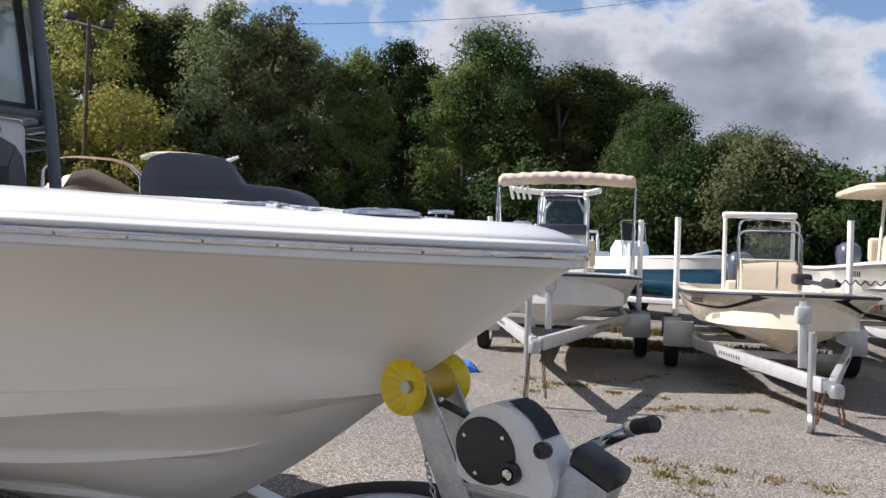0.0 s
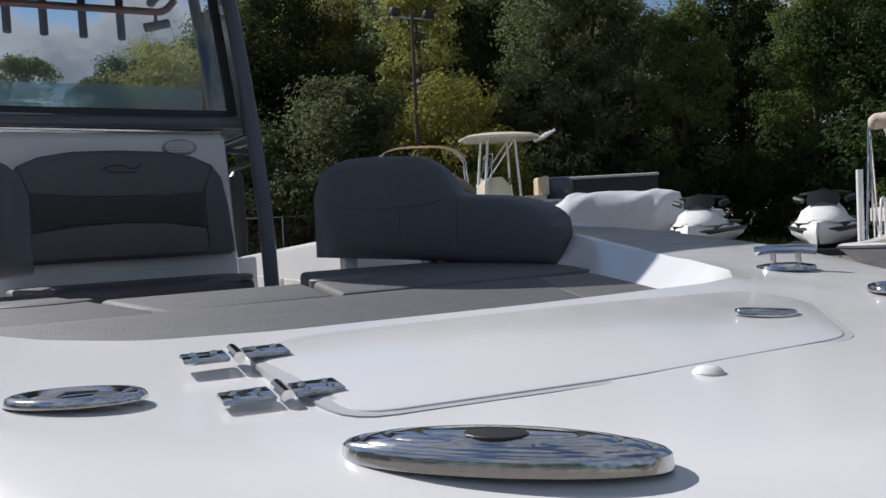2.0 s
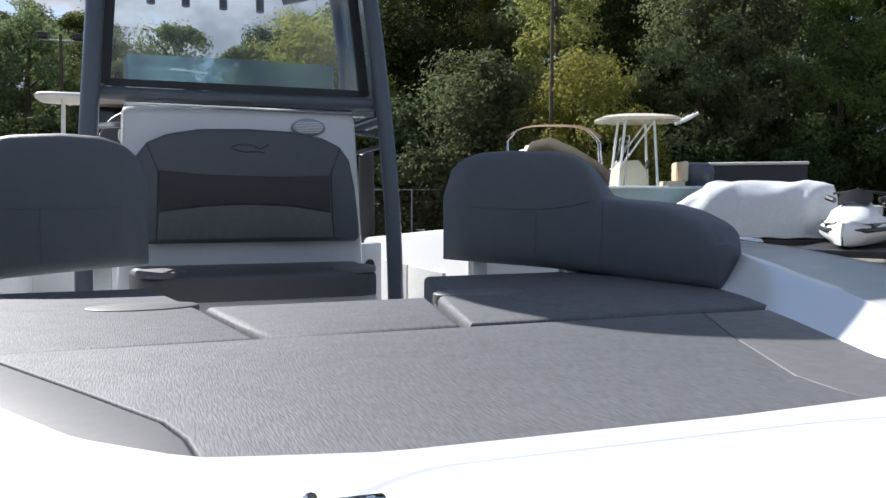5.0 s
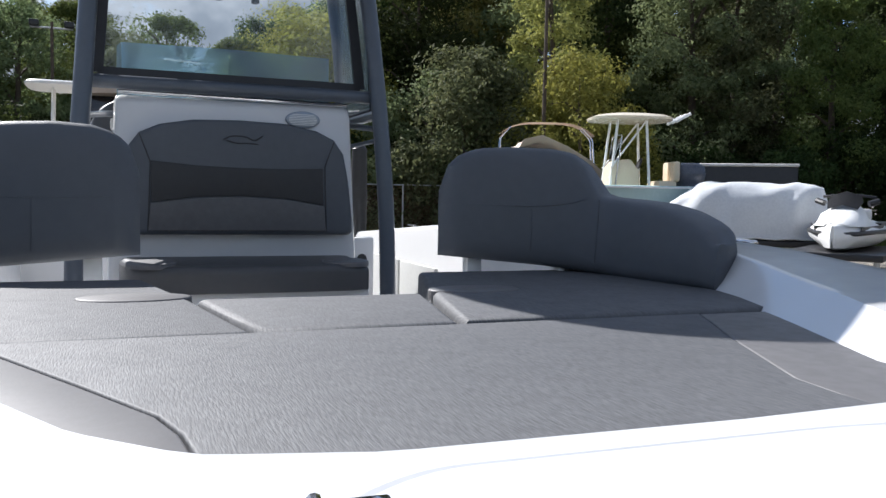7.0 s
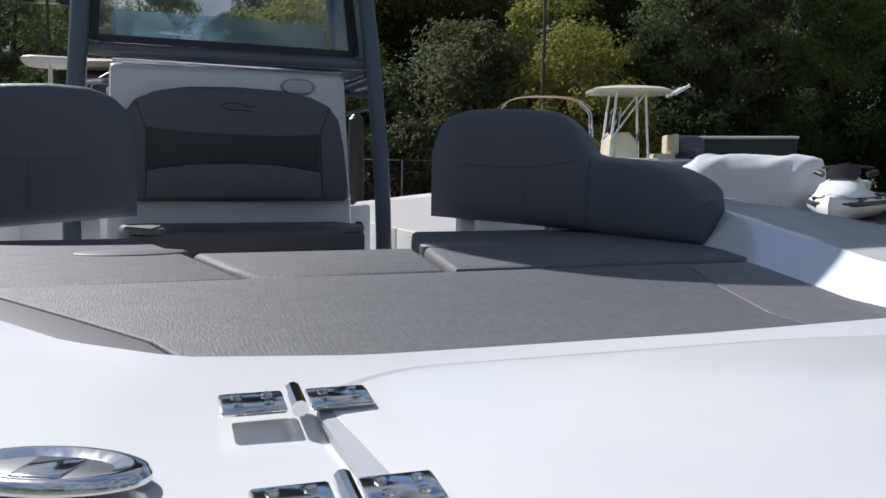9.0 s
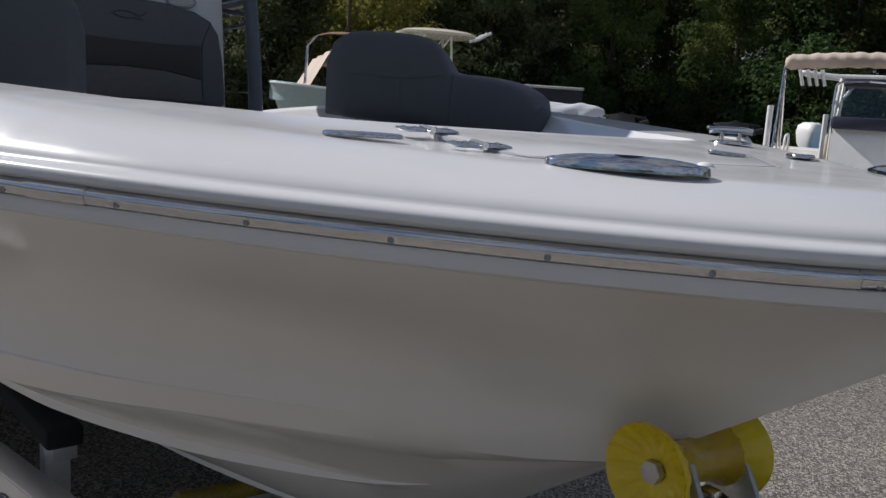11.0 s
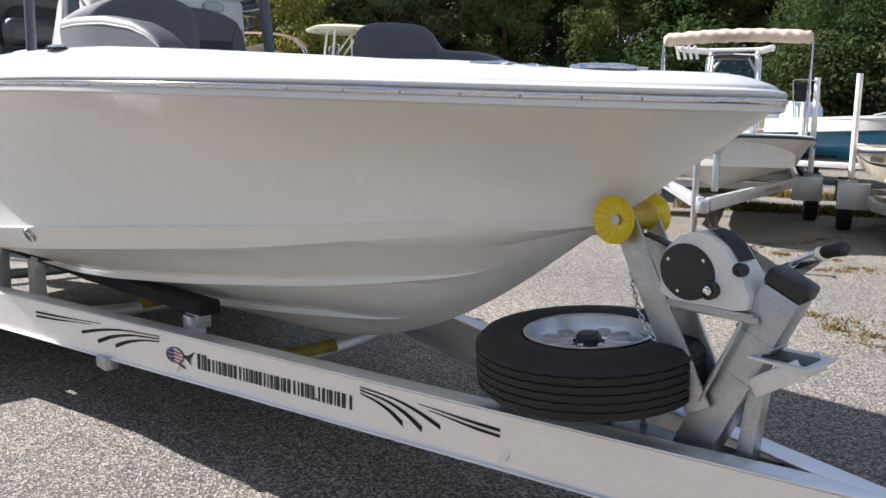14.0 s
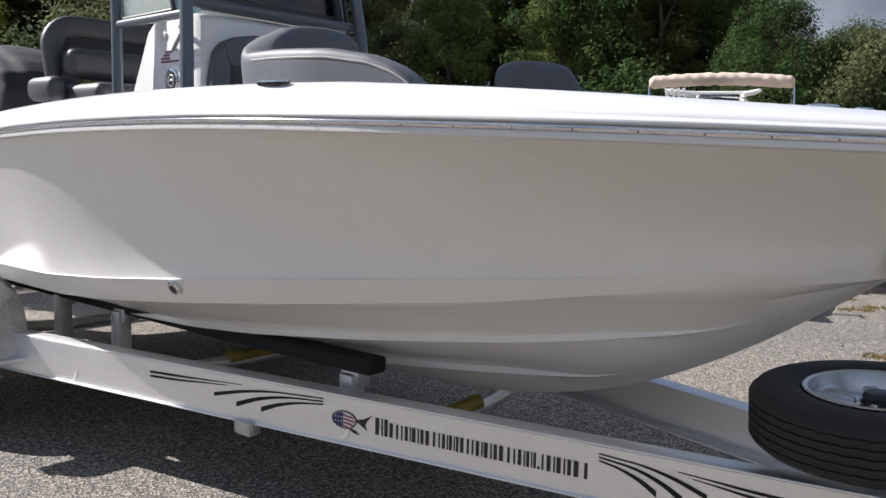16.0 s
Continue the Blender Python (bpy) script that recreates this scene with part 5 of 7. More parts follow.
    prism(bm, top, top + d * 0.045, 0.084, 0.112, up=(1, 0, 0.3), bevel=0.012)
    part("mast_cap", bm, BLACK, mast, "black plastic mast cap")
    for k in (0.272, 0.395):
        bm = bmesh.new()
        box(bm, (k - 0.004, -0.0425, -0.0565), (k + 0.004, 0.0425, 0.0565), 0.002, frame_at(low, d, (1, 0, 0.3)))
        part("mast_band", bm, GALV, mast, "galvanised band round the mast")
    bm = bmesh.new()
    box(bm, (-0.24, -0.10, 0.455), (0.06, 0.10, 0.463), 0.002)
    part("mast_foot", bm, GALV, mast)
    for s in (-1, 1):
        bm = bmesh.new()
        prism(bm, (-0.112, s * 0.056, 0.625), (-0.008, s * 0.056, 0.862), 0.008, 0.010, up=(1, 0, 0.3), bevel=0.002)
        part("mast_cleat_bar", bm, GALV, mast)
    bm = bmesh.new()
    prism(bm, low + d * 0.02 + Vector((0.14, 0, -0.02)), low + d * 0.27 + Vector((0.06, 0, -0.01)), 0.045, 0.045, up=(1, 0, 0.3))
    part("mast_brace", bm, GALV, mast)
    bm = bmesh.new()
    box(bm, (0.02, -0.075, 0.775), (0.175, 0.075, 0.783), 0.002, Matrix.Translation((0, 0, 0)))
    prism(bm, (0.03, -0.06, 0.70), (0.15, -0.06, 0.777), 0.006, 0.05)
    prism(bm, (0.03, 0.06, 0.70), (0.15, 0.06, 0.777), 0.006, 0.05)
    step = part("step_plate", bm, ALU, mast, "small aluminium step plate")
    bm = bmesh.new()
    box(bm, (0.045, -0.055, 0.783), (0.155, 0.03, 0.787), 0.001)
    part("grip_tape", bm, BLACK, step)
    # two flat arms up to the bow roller
    for s in (-1, 1):
        bm = bmesh.new()
        prism(bm, (-0.115, s * 0.055, 0.60), (-0.375, s * 0.055, 1.085), 0.010, 0.078, up=(1, 0, 0.5), bevel=0.003)
        part("roller_arm", bm, GALV, mast)
        bm = bmesh.new()
        prism(bm, (-0.245, s * 0.055, 0.872), (0.03, s * 0.05, 0.868), 0.008, 0.020)
        part("winch_shelf", bm, GALV, mast)
    bm = bmesh.new()
    box(bm, (-0.23, -0.06, 0.875), (0.02, 0.06, 0.884), 0.002)
    part("winch_plate", bm, GALV, mast)
    # yellow bow roller: two flared bells on a waisted core
    axis = Matrix.Translation((-0.378, -0.008, 1.083)) @ pose(0, 0, 0, 90, 0, 0)
    bm = bmesh.new()
    lathe(bm, [(0.016, -0.064), (0.046, -0.060), (0.034, -0.035), (0.029, 0.0), (0.034, 0.035), (0.046, 0.060), (0.016, 0.064)], 32, axis)
    core = part("bow_roller", bm, material("amber_urethane", (0.55, 0.36, 0.01), 0.25, coat=0.3), tr, "amber waisted bow roller", smooth=50)
    for s in (-1, 1):
        bm = bmesh.new()
        n = 64
        rows = []
        for k, (r, h, wave) in enumerate(((0.014, 0.062, 0), (0.030, 0.063, 0), (0.046, 0.068, 0.05), (0.058, 0.084, 0.09), (0.067, 0.104, 0.0), (0.066, 0.109, 0), (0.057, 0.093, 0.22), (0.043, 0.083, 0.25), (0.028, 0.080, 0), (0.014, 0.080, 0))):
            rows.append([Vector((r * (1 - wave * 0.6 * (0.5 + 0.5 * math.cos(16 * math.tau * j / n))) * math.cos(math.tau * j / n), r * (1 - wave * 0.6 * (0.5 + 0.5 * math.cos(16 * math.tau * j / n))) * math.sin(math.tau * j / n), s * (h * 0.85 + 0.10 * wave * 0.07 * math.cos(16 * math.tau * j / n)))) for j in range(n)])
        grid(bm, rows, closed=True)
        bmesh.ops.transform(bm, matrix=axis, verts=bm.verts)
        bell = part("roller_bell", bm, YELLOW, core, "bright yellow flared roller bell", smooth=60)
    bm = bmesh.new()
    tube(bm, [(-0.378, -0.078, 1.083), (-0.378, 0.062, 1.083)], 0.008, 10)
    for s in (-1, 1):
        lathe(bm, [(0.016, 0), (0.016, 0.012), (0.006, 0.014)], 6, Matrix.Translation((-0.378, s * 0.070 - 0.008, 1.083)) @ pose(0, 0, 0, 90 if s < 0 else -90, 0, 0))
    part("roller_bolt", bm, GALV, core)
    # winch: rounded white shell with black side discs
    def shell(y0, y1, grow=0.0):
        pts = [(-0.225, 0.900), (-0.232, 0.965), (-0.215, 1.020), (-0.180, 1.058), (-0.135, 1.073), (-0.090, 1.066), (-0.050, 1.040), (-0.020, 1.000), (0.004, 0.965), (0.022, 0.925), (0.018, 0.893), (-0.02, 0.886), (-0.19, 0.886)]
        t = bmesh.new()
        slab(t, pts, 0, y1 - y0, 0.016, seg=4)
        bmesh.ops.transform(t, matrix=Matrix(((1, 0, 0, 0), (0, 0, 1, y0), (0, 1, 0, 0), (0, 0, 0, 1))), verts=t.verts)
        return t
    bm = shell(-0.064, 0.064)
    winch = part("winch", bm, WHITE, tr, "white and black hand winch", smooth=50)
    winch.location.x = -0.014
    for s in (-1, 1):
        bm = bmesh.new()
        slab(bm, [(-0.150 + 0.078 * math.cos(t) + 0.012 * math.sin(t), 0.966 + 0.072 * math.sin(t) - 0.016 * math.cos(t)) for t in (math.tau * j / 36 for j in range(36))], 0, 0.005, 0.002, m=Matrix(((1, 0, 0, 0), (0, 0, s, s * 0.0645), (0, 1, 0, 0), (0, 0, 0, 1))))
        disc = part("side_cover", bm, BLACK, winch, "black oval side cover")
        for a in (40, 150, 250):
            bm = bmesh.new()
            lathe(bm, [(0.005, 0), (0.005, 0.003), (0.002, 0.004)], 8, Matrix.Translation((-0.150 + 0.062 * math.cos(radians(a)), s * 0.069, 0.966 + 0.056 * math.sin(radians(a)))) @ pose(0, 0, 0, -90 * s, 0, 0))
            part("cover_screw", bm, STEEL, disc)
        bm = bmesh.new()
        lathe(bm, [(0.024, 0), (0.024, 0.020), (0.016, 0.022), (0.014, 0.012)], 20, Matrix.Translation((-0.078, s * 0.064, 0.930)) @ pose(0, 0, 0, -90 * s, 0, 0))
        hub = part("shaft_boss", bm, BLACK, winch)
        bm = bmesh.new()
        lathe(bm, [(0.012, 0), (0.012, 0.024), (0.005, 0.026)], 14, Matrix.Translation((-0.078, s * 0.064, 0.930)) @ pose(0, 0, 0, -90 * s, 0, 0))
        part("drive_shaft", bm, STEEL, hub)
    bm = bmesh.new()
    arc = [(-0.112, 1.0745), (-0.085, 1.067), (-0.048, 1.042), (-0.020, 1.004)]
    grid(bm, [[(x + 0.001, y, z + 0.003) for y in (-0.038, -0.015, 0.015, 0.038)] for x, z in arc])
    bmesh.ops.solidify(bm, geom=bm.faces[:], thickness=0.012)
    part("top_cover", bm, BLACK, winch, "black plastic top cover")
    bm = bmesh.new()
    tube(bm, [(0.0, -0.064, 0.992), (0.004, -0.088, 0.996)], 0.018, 12)
    tube(bm, [(0.004, -0.085, 0.996), (0.022, -0.10, 1.0)], 0.013, 10)
    part("ratchet_knob", bm, BLACK, winch)
    # crank handle on the far side
    bm = bmesh.new()
    prism(bm, (-0.09, 0.10, 0.905), (0.125, 0.10, 1.034), 0.008, 0.030)
    crank = part("crank_arm", bm, STEEL, winch, "zinc-plated crank arm")
    bm = bmesh.new()
    tube(bm, [(0.122, 0.088, 1.032), (0.122, 0.118, 1.032)], 0.018, 14)
    part("crank_pivot", bm, STEEL, crank)
    bm = bmesh.new()
    lathe(bm, [(0.014, 0), (0.018, 0.01), (0.0165, 0.03), (0.018, 0.045), (0.019, 0.062), (0.012, 0.070)], 16, Matrix.Translation((0.132, 0.085, 1.038)) @ pose(0, 0, 0, 0, 72, -20))
    part("crank_grip", bm, BLACK, crank, "black rubber crank grip")
    # strap from the drum to the bow eye, safety chain
    bm = bmesh.new()
    prism(bm, (-0.22, 0, 1.01), (-0.345, 0, 1.045), 0.045, 0.004)
    part("winch_strap", bm, DECAL, tr, "black webbing strap")
    bm = bmesh.new()
    box(bm, (-0.36, -0.012, 1.030), (-0.335, 0.012, 1.055), 0.004)
    part("strap_hook", bm, STEEL, tr)
    pts = bent([(-0.345, -0.045, 1.03), (-0.345, -0.05, 0.92), (-0.30, -0.05, 0.80), (-0.22, -0.055, 0.735), (-0.16, -0.05, 0.74)], 0.08, 6)
    n = 26
    for i in range(n):
        p = along([tuple(v) for v in pts], i / (n - 1))
        q = along([tuple(v) for v in pts], min(1, (i + 0.5) / (n - 1)))
        o = along([tuple(v) for v in pts], max(0, (i - 0.5) / (n - 1)))
        dr = (Vector(q) - Vector(o)).normalized()
        m = frame_at(p, dr, (1, 0.3, 0) if i % 2 else (0.3, -1, 0.1))
        bm = bmesh.new()
        ring = [(0.011 * math.cos(t) , 0.0055 * math.sin(t), 0) for t in (math.tau * j / 12 for j in range(13))]
        tube(bm, ring, 0.0022, 6, caps=False)
        ob = part("chain_link", bm, STEEL, tr)
        ob.matrix_local = m
    return tr


trailer = build_trailer()
spare = tyre(BOAT @ pose(-0.470, -0.058, 0.668, 2, -3, 25), 0.330, 0.172, 0.182, "", "spare_wheel", "black tyre on a machined alloy rim, lying on the trailer tongue")


# ---- trees behind the lot ----
def leaf_quads(bm, centre, spread, n, size, rng, flat=1.0):
    """Small leaves over the outside of an uneven clump, facing outwards."""
    centre = Vector(centre)
    for _ in range(n):
        d = Vector((rng.gauss(0, 1), rng.gauss(0, 1), rng.gauss(0, 1))).normalized()
        r = spread * (0.45 + 0.55 * rng.random() ** 0.5) * (1 + 0.35 * noise.noise(d * 2.2 + centre)) if rng.random() < 0.88 else spread * rng.uniform(0.9, 1.5)
        p = centre + Vector((d.x * r, d.y * r, d.z * r * flat))
        nor = (d + Vector((rng.gauss(0, 0.55), rng.gauss(0, 0.55), 0.35 + rng.gauss(0, 0.5)))).normalized()
        u = nor.orthogonal().normalized()
        v = nor.cross(u)
        a = rng.uniform(0, math.tau)
        u, v = u * math.cos(a) + v * math.sin(a), v * math.cos(a) - u * math.sin(a)
        s = size * rng.uniform(0.6, 1.35)
        bm.faces.new([bm.verts.new(k) for k in (p - u * s, p + v * s * 0.6 + u * s * 0.2, p + u * s * 0.8 - v * s * 0.5)])


def tree(kind, seed, height, width, low, leaves, clumps, per, size):
    """Tapered trunk with limbs, and a crown of many leaf sprays in uneven clumps."""
    rng = random.Random(seed)
    t = thing(kind, Matrix.Identity(4), "", "tree")
    bm = bmesh.new()
    lean = Vector((rng.uniform(-0.4, 0.4), rng.uniform(-0.4, 0.4), 0))
    spine = [Vector((0, 0, -0.2)) + (lean + Vector((0, 0, height * 0.93))) * k + Vector((math.sin(k * 5 + seed), math.cos(k * 4 + seed), 0)) * 0.15 * k for k in (0, 0.2, 0.4, 0.6, 0.8, 1.0)]
    tube(bm, spine, 0.2, 8, ends=(0.022 * height, 0.004 * height))
    tips = []
    for i in range(9):
        k = low + (0.92 - low) * (i + rng.random()) / 9
        p = along([tuple(v) for v in spine], k)
        a = rng.uniform(0, math.tau)
        reach = width * (0.55 + 0.45 * rng.random()) * (1.15 - k * 0.7)
        q = Vector(p) + Vector((math.cos(a) * reach, math.sin(a) * reach, height * rng.uniform(0.05, 0.16)))
        tube(bm, [p, (Vector(p) + q) / 2 + Vector((0, 0, 0.2)), q], 0.06, 5, ends=(0.008 * height, 0.002 * height))
        tips.append(q)
    part("trunk", bm, BARK, t)
    bm = bmesh.new()
    for i in range(clumps):
        if i < len(tips):
            c = tips[i]
        else:
            k = low + (1 - low) * rng.random() ** 0.8
            env = math.sin(math.pi * min(1, max(0.04, (k - low * 0.8) / (1.04 - low * 0.8))) ** 0.75) ** 0.55
            a, r = rng.uniform(0, math.tau), math.sqrt(rng.random()) * width * env
            c = Vector((math.cos(a) * r, math.sin(a) * r, k * height)) + lean * k
        leaf_quads(bm, c, width * rng.uniform(0.16, 0.34), per, size, rng, 0.8)
    part("crown", bm, leaves, t, smooth=0)
    return t


def pine(seed, height):
    """Tall bare stem, open tiers of needles near the top."""
    rng = random.Random(seed)
    t = thing("pine_tree", Matrix.Identity(4), "", "tree")
    bm = bmesh.new()
    spine = [Vector((0.12 * math.sin(k * 6 + seed), 0.12 * math.cos(k * 5), -0.2 + k * height)) for k in (0, 0.25, 0.5, 0.75, 1)]
    tube(bm, spine, 0.15, 7, ends=(0.22, 0.06))
    crown = bmesh.new()
    for i in range(38):
        k = rng.uniform(0.42, 1.0)
        a = rng.uniform(0, math.tau)
        reach = 2.3 * (1.12 - k) ** 0.6 * rng.uniform(0.6, 1.1)
        p = Vector((0, 0, k * height))
        q = p + Vector((math.cos(a) * reach, math.sin(a) * reach, rng.uniform(0.0, 0.5)))
        tube(bm, [p, q], 0.03, 4, ends=(0.05, 0.02))
        leaf_quads(crown, q, 0.62, 130, 0.09, rng, 0.5)
        leaf_quads(crown, (p + q) / 2, 0.5, 70, 0.085, rng, 0.5)
    part("trunk", bm, BARK, t)
    part("crown", crown, LEAF[3], t, smooth=0)
    return t


SKYLINE = [(90, 6.0), (96, 6.3), (100, 6.6), (104.5, 7.7), (107.5, 8.6), (110, 8.7), (111.8, 8.4), (112.6, 12.0), (116.5, 13.4), (119, 12.6), (122, 13.0), (124, 14.6), (126, 14.8), (129, 14.8), (132, 14.0), (136, 14.4), (138, 15.6), (140, 15.6), (143, 17.0), (150, 17.2), (158, 16.4), (165, 14.8), (168, 13.4), (170, 12.2), (172, 10.6), (175, 11.4), (178, 12.6), (181, 10.4), (184, 12.8), (190, 12.8), (205, 12)]


def build_trees():
    rng = random.Random(11)
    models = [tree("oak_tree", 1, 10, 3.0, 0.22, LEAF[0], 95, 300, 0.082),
              tree("oak_tree", 2, 10, 2.6, 0.18, LEAF[1], 95, 300, 0.080),
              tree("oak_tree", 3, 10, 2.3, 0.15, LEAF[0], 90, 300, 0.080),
              tree("gum_tree", 4, 10, 2.0, 0.15, LEAF[4], 85, 280, 0.078),
              tree("gum_tree", 5, 10, 2.2, 0.12, LEAF[1], 85, 280, 0.078),
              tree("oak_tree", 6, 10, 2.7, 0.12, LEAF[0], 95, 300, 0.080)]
    # sunlit and shaded stretches of the woods are put into the leaf colour
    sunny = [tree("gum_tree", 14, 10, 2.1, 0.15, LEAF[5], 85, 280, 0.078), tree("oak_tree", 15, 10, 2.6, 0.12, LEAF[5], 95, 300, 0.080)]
    shaded = [models[0], models[2], models[5]]
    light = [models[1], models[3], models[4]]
    gold = tree("yellow_shrub_tree", 7, 6, 2.2, 0.10, LEAF[2], 75, 190, 0.07)
    low = tree("pale_shrub", 8, 5, 2.2, 0.02, LEAF[4], 75, 190, 0.075)
    dark = tree("understory_shrub", 9, 4, 2.4, 0.0, LEAF[0], 60, 170, 0.09)
    pines = [pine(21, 12), pine(22, 12)]
    labels = {"oak_tree": "dense oak with uneven crown, sun and shade in its leaf tone", "gum_tree": "tall olive green tree with open crown, sunlight in some leaf tones", "pine_tree": "tall pine with bare stem and open needles",
              "yellow_shrub_tree": "yellow-green young tree in front of the woods", "pale_shrub": "pale green bushy shrub", "understory_shrub": "dark understory shrub under the trees"}

    def put(model, az, dist, height, base, group):
        a = radians(az)
        m = pose(math.cos(a) * dist, -0.8 + math.sin(a) * dist, 0, 0, 0, rng.uniform(0, 360))
        c = copy_thing(model, m)
        k = height / base
        c.matrix_basis = m @ Matrix.Diagonal((k * rng.uniform(0.9, 1.15), k * rng.uniform(0.9, 1.15), k, 1))
        name = model.name.split(".")[0]
        tagged(c, labels[name], "tree" if "shrub" not in name or "tree" in name else "shrub", group)
    az = 93.0
    while az < 204:
        e = lerp(SKYLINE, az)
        if 171 < az < 201 and rng.random() < 0.62:
            d = rng.uniform(40, 52)
            put(rng.choice(pines), az, d, 1.5 + d * math.tan(radians(e)) * rng.uniform(0.92, 1.10), 12, "trees behind the lot")
            az += 1.5
        else:
            d = rng.uniform(36, 46) if az > 114 else rng.uniform(29, 34)
            # the bearing picks leaves with sun or shade already in their colour
            put(rng.choice(sunny if 148 < az < 172 and rng.random() < 0.75 else light if az > 172 or (134 < az < 149 and rng.random() < 0.65) else shaded if az < 138 and rng.random() < 0.8 else models), az, d, (1.5 + d * math.tan(radians(e))) * rng.uniform(0.84, 1.01), 10, "trees behind the lot")
            az += rng.uniform(2.0, 3.4)
    az = 94.0
    while az < 200:           # second, farther row closes the gaps
        e = lerp(SKYLINE, az)
        if not 170.5 < az < 182:
            d = rng.uniform(50, 58)
            put(rng.choice(sunny if 148 < az < 172 else light if az > 134 else shaded), az, d, (1.5 + d * math.tan(radians(e))) * rng.uniform(0.80, 0.95), 10, "trees behind the lot")
        az += 2.5
    for k in range(42):       # unseen trees, added all round to darken reflections and sky light
        put(rng.choice(models), 210 + k * 5.7, rng.uniform(44, 60), rng.uniform(9, 13), 10, "trees round the lot")
    az = 92.0
    while az < 203:
        d = rng.uniform(34, 38) if az > 114 else rng.uniform(27, 29)
        put(dark, az, d, rng.uniform(3.0, 5.0), 4, "shrubs under the trees")
        az += rng.uniform(2.4, 3.2)
    for az, d, h in ((149.8, 31, 6.6), (152.5, 32, 5.2), (147.0, 32, 4.4), (170.5, 36, 8.0), (167, 37, 9.0), (172.5, 37, 7.0)):
        put(gold, az, d, h, 6, "yellow-green young trees")
    for az, d, h in ((157, 32, 7.0), (160, 33, 6.3), (154.8, 32.5, 5.6), (106, 27, 5.3)):
        put(low, az, d, h, 5, "pale shrubs")
    for o in models + sunny + [gold, low, dark] + pines:
        for c in list(o.children_recursive) + [o]:
            bpy.data.objects.remove(c)


build_trees()


# ---- other boats on the lot ----
def hull_mesh(parent, L, beam, zr, zk, mat, bow=0.5, p=0.7, deck=None, stripe=None, sheer_up=0.12):
    """Simple planing hull from keel to gunwale with an inner liner; bow at the origin, stern at -L."""
    def hw(q):
        return beam / 2 * (1 - math.exp(-q / bow)) ** p
    qs = [L * (i / 27) ** 1.8 for i in range(28)]

    def rz(q):
        return zr + sheer_up * max(0, 1 - q / (L * 0.6)) ** 1.6
    bm = bmesh.new()
    for s in (-1, 1):
        rows = []
        for q in qs:
            k = min(1.0, q / (L * 0.17))
            keel = zk + (rz(0) - 0.03 - zk) * (1 - k) ** 2.5
            y = hw(q)
            cz = keel + (rz(q) - keel) * 0.38
            c = 0.46 + 0.36 * min(1.0, q / (L * 0.36))
            rows.append([(-q, 0, keel), (-q, s * y * c * 0.55, keel + (cz - keel) * 0.55), (-q, s * y * c, cz), (-q, s * y * (c + 0.03), cz + 0.02), (-q, s * y * (c * 0.46 + 0.54), (cz + rz(q)) / 2), (-q, s * y * 0.985, rz(q) - 0.05), (-q, s * y, rz(q) - 0.04), (-q, s * y * 1.005, rz(q)), (-q, s * max(0, y - 0.03), rz(q) + 0.012), (-q, s * max(0, y - 0.17), rz(q) + 0.012), (-q, s * max(0, y - 0.18), rz(q) - 0.04), (-q, s * max(0, y - 0.19), rz(q) - 0.35)])
        grid(bm, rows)
        grid(bm, [[(-q, 0, rz(q) - 0.352), (-q, s * max(0, hw(q) - 0.19), rz(q) - 0.35)] for q in qs])
    q = L
    bm.faces.new([bm.verts.new((-L, y, z)) for y, z in ((0, zk), (-beam * 0.4, zk + 0.3), (-beam / 2, rz(L)), (beam / 2, rz(L)), (beam * 0.4, zk + 0.3))])
    bmesh.ops.remove_doubles(bm, verts=bm.verts, dist=0.001)
    part("hull", bm, mat, parent, smooth=40)
    bm = bmesh.new()
    for s in (-1, 1):
        tube(bm, [(-q, s * (hw(q) + 0.008), rz(q) - 0.025) for q in qs], 0.016, 6)
    part("rub_rail", bm, deck or BLACK, parent)
    if stripe:
        for s in (-1, 1):
            bm = bmesh.new()
            rows = []
            for q in qs[3:]:
                y = hw(q)
                c = 0.46 + 0.36 * min(1.0, q / (L * 0.36))
                keel = zk + (rz(0) - 0.03 - zk) * (1 - min(1.0, q / (L * 0.17))) ** 2.5
                mid = (keel + (rz(q) - keel) * 0.38 + rz(q)) / 2
                z0 = max(mid, rz(q) - 0.20 + 0.02 * q)
                f = [(z - mid) / max(0.01, rz(q) - 0.05 - mid) for z in (z0, z0 + 0.022)]
                rows.append([(-q, s * (y * ((c * 0.46 + 0.54) * (1 - v) + 0.985 * v) + 0.004), z0 + 0.022 * i) for i, v in enumerate(f)])
            grid(bm, rows)
            bmesh.ops.solidify(bm, geom=bm.faces[:], thickness=0.003)
            part("hull_stripe", bm, stripe, parent)
    return hw, rz


def outboard(parent, x, z, mat, k=1.0):
    bm = bmesh.new()
    rows = []
    for h, a, w in ((0.0, 0.16, 0.12), (0.12, 0.24, 0.17), (0.34, 0.28, 0.20), (0.48, 0.26, 0.18), (0.55, 0.16, 0.10)):
        rows.append([(x - 0.05 + a * k * math.copysign(abs(math.cos(t)) ** 0.6, math.cos(t)), w * k * math.copysign(abs(math.sin(t)) ** 0.6, math.sin(t)), z + h * k) for t in (math.tau * j / 20 for j in range(20))])
    v = grid(bm, rows, closed=True)
    bm.faces.new(v[0])
    bm.faces.new(v[-1])
    part("outboard_cowling", bm, mat, parent, smooth=50)
    bm = bmesh.new()
    box(bm, (x - 0.16, -0.06, z - 0.75 * k), (x + 0.06, 0.06, z + 0.02), 0.03)
    part("outboard_leg", bm, mat, parent)


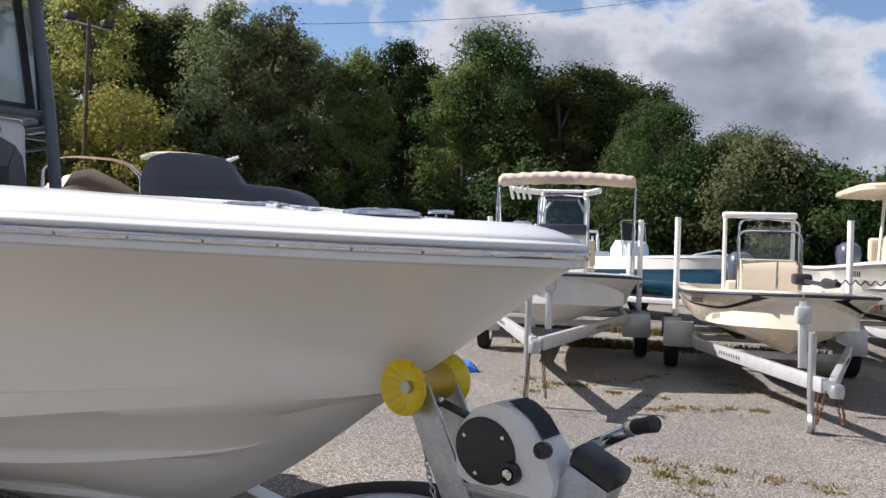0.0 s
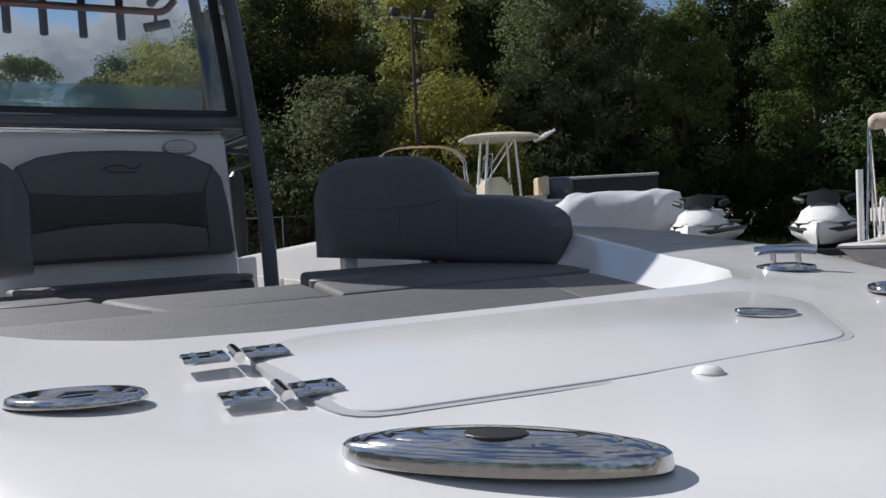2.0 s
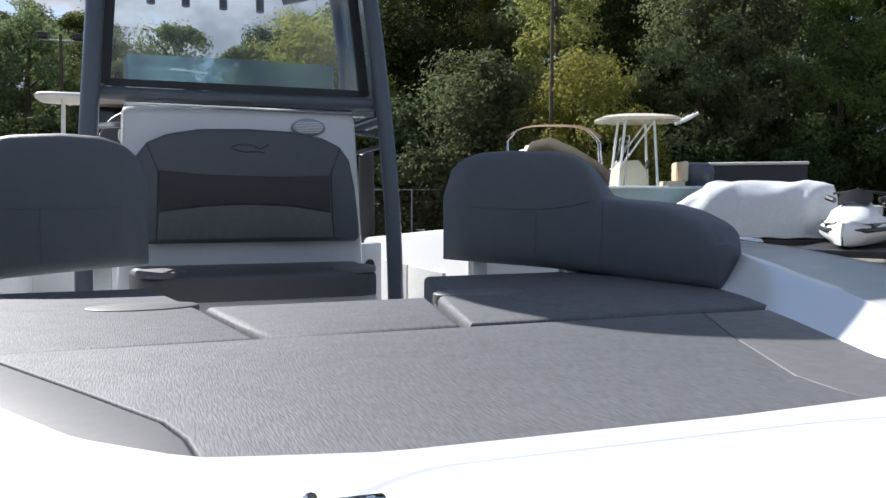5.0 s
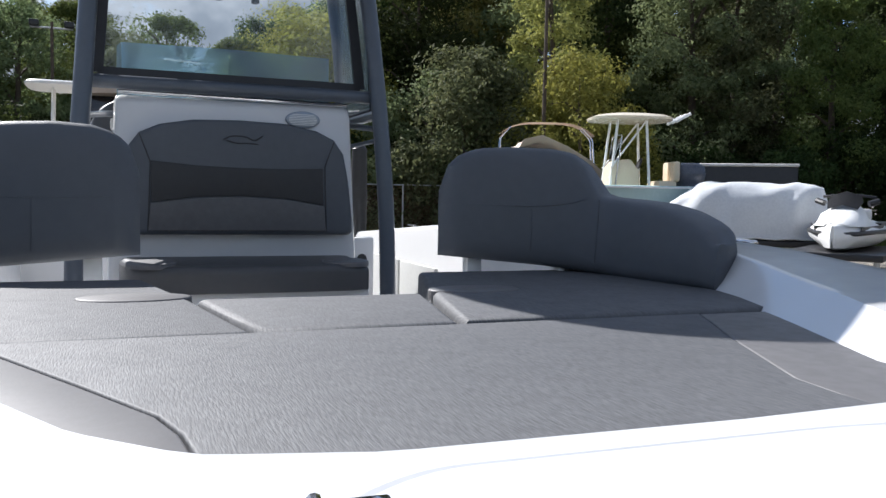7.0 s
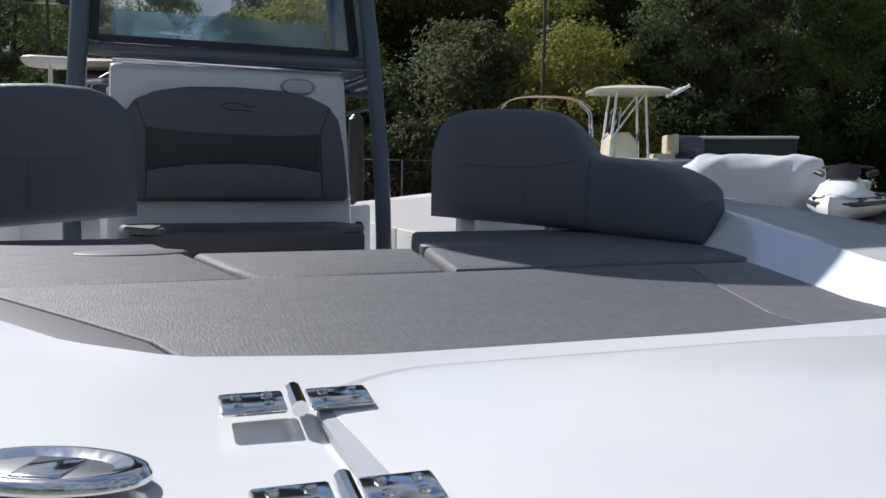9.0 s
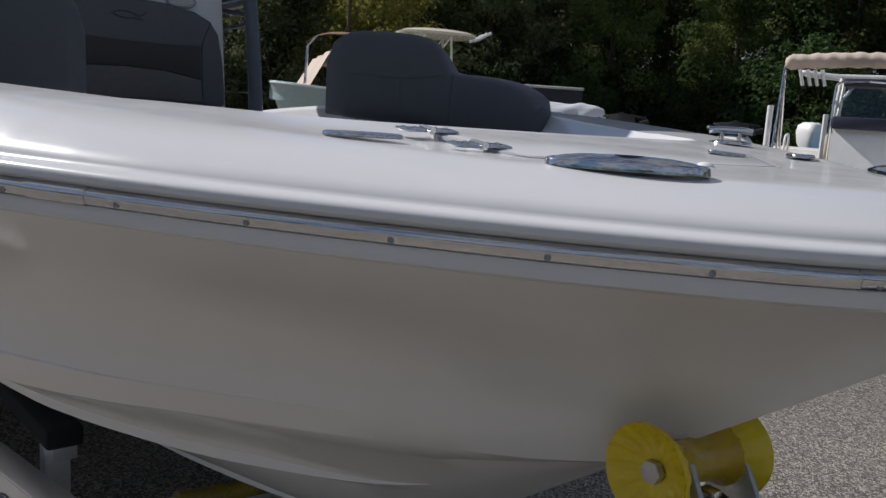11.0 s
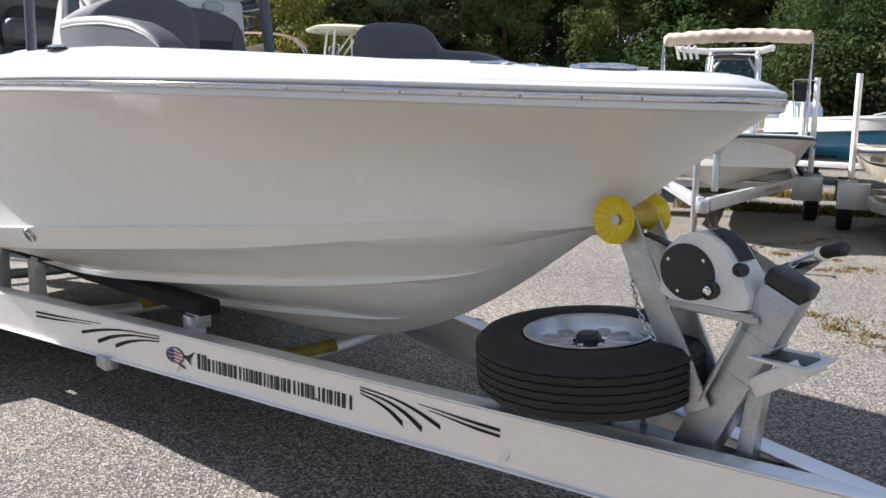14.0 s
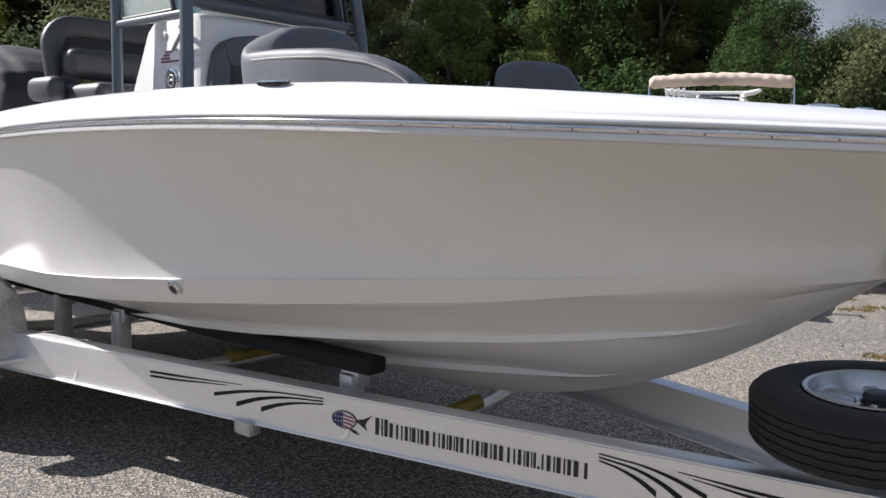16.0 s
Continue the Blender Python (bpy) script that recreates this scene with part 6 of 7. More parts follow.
def pipe(name, parent, pts, r, mat, n=8, rad=0.08):
    bm = bmesh.new()
    tube(bm, bent(pts, rad) if len(pts) > 2 else pts, r, n)
    return part(name, bm, mat, parent)


def helm(parent, x, w, z0, z1, mat, screen=True):
    """Console block with screen and rail."""
    bm = bmesh.new()
    sec = [(x + 0.30, z0), (x + 0.26, z1 - 0.15), (x + 0.15, z1), (x - 0.10, z1 + 0.02), (x - 0.26, z1 - 0.18), (x - 0.30, z0)]
    rows = [[(a, y, b) for a, b in sec] for y in (-w / 2, -w / 2 + 0.01, w / 2 - 0.01, w / 2)]
    v = grid(bm, rows, closed=True)
    bm.faces.new(v[0])
    bm.faces.new(v[-1])
    bmesh.ops.bevel(bm, geom=bm.edges[:], offset=0.012, segments=2, affect="EDGES")
    part("console", bm, mat, parent)
    if screen:
        bm = bmesh.new()
        slab(bm, [(-w / 2, z1), (w / 2, z1), (w / 2 - 0.06, z1 + 0.42), (-w / 2 + 0.06, z1 + 0.42)], 0, 0.006, 0, m=Matrix(((0, -0.25, 1, x + 0.16 + 0.25 * z1), (1, 0, 0, 0), (0, 1, 0, 0), (0, 0, 0, 1))))
        g = part("windscreen", bm, GLASS, parent, smooth=0)
        g.visible_shadow = False
        for s in (-1, 1):
            pipe("screen_rail", parent, [(x + 0.20, s * (w / 2 + 0.03), z0 + 0.2), (x + 0.08, s * (w / 2 + 0.03), z1 + 0.48), (x + 0.08, 0, z1 + 0.50)], 0.014, STEEL)
    bm = bmesh.new()
    lathe(bm, [(0.17, -0.012), (0.182, 0.0), (0.17, 0.012), (0.158, 0.0)], 20, Matrix.Translation((x - 0.34, 0, z1 - 0.10)) @ pose(0, 0, 0, 0, 65, 0))
    part("steering_wheel", bm, BLACK, parent)


def road_trailer(m, L, beam, tongue, zb, label, posts=0.0, jack_wheel=False, name_bar=True):
    """Single-axle A-frame trailer: bow stop at x = 0, coupler forward at tongue."""
    t = thing("boat_trailer", m, label, "trailer", "trailers on the lot")
    y = beam * 0.42
    for s in (-1, 1):
        bm = bmesh.new()
        prism(bm, (tongue - 0.15, s * 0.03, zb), (-L * 0.38, s * y, zb), 0.06, 0.12)
        prism(bm, (-L * 0.38, s * y, zb), (-L * 0.98, s * y, zb), 0.06, 0.12)
        part("frame_beam", bm, GALVLIGHT, t)
        bm = bmesh.new()
        prism(bm, (-L * 0.25, s * y * 0.5, zb + 0.16), (-L * 0.95, s * y * 0.6, zb + 0.14), 0.09, 0.05)
        part("bunk", bm, CARPET, t)
        w = tyre(m @ Matrix.Translation((-L * 0.62, s * (beam * 0.5 + 0.10), 0.31)) @ pose(0, 0, 0, 90 * s, 0, 0), 0.31, 0.18, 0.18, "", "road_wheel", spokes=5)
        w.parent = t
        w.matrix_parent_inverse = m.inverted()
        bm = bmesh.new()
        arc = bent([(-L * 0.62 + 0.42, 0, 0.36), (-L * 0.62 + 0.36, 0, 0.66), (-L * 0.62 - 0.36, 0, 0.66), (-L * 0.62 - 0.42, 0, 0.36)], 0.2, 6)
        grid(bm, [[(p.x, s * (beam * 0.5 - 0.01), p.z), (p.x, s * (beam * 0.5 + 0.20), p.z), (p.x, s * (beam * 0.5 + 0.215), p.z - 0.035)] for p in arc])
        bmesh.ops.solidify(bm, geom=bm.faces[:], thickness=0.005)
        part("fender", bm, GALVLIGHT, t)
        bm = bmesh.new()
        box(bm, (-L * 0.62 + 0.30, min(s * y, s * (beam * 0.5 + 0.21)), 0.30), (-L * 0.62 + 0.42, max(s * y, s * (beam * 0.5 + 0.21)), 0.62), 0.01)
        part("fender_plate", bm, GALVLIGHT, t)
        if posts:
            pipe("guide_post", t, [(-L * 0.60, s * (beam * 0.5 + 0.06), zb), (-L * 0.60, s * (beam * 0.5 + 0.06), posts)], 0.038, WHITE, 12)
    for x in (-L * 0.25, -L * 0.62, -L * 0.9):
        yy = y * min(1.0, (tongue - x) / (tongue + L * 0.38))
        bm = bmesh.new()
        prism(bm, (x, -yy, zb - 0.02), (x, yy, zb - 0.02), 0.06, 0.08)
        part("cross_member", bm, GALVLIGHT, t)
    bm = bmesh.new()
    prism(bm, (tongue - 0.2, 0, zb), (tongue + 0.12, 0, zb), 0.08, 0.09)
    lathe(bm, [(0.05, -0.05), (0.06, 0.0), (0.05, 0.05), (0.02, 0.06)], 14, pose(tongue + 0.14, 0, zb))
    part("coupler", bm, GALV, t)
    bm = bmesh.new()
    prism(bm, (0.06, 0, zb), (-0.02, 0, zb + 0.62), 0.07, 0.07, up=(1, 0, 0))
    box(bm, (-0.10, -0.07, zb + 0.42), (0.10, 0.07, zb + 0.58), 0.03)
    part("winch_stand", bm, GALVLIGHT, t)
    jx, jy = tongue - 0.30, -0.10
    bm = bmesh.new()
    tube(bm, [(jx, jy, 0.30), (jx, jy, zb + 0.42)], 0.032, 12)
    tube(bm, [(jx, jy, 0.02), (jx, jy, 0.34)], 0.025, 12)
    if jack_wheel:
        lathe(bm, [(0.07, -0.03), (0.085, 0), (0.07, 0.03)], 18, pose(jx, jy, 0.085, 90, 0, 0))
    else:
        box(bm, (jx - 0.07, jy - 0.07, 0.0), (jx + 0.07, jy + 0.07, 0.02), 0.004)
    tube(bm, [(jx, jy, zb + 0.40), (jx + 0.14, jy, zb + 0.42)], 0.010, 8)
    part("tongue_jack", bm, GALV, t)
    for s in (-1, 1):
        bm = bmesh.new()
        pts = bent([(tongue, s * 0.05, zb - 0.04), (tongue + 0.02, s * 0.09, 0.22), (tongue - 0.10, s * 0.10, 0.10), (tongue - 0.20, s * 0.06, zb - 0.05)], 0.1, 4)
        for i in range(22):
            p = along([tuple(v) for v in pts], i / 21)
            r = [(0.020 * math.cos(a), 0.010 * math.sin(a), 0) for a in (math.tau * j / 8 for j in range(9))]
            u = bmesh.new()
            tube(u, r, 0.004, 5, caps=False)
            join(bm, u, Matrix.Translation(p) @ pose(0, 0, 0, 90 * (i % 2), 80, 20))
        tagged(part("safety_chain", bm, RUST, t, "rusty safety chain"), kind="stuff")
    if name_bar:
        for s in (-1, 1):
            bm = bmesh.new()
            a, b = Vector((tongue - 0.15, s * 0.03, zb)), Vector((-L * 0.38, s * y, zb))
            n = Vector((-(b - a).y, (b - a).x, 0)).normalized() * -s
            if n.y * s < 0:
                n = -n
            for k in range(9):
                p = a + (b - a) * (0.56 + 0.022 * k)
                prism(bm, p + n * 0.032 - Vector((0, 0, 0.018)), p + n * 0.032 + Vector((0, 0, 0.018)), 0.022, 0.003, up=n)
            tagged(part("lettering_bars", bm, DECAL, t), kind="stuff")
    return t


GALVLIGHT = material("pale_galvanised", (0.62, 0.62, 0.62), 0.45, 0.6, second=(0.48, 0.48, 0.48), scale=9, amount=0.8)
RUST = material("rusty_iron", (0.14, 0.07, 0.04), 0.8, 0.4, second=(0.08, 0.05, 0.035), scale=30)
NAVY = material("navy_cloth", (0.02, 0.025, 0.05), 0.6)
COWL = material("grey_cowling", (0.06, 0.07, 0.10), 0.25, second=(0.08, 0.09, 0.12), coat=0.4)


def bars(parent, x, y, z, along_dir, n, mat, h=0.05, w=0.028):
    """Registration lettering as plain bars."""
    d = Vector(along_dir).normalized()
    bm = bmesh.new()
    for k in range(n):
        p = Vector((x, y, z)) + d * (k * w * 1.35)
        prism(bm, p, p + d * w * 0.8, 0.004, h, bevel=0.0)
    tagged(part("lettering_bars", bm, mat, parent), kind="stuff")


def build_skiff():
    m = pose(-3.78, 6.34, 0, 0, 0, -62.7)
    b = thing("skiff", m, "white skiff with folded tan bimini on a trailer", "boat")
    hw, rz = hull_mesh(b, 5.2, 2.05, 1.12, 0.56, GELOLD, bow=0.28, p=0.55, deck=NAVY, sheer_up=0.10)
    helm(b, -2.75, 0.64, 0.85, 1.76, WHITE)
    bm = bmesh.new()
    box(bm, (-2.56, -0.33, 1.70), (-2.42, 0.33, 1.84), 0.02)
    part("screen_cover", bm, NAVY, b)
    # tan bimini rolled on its hoop
    bm = bmesh.new()
    rng = random.Random(5)
    rows = []
    for i in range(61):
        y = -1.0 + 2.0 * i / 60
        sag = 0.05 * math.cos(math.pi * y / 2)
        r = 0.115 + 0.005 * math.sin(i * 1.3) + 0.009 * noise.noise(Vector((i * 0.23, 0, 0))) - (0.045 if i in (0, 60) else 0.015 if i in (1, 59) else 0)
        rows.append([(-3.25 + r * 1.25 * math.cos(t), y, 2.50 + sag + r * math.sin(t) * (0.85 if math.sin(t) > 0 else 0.75) + 0.006 * math.sin(3 * t + i * 0.9)) for t in (math.tau * j / 16 for j in range(16))])
    v = grid(bm, rows, closed=True)
    bm.faces.new(v[0])
    bm.faces.new(v[-1])
    part("bimini_canvas", bm, CREAM, b, "rolled tan canvas with folds", smooth=60)
    for s in (-1, 1):
        for x in (-2.75, -3.35, -3.75):
            pipe("bimini_leg", b, [(x, s * 0.99, 1.14), (-3.25 + (x + 3.25) * 0.1, s * 1.0, 2.46)], 0.013, STEEL)
        pipe("grab_rail", b, [(-4.2, s * 0.95, 1.13), (-4.15, s * 0.95, 1.62), (-3.85, s * 0.96, 1.60), (-3.70, s * 0.96, 1.13)], 0.016, WHITE)
        pipe("windscreen_post", b, [(-2.68, s * 0.30, 1.76), (-2.95, s * 0.28, 2.30)], 0.014, WHITE)
    # white top frame with rod holders
    for s in (-1, 1):
        out = 0.74 if s < 0 else 0.50
        pipe("top_frame", b, [(-2.60, s * 0.30, 2.30), (-2.55, s * out, 2.34), (-3.35, s * out, 2.36), (-3.40, s * 0.30, 2.32)], 0.024, WHITE)
        pipe("top_frame", b, [(-2.68, s * 0.34, 1.75), (-2.75, s * 0.30, 2.31), (-3.35, s * 0.30, 2.32), (-3.5, s * 0.36, 1.2)], 0.022, WHITE)
        pipe("top_brace", b, [(-2.70, s * 0.33, 1.95), (-3.2, s * 0.14, 2.30)], 0.018, WHITE)
    pipe("top_crossbar", b, [(-2.62, -0.32, 2.31), (-2.62, 0.32, 2.31)], 0.022, WHITE)
    bm = bmesh.new()
    box(bm, (-3.05, -0.28, 2.20), (-2.70, 0.20, 2.30), 0.03)
    part("radio_box", bm, NAVY, b)
    for y in (-0.70, -0.62, -0.54, -0.46):
        bm = bmesh.new()
        lathe(bm, [(0.020, 0), (0.020, 0.17), (0.026, 0.19)], 10, pose(-2.52, y, 2.18, 14, 10, 0))
        part("rod_holder", bm, WHITE, b)
    bm = bmesh.new()
    box(bm, (-3.55, -0.45, 0.9), (-3.15, 0.45, 1.25), 0.04)
    box(bm, (-3.6, -0.45, 1.25), (-3.5, 0.45, 1.65), 0.03)
    part("helm_bench", bm, BEIGE, b)
    outboard(b, -5.30, 1.10, COWL, 1.15)
    for s in (-1, 1):
        bars(b, -0.85, s * (hw(0.85) * 0.985 + 0.012), rz(0.85) - 0.10, (-1, s * 0.12, -0.01), 8, DECAL)
    bm = bmesh.new()
    prism(bm, (-1.20, hw(1.2) * 0.985 + 0.013, rz(1.2) - 0.105), (-1.30, hw(1.3) * 0.985 + 0.013, rz(1.3) - 0.105), 0.004, 0.06, bevel=0)
    part("decal_sticker", bm, material("orange_sticker", (0.7, 0.12, 0.03), 0.5), b)
    road_trailer(m, 5.0, 2.05, 1.75, 0.60, "galvanised skiff trailer with tall white guide posts", posts=1.95)


def build_cream_boat():
    m = pose(-1.25, 6.72, 0, 0, 0, -65.2)
    b = thing("flats_boat", m, "cream fibreglass flats boat with black stripe on a trailer", "boat")
    hw, rz = hull_mesh(b, 5.0, 1.95, 1.04, 0.46, CREAMGEL, bow=0.45, p=0.6, deck=NAVY, stripe=DECAL, sheer_up=0.08)
    bm = bmesh.new()
    qs = [0.04, 0.1, 0.2, 0.35, 0.55, 0.8, 1.1, 1.35]
    grid(bm, [[(-q, y * (hw(q) - 0.02), rz(q) + 0.014 + 0.01 * (1 - y * y)) for y in (-1, -0.5, 0, 0.5, 1)] for q in qs])
    bmesh.ops.solidify(bm, geom=bm.faces[:], thickness=0.01)
    part("fore_deck", bm, GELOLD, b)
    helm(b, -2.35, 0.62, 0.72, 1.42, BEIGE)
    pipe("console_rail", b, [(-2.15, -0.36, 0.9), (-2.2, -0.36, 1.78), (-2.2, 0.36, 1.78), (-2.15, 0.36, 0.9)], 0.016, STEEL, rad=0.14)
    for s in (-1, 1):
        pipe("leaning_post_leg", b, [(-3.15, s * 0.42, 0.75), (-3.15, s * 0.42, 2.0)], 0.026, WHITE)
    bm = bmesh.new()
    box(bm, (-3.22, -0.46, 1.97), (-3.06, 0.46, 2.05), 0.03, seg=3)
    part("leaning_bar", bm, WHITE, b, "white padded cross bar")
    bm = bmesh.new()
    box(bm, (-3.3, -0.4, 0.75), (-2.9, 0.4, 1.15), 0.04)
    part("helm_bench", bm, BEIGE, b)
    # trolling motor on the bow
    bm = bmesh.new()
    tube(bm, [(-0.25, 0.30, 1.19), (-1.25, 0.18, 1.22)], 0.022, 10)
    tube(bm, [(-0.10, 0.32, 1.21), (-0.42, 0.28, 1.21)], 0.055, 12, ends=(0.03, 0.055))
    box(bm, (-1.3, 0.10, 1.17), (-1.05, 0.28, 1.29), 0.03)
    part("trolling_motor", bm, BLACK, b)
    bm = bmesh.new()
    tube(bm, [(-0.9 + 0.02 * math.cos(k * 1.2), 0.35 + 0.018 * k, 1.22 + 0.025 * math.sin(k * 1.2)) for k in range(34)], 0.008, 6)
    part("coiled_cable", bm, BLACK, b)
    pipe("bow_staff", b, [(-0.9, -0.1, 1.12), (-0.9, -0.1, 1.42)], 0.012, STEEL)
    outboard(b, -5.1, 1.0, COWL)
    for s in (-1, 1):
        bars(b, -0.75, s * (hw(0.75) * 0.98 + 0.012), rz(0.75) - 0.11, (-1, s * 0.35, -0.02), 8, DECAL)
    bm = bmesh.new()
    prism(bm, (-0.42, hw(0.42) * 0.98 + 0.02, rz(0.4) - 0.12), (-0.52, hw(0.52) * 0.98 + 0.02, rz(0.4) - 0.12), 0.004, 0.05, bevel=0)
    part("decal_sticker", bm, material("red_sticker", (0.5, 0.05, 0.05), 0.5), b)
    road_trailer(m, 4.7, 1.95, 1.30, 0.42, "galvanised boat trailer with white guide posts and wheel jack", posts=1.95, jack_wheel=True)


def build_teal_boat():
    m = pose(-5.0, 15.9, 0, 0, 0, -18)
    b = thing("bay_boat", m, "teal and white bay boat parked behind the skiff", "boat")
    hw, rz = hull_mesh(b, 6.6, 2.3, 1.38, 0.55, TEAL, bow=0.7, p=0.7, deck=WHITE, sheer_up=0.12)
    bm = bmesh.new()
    for s in (-1, 1):
        qs = [6.6 * (i / 20) ** 1.7 for i in range(21)]
        grid(bm, [[(-q, s * hw(q) * 1.012, rz(q) - 0.27), (-q, s * hw(q) * 1.014, rz(q) + 0.02), (-q, s * max(0, hw(q) - 0.2), rz(q) + 0.03)] for q in qs])
    part("white_gunwale", bm, GELOLD, b)
    helm(b, -3.0, 0.75, 1.0, 1.80, WHITE)
    bm = bmesh.new()
    box(bm, (-4.5, -0.5, 1.0), (-4.1, 0.5, 1.55), 0.05)
    part("helm_seat", bm, WHITE, b)
    for k in range(7):
        bm = bmesh.new()
        lathe(bm, [(0.03, 0), (0.03, 0.36), (0.036, 0.38)], 10, pose(-4.55, -0.48 + 0.16 * k, 1.55, 0, -8, 0))
        part("rod_holder", bm, WHITE, b)
    for y in (-0.5, 0.5):
        pipe("seat_frame", b, [(-4.55, y, 1.5), (-4.60, y, 2.05)], 0.03, WHITE)
    pipe("seat_frame", b, [(-4.60, -0.5, 2.05), (-4.60, 0.5, 2.05)], 0.03, WHITE)
    pipe("bow_rail", b, [(-0.6, -0.6, 1.5), (-0.4, 0, 1.62), (-0.6, 0.6, 1.5)], 0.02, WHITE)
    outboard(b, -6.75, 1.35, WHITE, 1.2)
    road_trailer(m, 6.2, 2.3, 1.0, 0.48, "galvanised trailer under a teal bay boat", name_bar=False)


def build_ttop_boat(m, L, beam, zr, hullmat, topz, topx, toplen, topw, label, topmat, flat=False):
    b = thing("t_top_boat", m, label, "boat")
    hw, rz = hull_mesh(b, L, beam, zr, zr - 0.85, hullmat, bow=0.6, p=0.65, deck=WHITE, sheer_up=0.15)
    bm = bmesh.new()
    n = 28
    e = 0.4 if flat else 0.7
    shape = ((0.0, 0.05), (0.6, 0.05), (0.94, 0.035), (1.0, 0.0), (0.99, -0.06), (0.92, -0.07), (0.0, -0.06)) if flat else ((0.0, 0.10), (0.5, 0.09), (0.85, 0.05), (1.0, 0.0), (0.98, -0.04), (0.8, -0.05), (0.0, -0.04))
    rows = [[(topx + toplen / 2 * r * math.copysign(abs(math.cos(t)) ** e, math.cos(t)), topw / 2 * r * math.copysign(abs(math.sin(t)) ** e, math.sin(t)), topz + h) for t in (math.tau * j / n for j in range(n))] for r, h in shape]
    grid(bm, rows, closed=True)
    bmesh.ops.remove_doubles(bm, verts=bm.verts, dist=0.001)
    part("hard_top", bm, topmat, b, smooth=18 if flat else 50)
    for s in (-1, 1):
        for x0, x1 in ((0.45, 0.30), (-0.35, -0.25)):
            pipe("top_leg", b, [(topx + x0, s * 0.42, zr - 0.3), (topx + x1, s * 0.36, topz - 0.03)], 0.026, WHITE)
        pipe("top_brace", b, [(topx + 0.42, s * 0.41, zr + 0.35), (topx - 0.25, s * 0.37, topz - 0.05)], 0.018, WHITE)
    for k in range(3):
        bm = bmesh.new()
        lathe(bm, [(0.03, 0), (0.03, 0.30), (0.036, 0.32)], 10, pose(topx - toplen / 2 - 0.02, -0.3 + 0.3 * k, topz - 0.06, 0, -60, 0))
        part("rod_holder", bm, WHITE, b)
    helm(b, topx + 0.15, 0.85, zr - 0.35, zr + 0.50, BEIGE)
    bm = bmesh.new()
    box(bm, (topx - 0.85, -0.45, zr - 0.3), (topx - 0.5, 0.45, zr + 0.12), 0.04)
    for y in (-0.23, 0.23):
        box(bm, (topx - 0.92, y - 0.20, zr + 0.10), (topx - 0.80, y + 0.20, zr + 0.50), 0.055, seg=4)
    part("helm_seat", bm, BEIGE, b)
    outboard(b, -L - 0.15, zr - 0.12, COWL, 1.1)
    for s in (-1, 1):
        bars(b, -1.2, s * (hw(1.2) + 0.012), rz(1.2) - 0.16, (-1, s * 0.2, 0), 7, DECAL, 0.08, 0.05)
    return b


GELOLD = material("old_white_gelcoat", (0.70, 0.69, 0.66), 0.3, second=(0.60, 0.58, 0.54), scale=3, amount=0.8)
CREAMGEL = material("cream_gelcoat", (0.74, 0.66, 0.52), 0.25, second=(0.68, 0.60, 0.47), scale=2, coat=0.2)
MINT = material("pale_teal_gelcoat", (0.48, 0.62, 0.62), 0.25, second=(0.44, 0.58, 0.58), scale=2)
build_skiff()
build_cream_boat()
build_teal_boat()
m4 = pose(-0.15, 10.4, 0, 0, 0, -65)
fourth = build_ttop_boat(m4, 6.4, 2.35, 1.35, GELOLD, 2.55, -2.6, 2.2, 2.0, "white boat with tan hard top on a trailer", BEIGE, True)
road_trailer(m4, 6.0, 2.35, 1.3, 0.46, "galvanised trailer under a white hard top boat", name_bar=False)
mt = pose(-13.45, 10.92, 0, 0, 0, -110) @ Matrix.Translation((3.2 + 2.4, 0, 0))
build_ttop_boat(mt, 4.3, 2.3, 1.88, MINT, 3.20, -3.28, 1.62, 1.55, "pale teal boat with cream t-top on a trailer", CREAMGEL)
road_trailer(mt, 6.0, 2.4, 1.2, 0.62, "galvanised trailer under the pale teal boat", name_bar=False)
ml = pose(-20.5, -1.8, 0, 0, 0, 0)
build_ttop_boat(ml, 6.6, 2.4, 1.9, GELOLD, 4.05, -1.6, 2.0, 1.9, "white boat with a hard top near the fence", WHITE, True)
road_trailer(ml, 6.0, 2.4, 1.2, 0.8, "galvanised trailer under the hard top boat by the fence", name_bar=False)

md = pose(-8.6, -0.02, 0)
dark_boat = build_ttop_boat(md, 6.2, 2.0, 2.20, BLACK, 2.72, -2.3, 2.4, 1.9, "black boat with a tan hard top parked astern", CREAM, True)
bm = bmesh.new()
box(bm, (-3.3, -0.82, 2.1), (-1.35, 0.82, 2.66), 0.06)
part("enclosure", bm, material("dark_enclosure", (0.012, 0.013, 0.016), 0.15, second=(0.02, 0.02, 0.024), coat=0.5), dark_boat, "dark glazed enclosure")
road_trailer(md, 6.0, 2.0, 1.0, 0.9, "galvanised trailer under the black boat", name_bar=False)


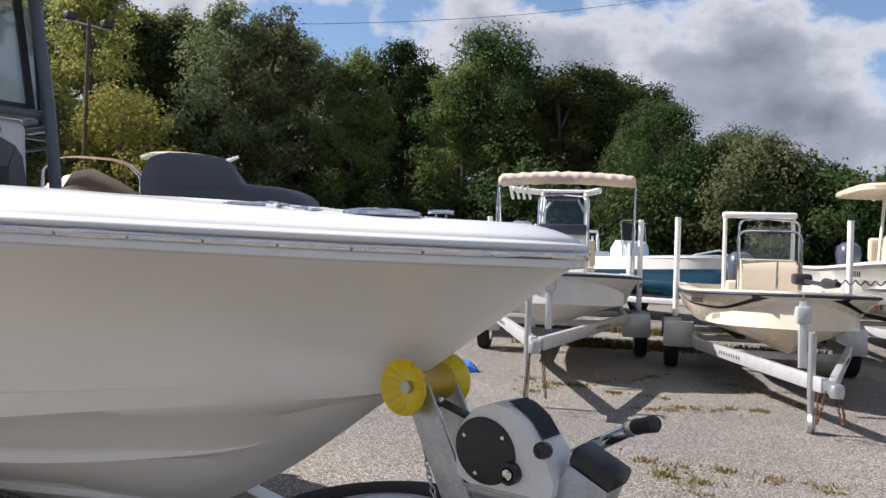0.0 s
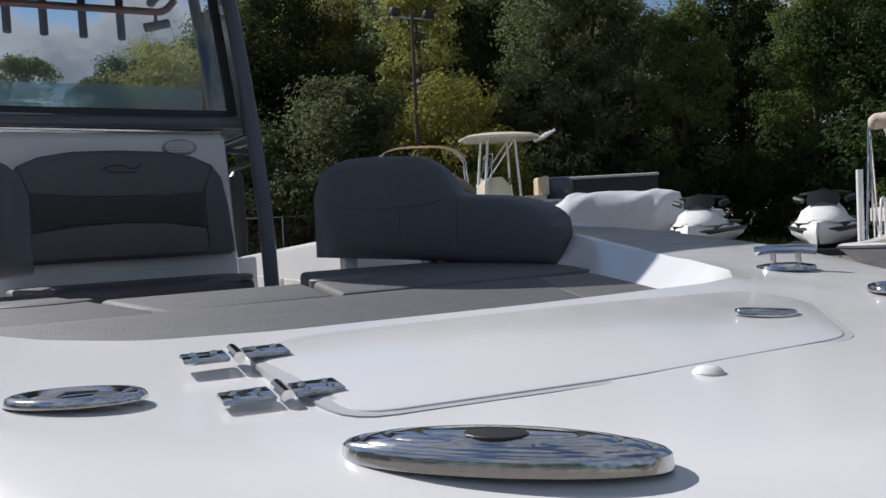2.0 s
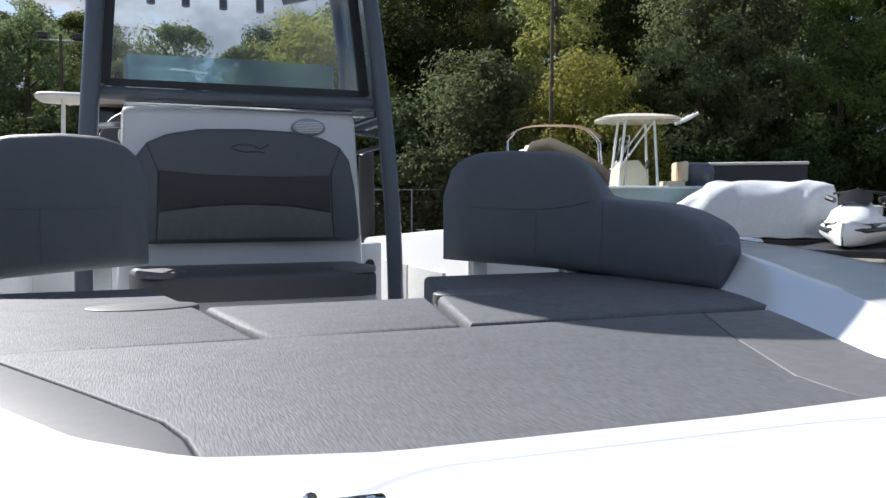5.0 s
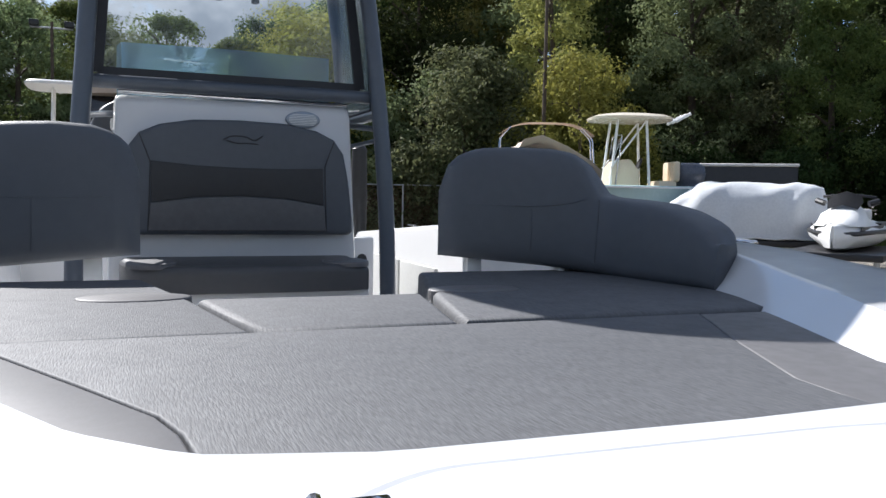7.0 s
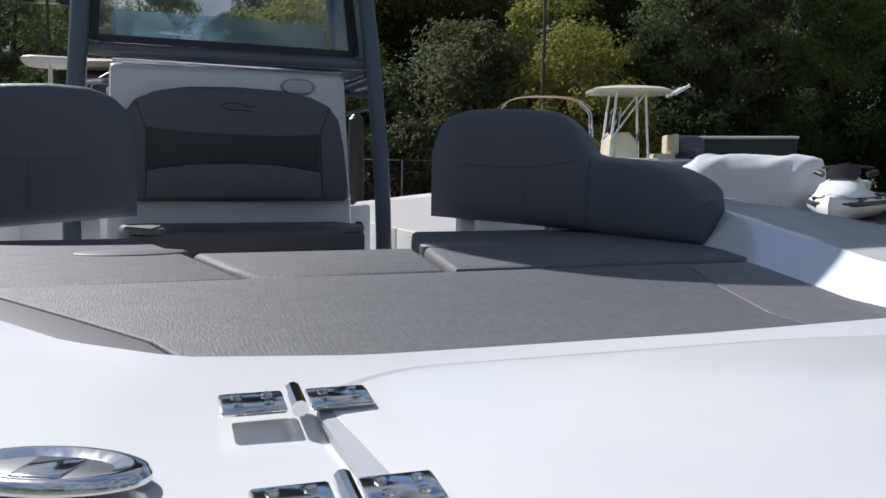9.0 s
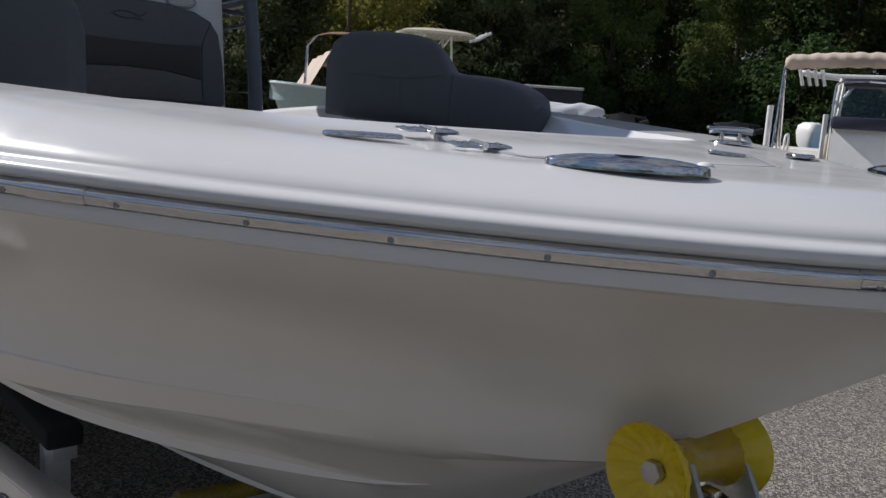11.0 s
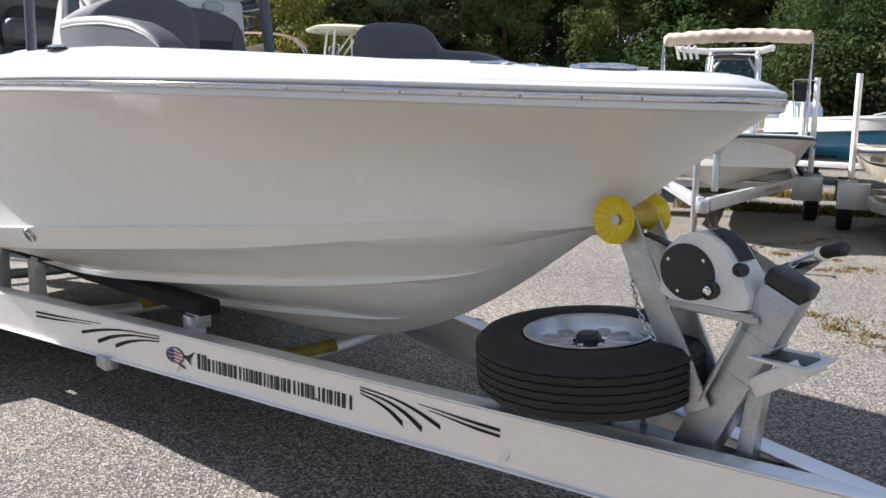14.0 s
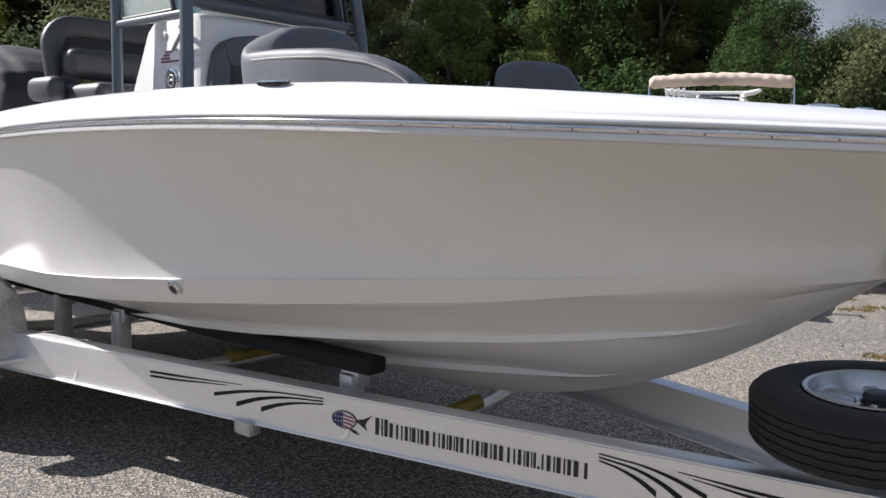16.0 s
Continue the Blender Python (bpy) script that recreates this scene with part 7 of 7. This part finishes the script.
def build_pontoon():
    m = pose(-18.6, 9.1, 0, 0, 0, -20)
    b = thing("pontoon_boat", m, "pontoon boat with tan cover and bimini hoop", "boat")
    for s in (-1, 1):
        bm = bmesh.new()
        tube(bm, [(-2.6, s * 0.8, 0.95), (2.4, s * 0.8, 0.95), (2.9, s * 0.8, 1.15)], 0.3, 16)
        part("pontoon", bm, ALU, b)
        bm = bmesh.new()
        box(bm, (-2.6, s * 1.15 - 0.02, 1.32), (2.6, s * 1.15 + 0.02, 1.95), 0.01)
        part("fence_panel", bm, GELOLD, b)
        for k in range(9):
            pipe("fence_post", b, [(-2.6 + 0.65 * k, s * 1.18, 1.3), (-2.6 + 0.65 * k, s * 1.18, 2.0)], 0.018, STEEL)
        pipe("bimini_leg", b, [(0.9, s * 1.15, 1.95), (0.6, s * 1.10, 3.05), (0.5, s * 0.85, 3.32)], 0.02, STEEL)
        pipe("bimini_leg", b, [(0.5, s * 1.15, 1.95), (0.3, s * 1.10, 3.05), (0.2, s * 0.85, 3.32)], 0.02, STEEL)
    bm = bmesh.new()
    box(bm, (-2.75, -1.25, 1.22), (2.75, 1.25, 1.32), 0.02)
    part("deck", bm, ALU, b)
    bm = bmesh.new()
    rows = []
    for i in range(13):
        x = -2.65 + 5.3 * i / 12
        pk = 0.24 * abs(math.sin(i * 0.9)) + 0.42
        rows.append([(x, y, z + 0.0) for y, z in ((-1.22, 1.85), (-1.2, 2.05), (-0.75, 2.22 + pk), (-0.35, 2.32 + pk), (0.2, 2.22 + pk * 0.8), (0.7, 2.12 + pk * 0.5), (1.2, 2.02), (1.22, 1.85))])
    v = grid(bm, rows)
    part("tan_cover", bm, CREAM, b, "tan canvas cover with peaks", smooth=50)
    bm = bmesh.new()
    grid(bm, [[(x, y, 3.10 + 0.32 * (1 - abs(y / 1.16) ** 3.5)) for y in [-1.15 + 2.3 * j / 18 for j in range(19)]] for x in (0.08, 0.22, 0.45, 0.66)])
    bmesh.ops.solidify(bm, geom=bm.faces[:], thickness=0.11)
    part("bimini_canvas", bm, CREAM, b, smooth=60)
    bm = bmesh.new()
    for x in (-1.8, 1.8):
        box(bm, (x - 0.06, -1.0, 0.0), (x + 0.06, -0.6, 0.66), 0.01)
        box(bm, (x - 0.06, 0.6, 0.0), (x + 0.06, 1.0, 0.66), 0.01)
    part("block_stand", bm, BARK, b)


def build_box_trailer():
    m = pose(-18.55, 14.8, 0, 0, 0, 50)
    b = thing("cargo_trailer", m, "black enclosed cargo trailer with white roof edge", "trailer")
    bm = bmesh.new()
    box(bm, (-1.6, -1.1, 0.5), (1.6, 1.1, 2.53), 0.05)
    part("box_body", bm, BLACK, b)
    bm = bmesh.new()
    box(bm, (-1.63, -1.13, 2.52), (1.63, 1.13, 2.60), 0.04)
    part("roof", bm, GELOLD, b)
    bm = bmesh.new()
    box(bm, (-1.3, 1.09, 2.05), (-0.7, 1.115, 2.45), 0.01)
    part("side_window", bm, GELOLD, b)
    for x in (-0.4, 0.45):
        for s in (-1, 1):
            w = tyre(m @ Matrix.Translation((x, s * 1.05, 0.33)) @ pose(0, 0, 0, 90 * s, 0, 0), 0.33, 0.2, 0.19, "", "road_wheel")
            w.parent = b
            w.matrix_parent_inverse = m.inverted()
    bm = bmesh.new()
    prism(bm, (1.6, 0.4, 0.5), (2.7, 0, 0.5), 0.08, 0.1)
    prism(bm, (1.6, -0.4, 0.5), (2.7, 0, 0.5), 0.08, 0.1)
    part("drawbar", bm, BLACK, b)


def build_jet_skis():
    def rack(m, L, w, z, label):
        t = thing("jet_ski_trailer", m, label, "trailer")
        bm = bmesh.new()
        box(bm, (-L / 2, -w / 2, z - 0.16), (L / 2, w / 2, z - 0.06), 0.02)
        part("frame", bm, BLACK, t)
        for x, y in ((-L / 2 + 0.2, -w / 2 + 0.1), (L / 2 - 0.2, -w / 2 + 0.1), (-L / 2 + 0.2, w / 2 - 0.1), (L / 2 - 0.2, w / 2 - 0.1)):
            pipe("leg", t, [(x, y, 0), (x, y, z - 0.1)], 0.04, GALV)
        return t
    # covered one
    m = pose(-12.0, 9.55, 0, 0, 0, 52)
    rack(m, 2.9, 1.2, 1.05, "black stand under a covered jet ski")
    b = thing("covered_jet_ski", m, "jet ski under a wrinkled white cover", "jet ski")
    bm = bmesh.new()
    rng = random.Random(9)
    rows = []
    for i in range(41):
        k = i / 40
        x = -1.5 + 3.0 * k
        top = lerp([(0, 1.22), (0.03, 1.45), (0.12, 1.58), (0.28, 1.93), (0.34, 1.97), (0.62, 1.95), (0.90, 1.96), (0.95, 1.90), (0.985, 1.55), (1, 1.25)], k)
        w = lerp([(0, 0.25), (0.1, 0.5), (0.4, 0.62), (0.8, 0.6), (1, 0.35)], k)
        row = []
        for j in range(19):
            t = math.pi * j / 18
            fold = 0.022 * math.sin(j * 0.9 + i * 0.55 + 1.5 * math.sin(i * 0.4)) + 0.040 * noise.noise(Vector((i * 0.22, j * 0.4, 2))) + 0.006 * rng.random()
            y = math.copysign(abs(math.cos(t)) ** 0.5, math.cos(t)) * (w + fold) * (1 - 0.22 * math.sin(t))
            z = 1.02 + (top - 1.02) * math.sin(t) ** 0.42 + fold * 0.6
            row.append((x, y, z))
        rows.append(row)
    v = grid(bm, rows)
    bm.faces.new(v[0])
    bm.faces.new(v[-1])
    part("cover", bm, COVER, b, smooth=40)
    for s in (-1, 1):
        bm = bmesh.new()
        tube(bm, [(-1.5 + 3.0 * i / 20, s * (lerp([(0, 0.25), (0.1, 0.5), (0.4, 0.62), (0.8, 0.6), (1, 0.35)], i / 20) + 0.012), 1.03 + 0.012 * math.sin(i * 1.7)) for i in range(21)], 0.022, 8)
        part("cover_hem", bm, COVER, b)
    # bare ones
    for k, (x, y, yaw, z) in enumerate(((-9.75, 9.75, -55, 1.02), (-8.35, 10.9, -58, 1.0))):
        m = pose(x, y, 0, 0, 0, yaw)
        rack(m, 2.8, 1.3, z, "black stand under a white jet ski")
        b = tagged(thing("jet_ski", m, "white jet ski with black trim on a stand", "jet ski"), group="white jet skis")
        bm = bmesh.new()
        rows = []
        for i in range(15):
            u = i / 14
            xx = 1.35 - 2.7 * u
            w = lerp([(0, 0.03), (0.08, 0.22), (0.3, 0.48), (0.7, 0.55), (1, 0.48)], u)
            top = z + lerp([(0, 0.30), (0.2, 0.36), (0.4, 0.42), (0.5, 0.40), (1, 0.32)], u)
            rows.append([(xx, 0, z - 0.06 + 0.22 * (1 - min(1, u / 0.2)) ** 2)] + [(xx, w * a, z + c * (top - z)) for a, c in ((0.6, 0.0), (0.95, 0.35), (1.0, 0.55), (0.85, 0.75), (0.5, 1.0), (0, 1.05), (-0.5, 1.0), (-0.85, 0.75), (-1.0, 0.55), (-0.95, 0.35), (-0.6, 0.0))])
        v = grid(bm, rows, closed=True)
        bm.faces.new(v[0])
        bm.faces.new(v[-1])
        part("hull", bm, WHITE, b, smooth=45)
        bm = bmesh.new()
        rows = []
        for u, w, h in ((1.15, 0.16, 0.34), (0.85, 0.34, 0.44), (0.50, 0.38, 0.58), (0.25, 0.30, 0.68), (0.08, 0.26, 0.64), (0.0, 0.26, 0.42)):
            rows.append([(u, w * a, z + 0.30 + (h - 0.30) * c) for a, c in ((1, 0), (0.8, 0.6), (0.35, 1), (-0.35, 1), (-0.8, 0.6), (-1, 0))])
        grid(bm, rows)
        part("cowl", bm, WHITE, b, smooth=45)
        bm = bmesh.new()
        tube(bm, [(0.05, -0.36, z + 0.72), (0.15, 0, z + 0.76), (0.05, 0.36, z + 0.72)], 0.02, 8)
        part("handlebar", bm, BLACK, b)
        bm = bmesh.new()
        box(bm, (-1.15, -0.17, z + 0.34), (-0.05, 0.17, z + 0.54), 0.06, seg=3)
        part("saddle", bm, WHITE, b)
        bm = bmesh.new()
        grid(bm, [[(u, w * a, z + h - 0.06 * abs(a)) for a in (-1, -0.5, 0, 0.5, 1)] for u, w, h in ((0.62, 0.20, 0.60), (0.42, 0.24, 0.70), (0.30, 0.20, 0.80))])
        bmesh.ops.solidify(bm, geom=bm.faces[:], thickness=0.02)
        part("wind_deflector", bm, BLACK, b)
        bm = bmesh.new()
        box(bm, (-1.2, -0.46, z + 0.30), (0.1, 0.46, z + 0.345), 0.015)
        part("foot_well", bm, BLACK, b)
        bm = bmesh.new()
        tube(bm, [(1.30, 0, z + 0.20), (1.05, 0.26, z + 0.20), (0.5, 0.46, z + 0.22), (-0.6, 0.56, z + 0.22), (-1.36, 0.48, z + 0.20)], 0.035, 8)
        tube(bm, [(1.30, 0, z + 0.20), (1.05, -0.26, z + 0.20), (0.5, -0.46, z + 0.22), (-0.6, -0.56, z + 0.22), (-1.36, -0.48, z + 0.20)], 0.035, 8)
        part("bumper_strip", bm, BLACK, b)
        for s in (-1, 1):
            bm = bmesh.new()
            prism(bm, (0.9, s * 0.30, z + 0.26), (0.2, s * 0.49, z + 0.30), 0.01, 0.05)
            part("trim_stripe", bm, BLACK, b)
            pipe("mirror", b, [(0.30, s * 0.30, z + 0.62), (0.22, s * 0.42, z + 0.66)], 0.045, BLACK)
    pipe_thing = thing("marker_post", pose(-7.6, 12.2, 0), "white plastic marker post", "post")
    pipe("pole", pipe_thing, [(0, 0, 0), (0, 0, 2.0)], 0.045, WHITE)


build_pontoon()
build_box_trailer()
build_jet_skis()


# ---- poles, fence, verge, litter ----
def light_pole(x, y, h, label):
    t = thing("light_pole", pose(x, y, 0), label, "lamp", "light poles by the woods")
    bm = bmesh.new()
    tube(bm, [(0, 0, -0.1), (0, 0, h)], 0.1, 10, ends=(0.09, 0.06))
    part("pole", bm, BARK, t)
    bm = bmesh.new()
    tube(bm, [(0, -0.8, h - 0.25), (0, 0.8, h - 0.25)], 0.04, 8)
    part("cross_arm", bm, GALV, t)
    for y in (-0.65, 0.65):
        bm = bmesh.new()
        box(bm, (-0.14, y - 0.18, h - 0.20), (0.16, y + 0.18, h + 0.04), 0.03)
        part("flood_lamp", bm, BLACK, t)


light_pole(-26.2, 13.0, 9.0, "tall dark pole with two flood lamps")
light_pole(-37.6, -3.5, 8.3, "dark pole with flood lamps behind the fence")


def utility_wire():
    t = thing("utility_wire", pose(0, 0, 0), "thin overhead utility wire", "wire")
    bm = bmesh.new()
    a, b = Vector((-26.2, 13.0, 8.9)), Vector((-12, 45, 17.0))
    tube(bm, [a + (b - a) * k - Vector((0, 0, 1.0 * 4 * k * (1 - k))) for k in [i / 12 for i in range(13)]], 0.012, 4)
    part("wire", bm, BLACK, t)


utility_wire()


def build_fence():
    f = thing("chain_link_fence", pose(0, 0, 0), "rusty chain-link fence at the edge of the lot", "fence")
    a0, a1, d = 148, 196, 31.0
    n = 14
    pts = [Vector((math.cos(radians(a)) * d, math.sin(radians(a)) * d - 0.8, 0)) for a in [a0 + (a1 - a0) * i / n for i in range(n + 1)]]
    for p in pts:
        pipe("fence_post", f, [p, p + Vector((0, 0, 2.0))], 0.035, GALV)
    bm = bmesh.new()
    tube(bm, [p + Vector((0, 0, 1.97)) for p in pts], 0.022, 6)
    part("top_rail", bm, GALV, f)
    bm = bmesh.new()
    for p, q in zip(pts, pts[1:]):
        L = (q - p).length
        u = (q - p) / L
        k = -2.0
        while k < L:
            for sgn in (1, -1):
                s0, s1 = (k, k + 1.95) if sgn > 0 else (k + 1.95, k)
                z0, z1 = 0.02, 1.97
                c0, c1 = max(0, min(L, s0)), max(0, min(L, s1))
                if abs(c1 - c0) < 0.05:
                    continue
                za = z0 + (z1 - z0) * (c0 - s0) / (s1 - s0)
                zb = z0 + (z1 - z0) * (c1 - s0) / (s1 - s0)
                tube(bm, [p + u * c0 + Vector((0, 0, za)), p + u * c1 + Vector((0, 0, zb))], 0.007, 3, caps=False)
            k += 0.16
    tagged(part("wire_mesh", bm, RUST, f), kind="stuff")


build_fence()


def build_verge():
    """Grass at the wood's edge and weeds along the cracks of the lot."""
    rng = random.Random(31)
    green = leaf_material("verge_grass", (0.10, 0.13, 0.03), (0.19, 0.17, 0.06))
    brown = leaf_material("dry_weeds", (0.30, 0.21, 0.09), (0.20, 0.19, 0.07))

    def blade(bm, x, y, h, w):
        a = rng.uniform(0, math.tau)
        d = Vector((math.cos(a), math.sin(a), 0))
        lean = Vector((rng.gauss(0, 0.4), rng.gauss(0, 0.4), 0)) * h
        p = Vector((x, y, 0.0))
        vs = [bm.verts.new(p - d * w), bm.verts.new(p + d * w), bm.verts.new(p + lean + Vector((0, 0, h)))]
        bm.faces.new(vs)
    bm = bmesh.new()
    for _ in range(26000):
        a, d = radians(rng.uniform(92, 200)), rng.uniform(26.5, 36)
        if math.degrees(a) > 114 and d < 32.5:
            d += 5.5
        blade(bm, math.cos(a) * d, math.sin(a) * d - 0.8, rng.uniform(0.12, 0.45), 0.05)
    tagged(part("verge_grass", bm, green, None, smooth=0), "rough grass along the edge of the woods", "grass", kind="stuff")
    bm = bmesh.new()
    lines = [((-4.15, 6.46), (-2.46, 6.35), 40), ((-2.38, 5.74), (-1.46, 6.54), 36), ((-1.61, 3.97), (-0.87, 3.38), 26), ((-2.3, 8.01), (-1.33, 7.0), 22), ((-1.24, 3.97), (-0.23, 4.05), 18), ((-3.71, 5.6), (-3.04, 8.24), 26), ((-6.2, 9.6), (-2.2, 11.6), 420), ((-8.5, 12.2), (-3.0, 13.4), 420)]
    for (ax, ay), (bx, by), n in lines:
        for _ in range(n):
            k = rng.random()
            cx, cy = ax + (bx - ax) * k + 0.08 * math.sin(k * 19 + n), ay + (by - ay) * k + 0.07 * math.sin(k * 13 + ax)
            w = 0.03 + 0.10 * rng.random() ** 3
            for _ in range(14):
                blade(bm, cx + rng.gauss(0, w), cy + rng.gauss(0, w), rng.uniform(0.008, 0.035) * (5.0 if n > 300 else 1), 0.009 * (2 if n > 300 else 1))
    tagged(part("dry_weeds", bm, brown, None, smooth=0), "dry brown weeds growing in the lot's cracks", "weeds", kind="stuff")
    # blue tarp in a heap
    t = thing("blue_tarp", pose(-5.2, 6.25, 0, 0, 0, 55), "crumpled bright blue plastic tarp", "tarp")
    bm = bmesh.new()
    rows = []
    for i in range(25):
        row = []
        for j in range(17):
            x, y = -0.42 + 0.84 * i / 24, -0.28 + 0.56 * j / 16
            e = max(0, 1 - (x / 0.42) ** 2) ** 0.5 * max(0, 1 - (y / 0.28) ** 2) ** 0.5
            row.append((x, y, 0.004 + e * (0.16 + 0.10 * noise.noise(Vector((x * 7, y * 7, 1))) + 0.05 * noise.noise(Vector((x * 18, y * 18, 4))))))
        rows.append(row)
    grid(bm, rows)
    part("sheet", bm, material("blue_plastic", (0.01, 0.16, 0.65), 0.3, second=(0.01, 0.12, 0.5), scale=8), t, smooth=30)


build_verge()
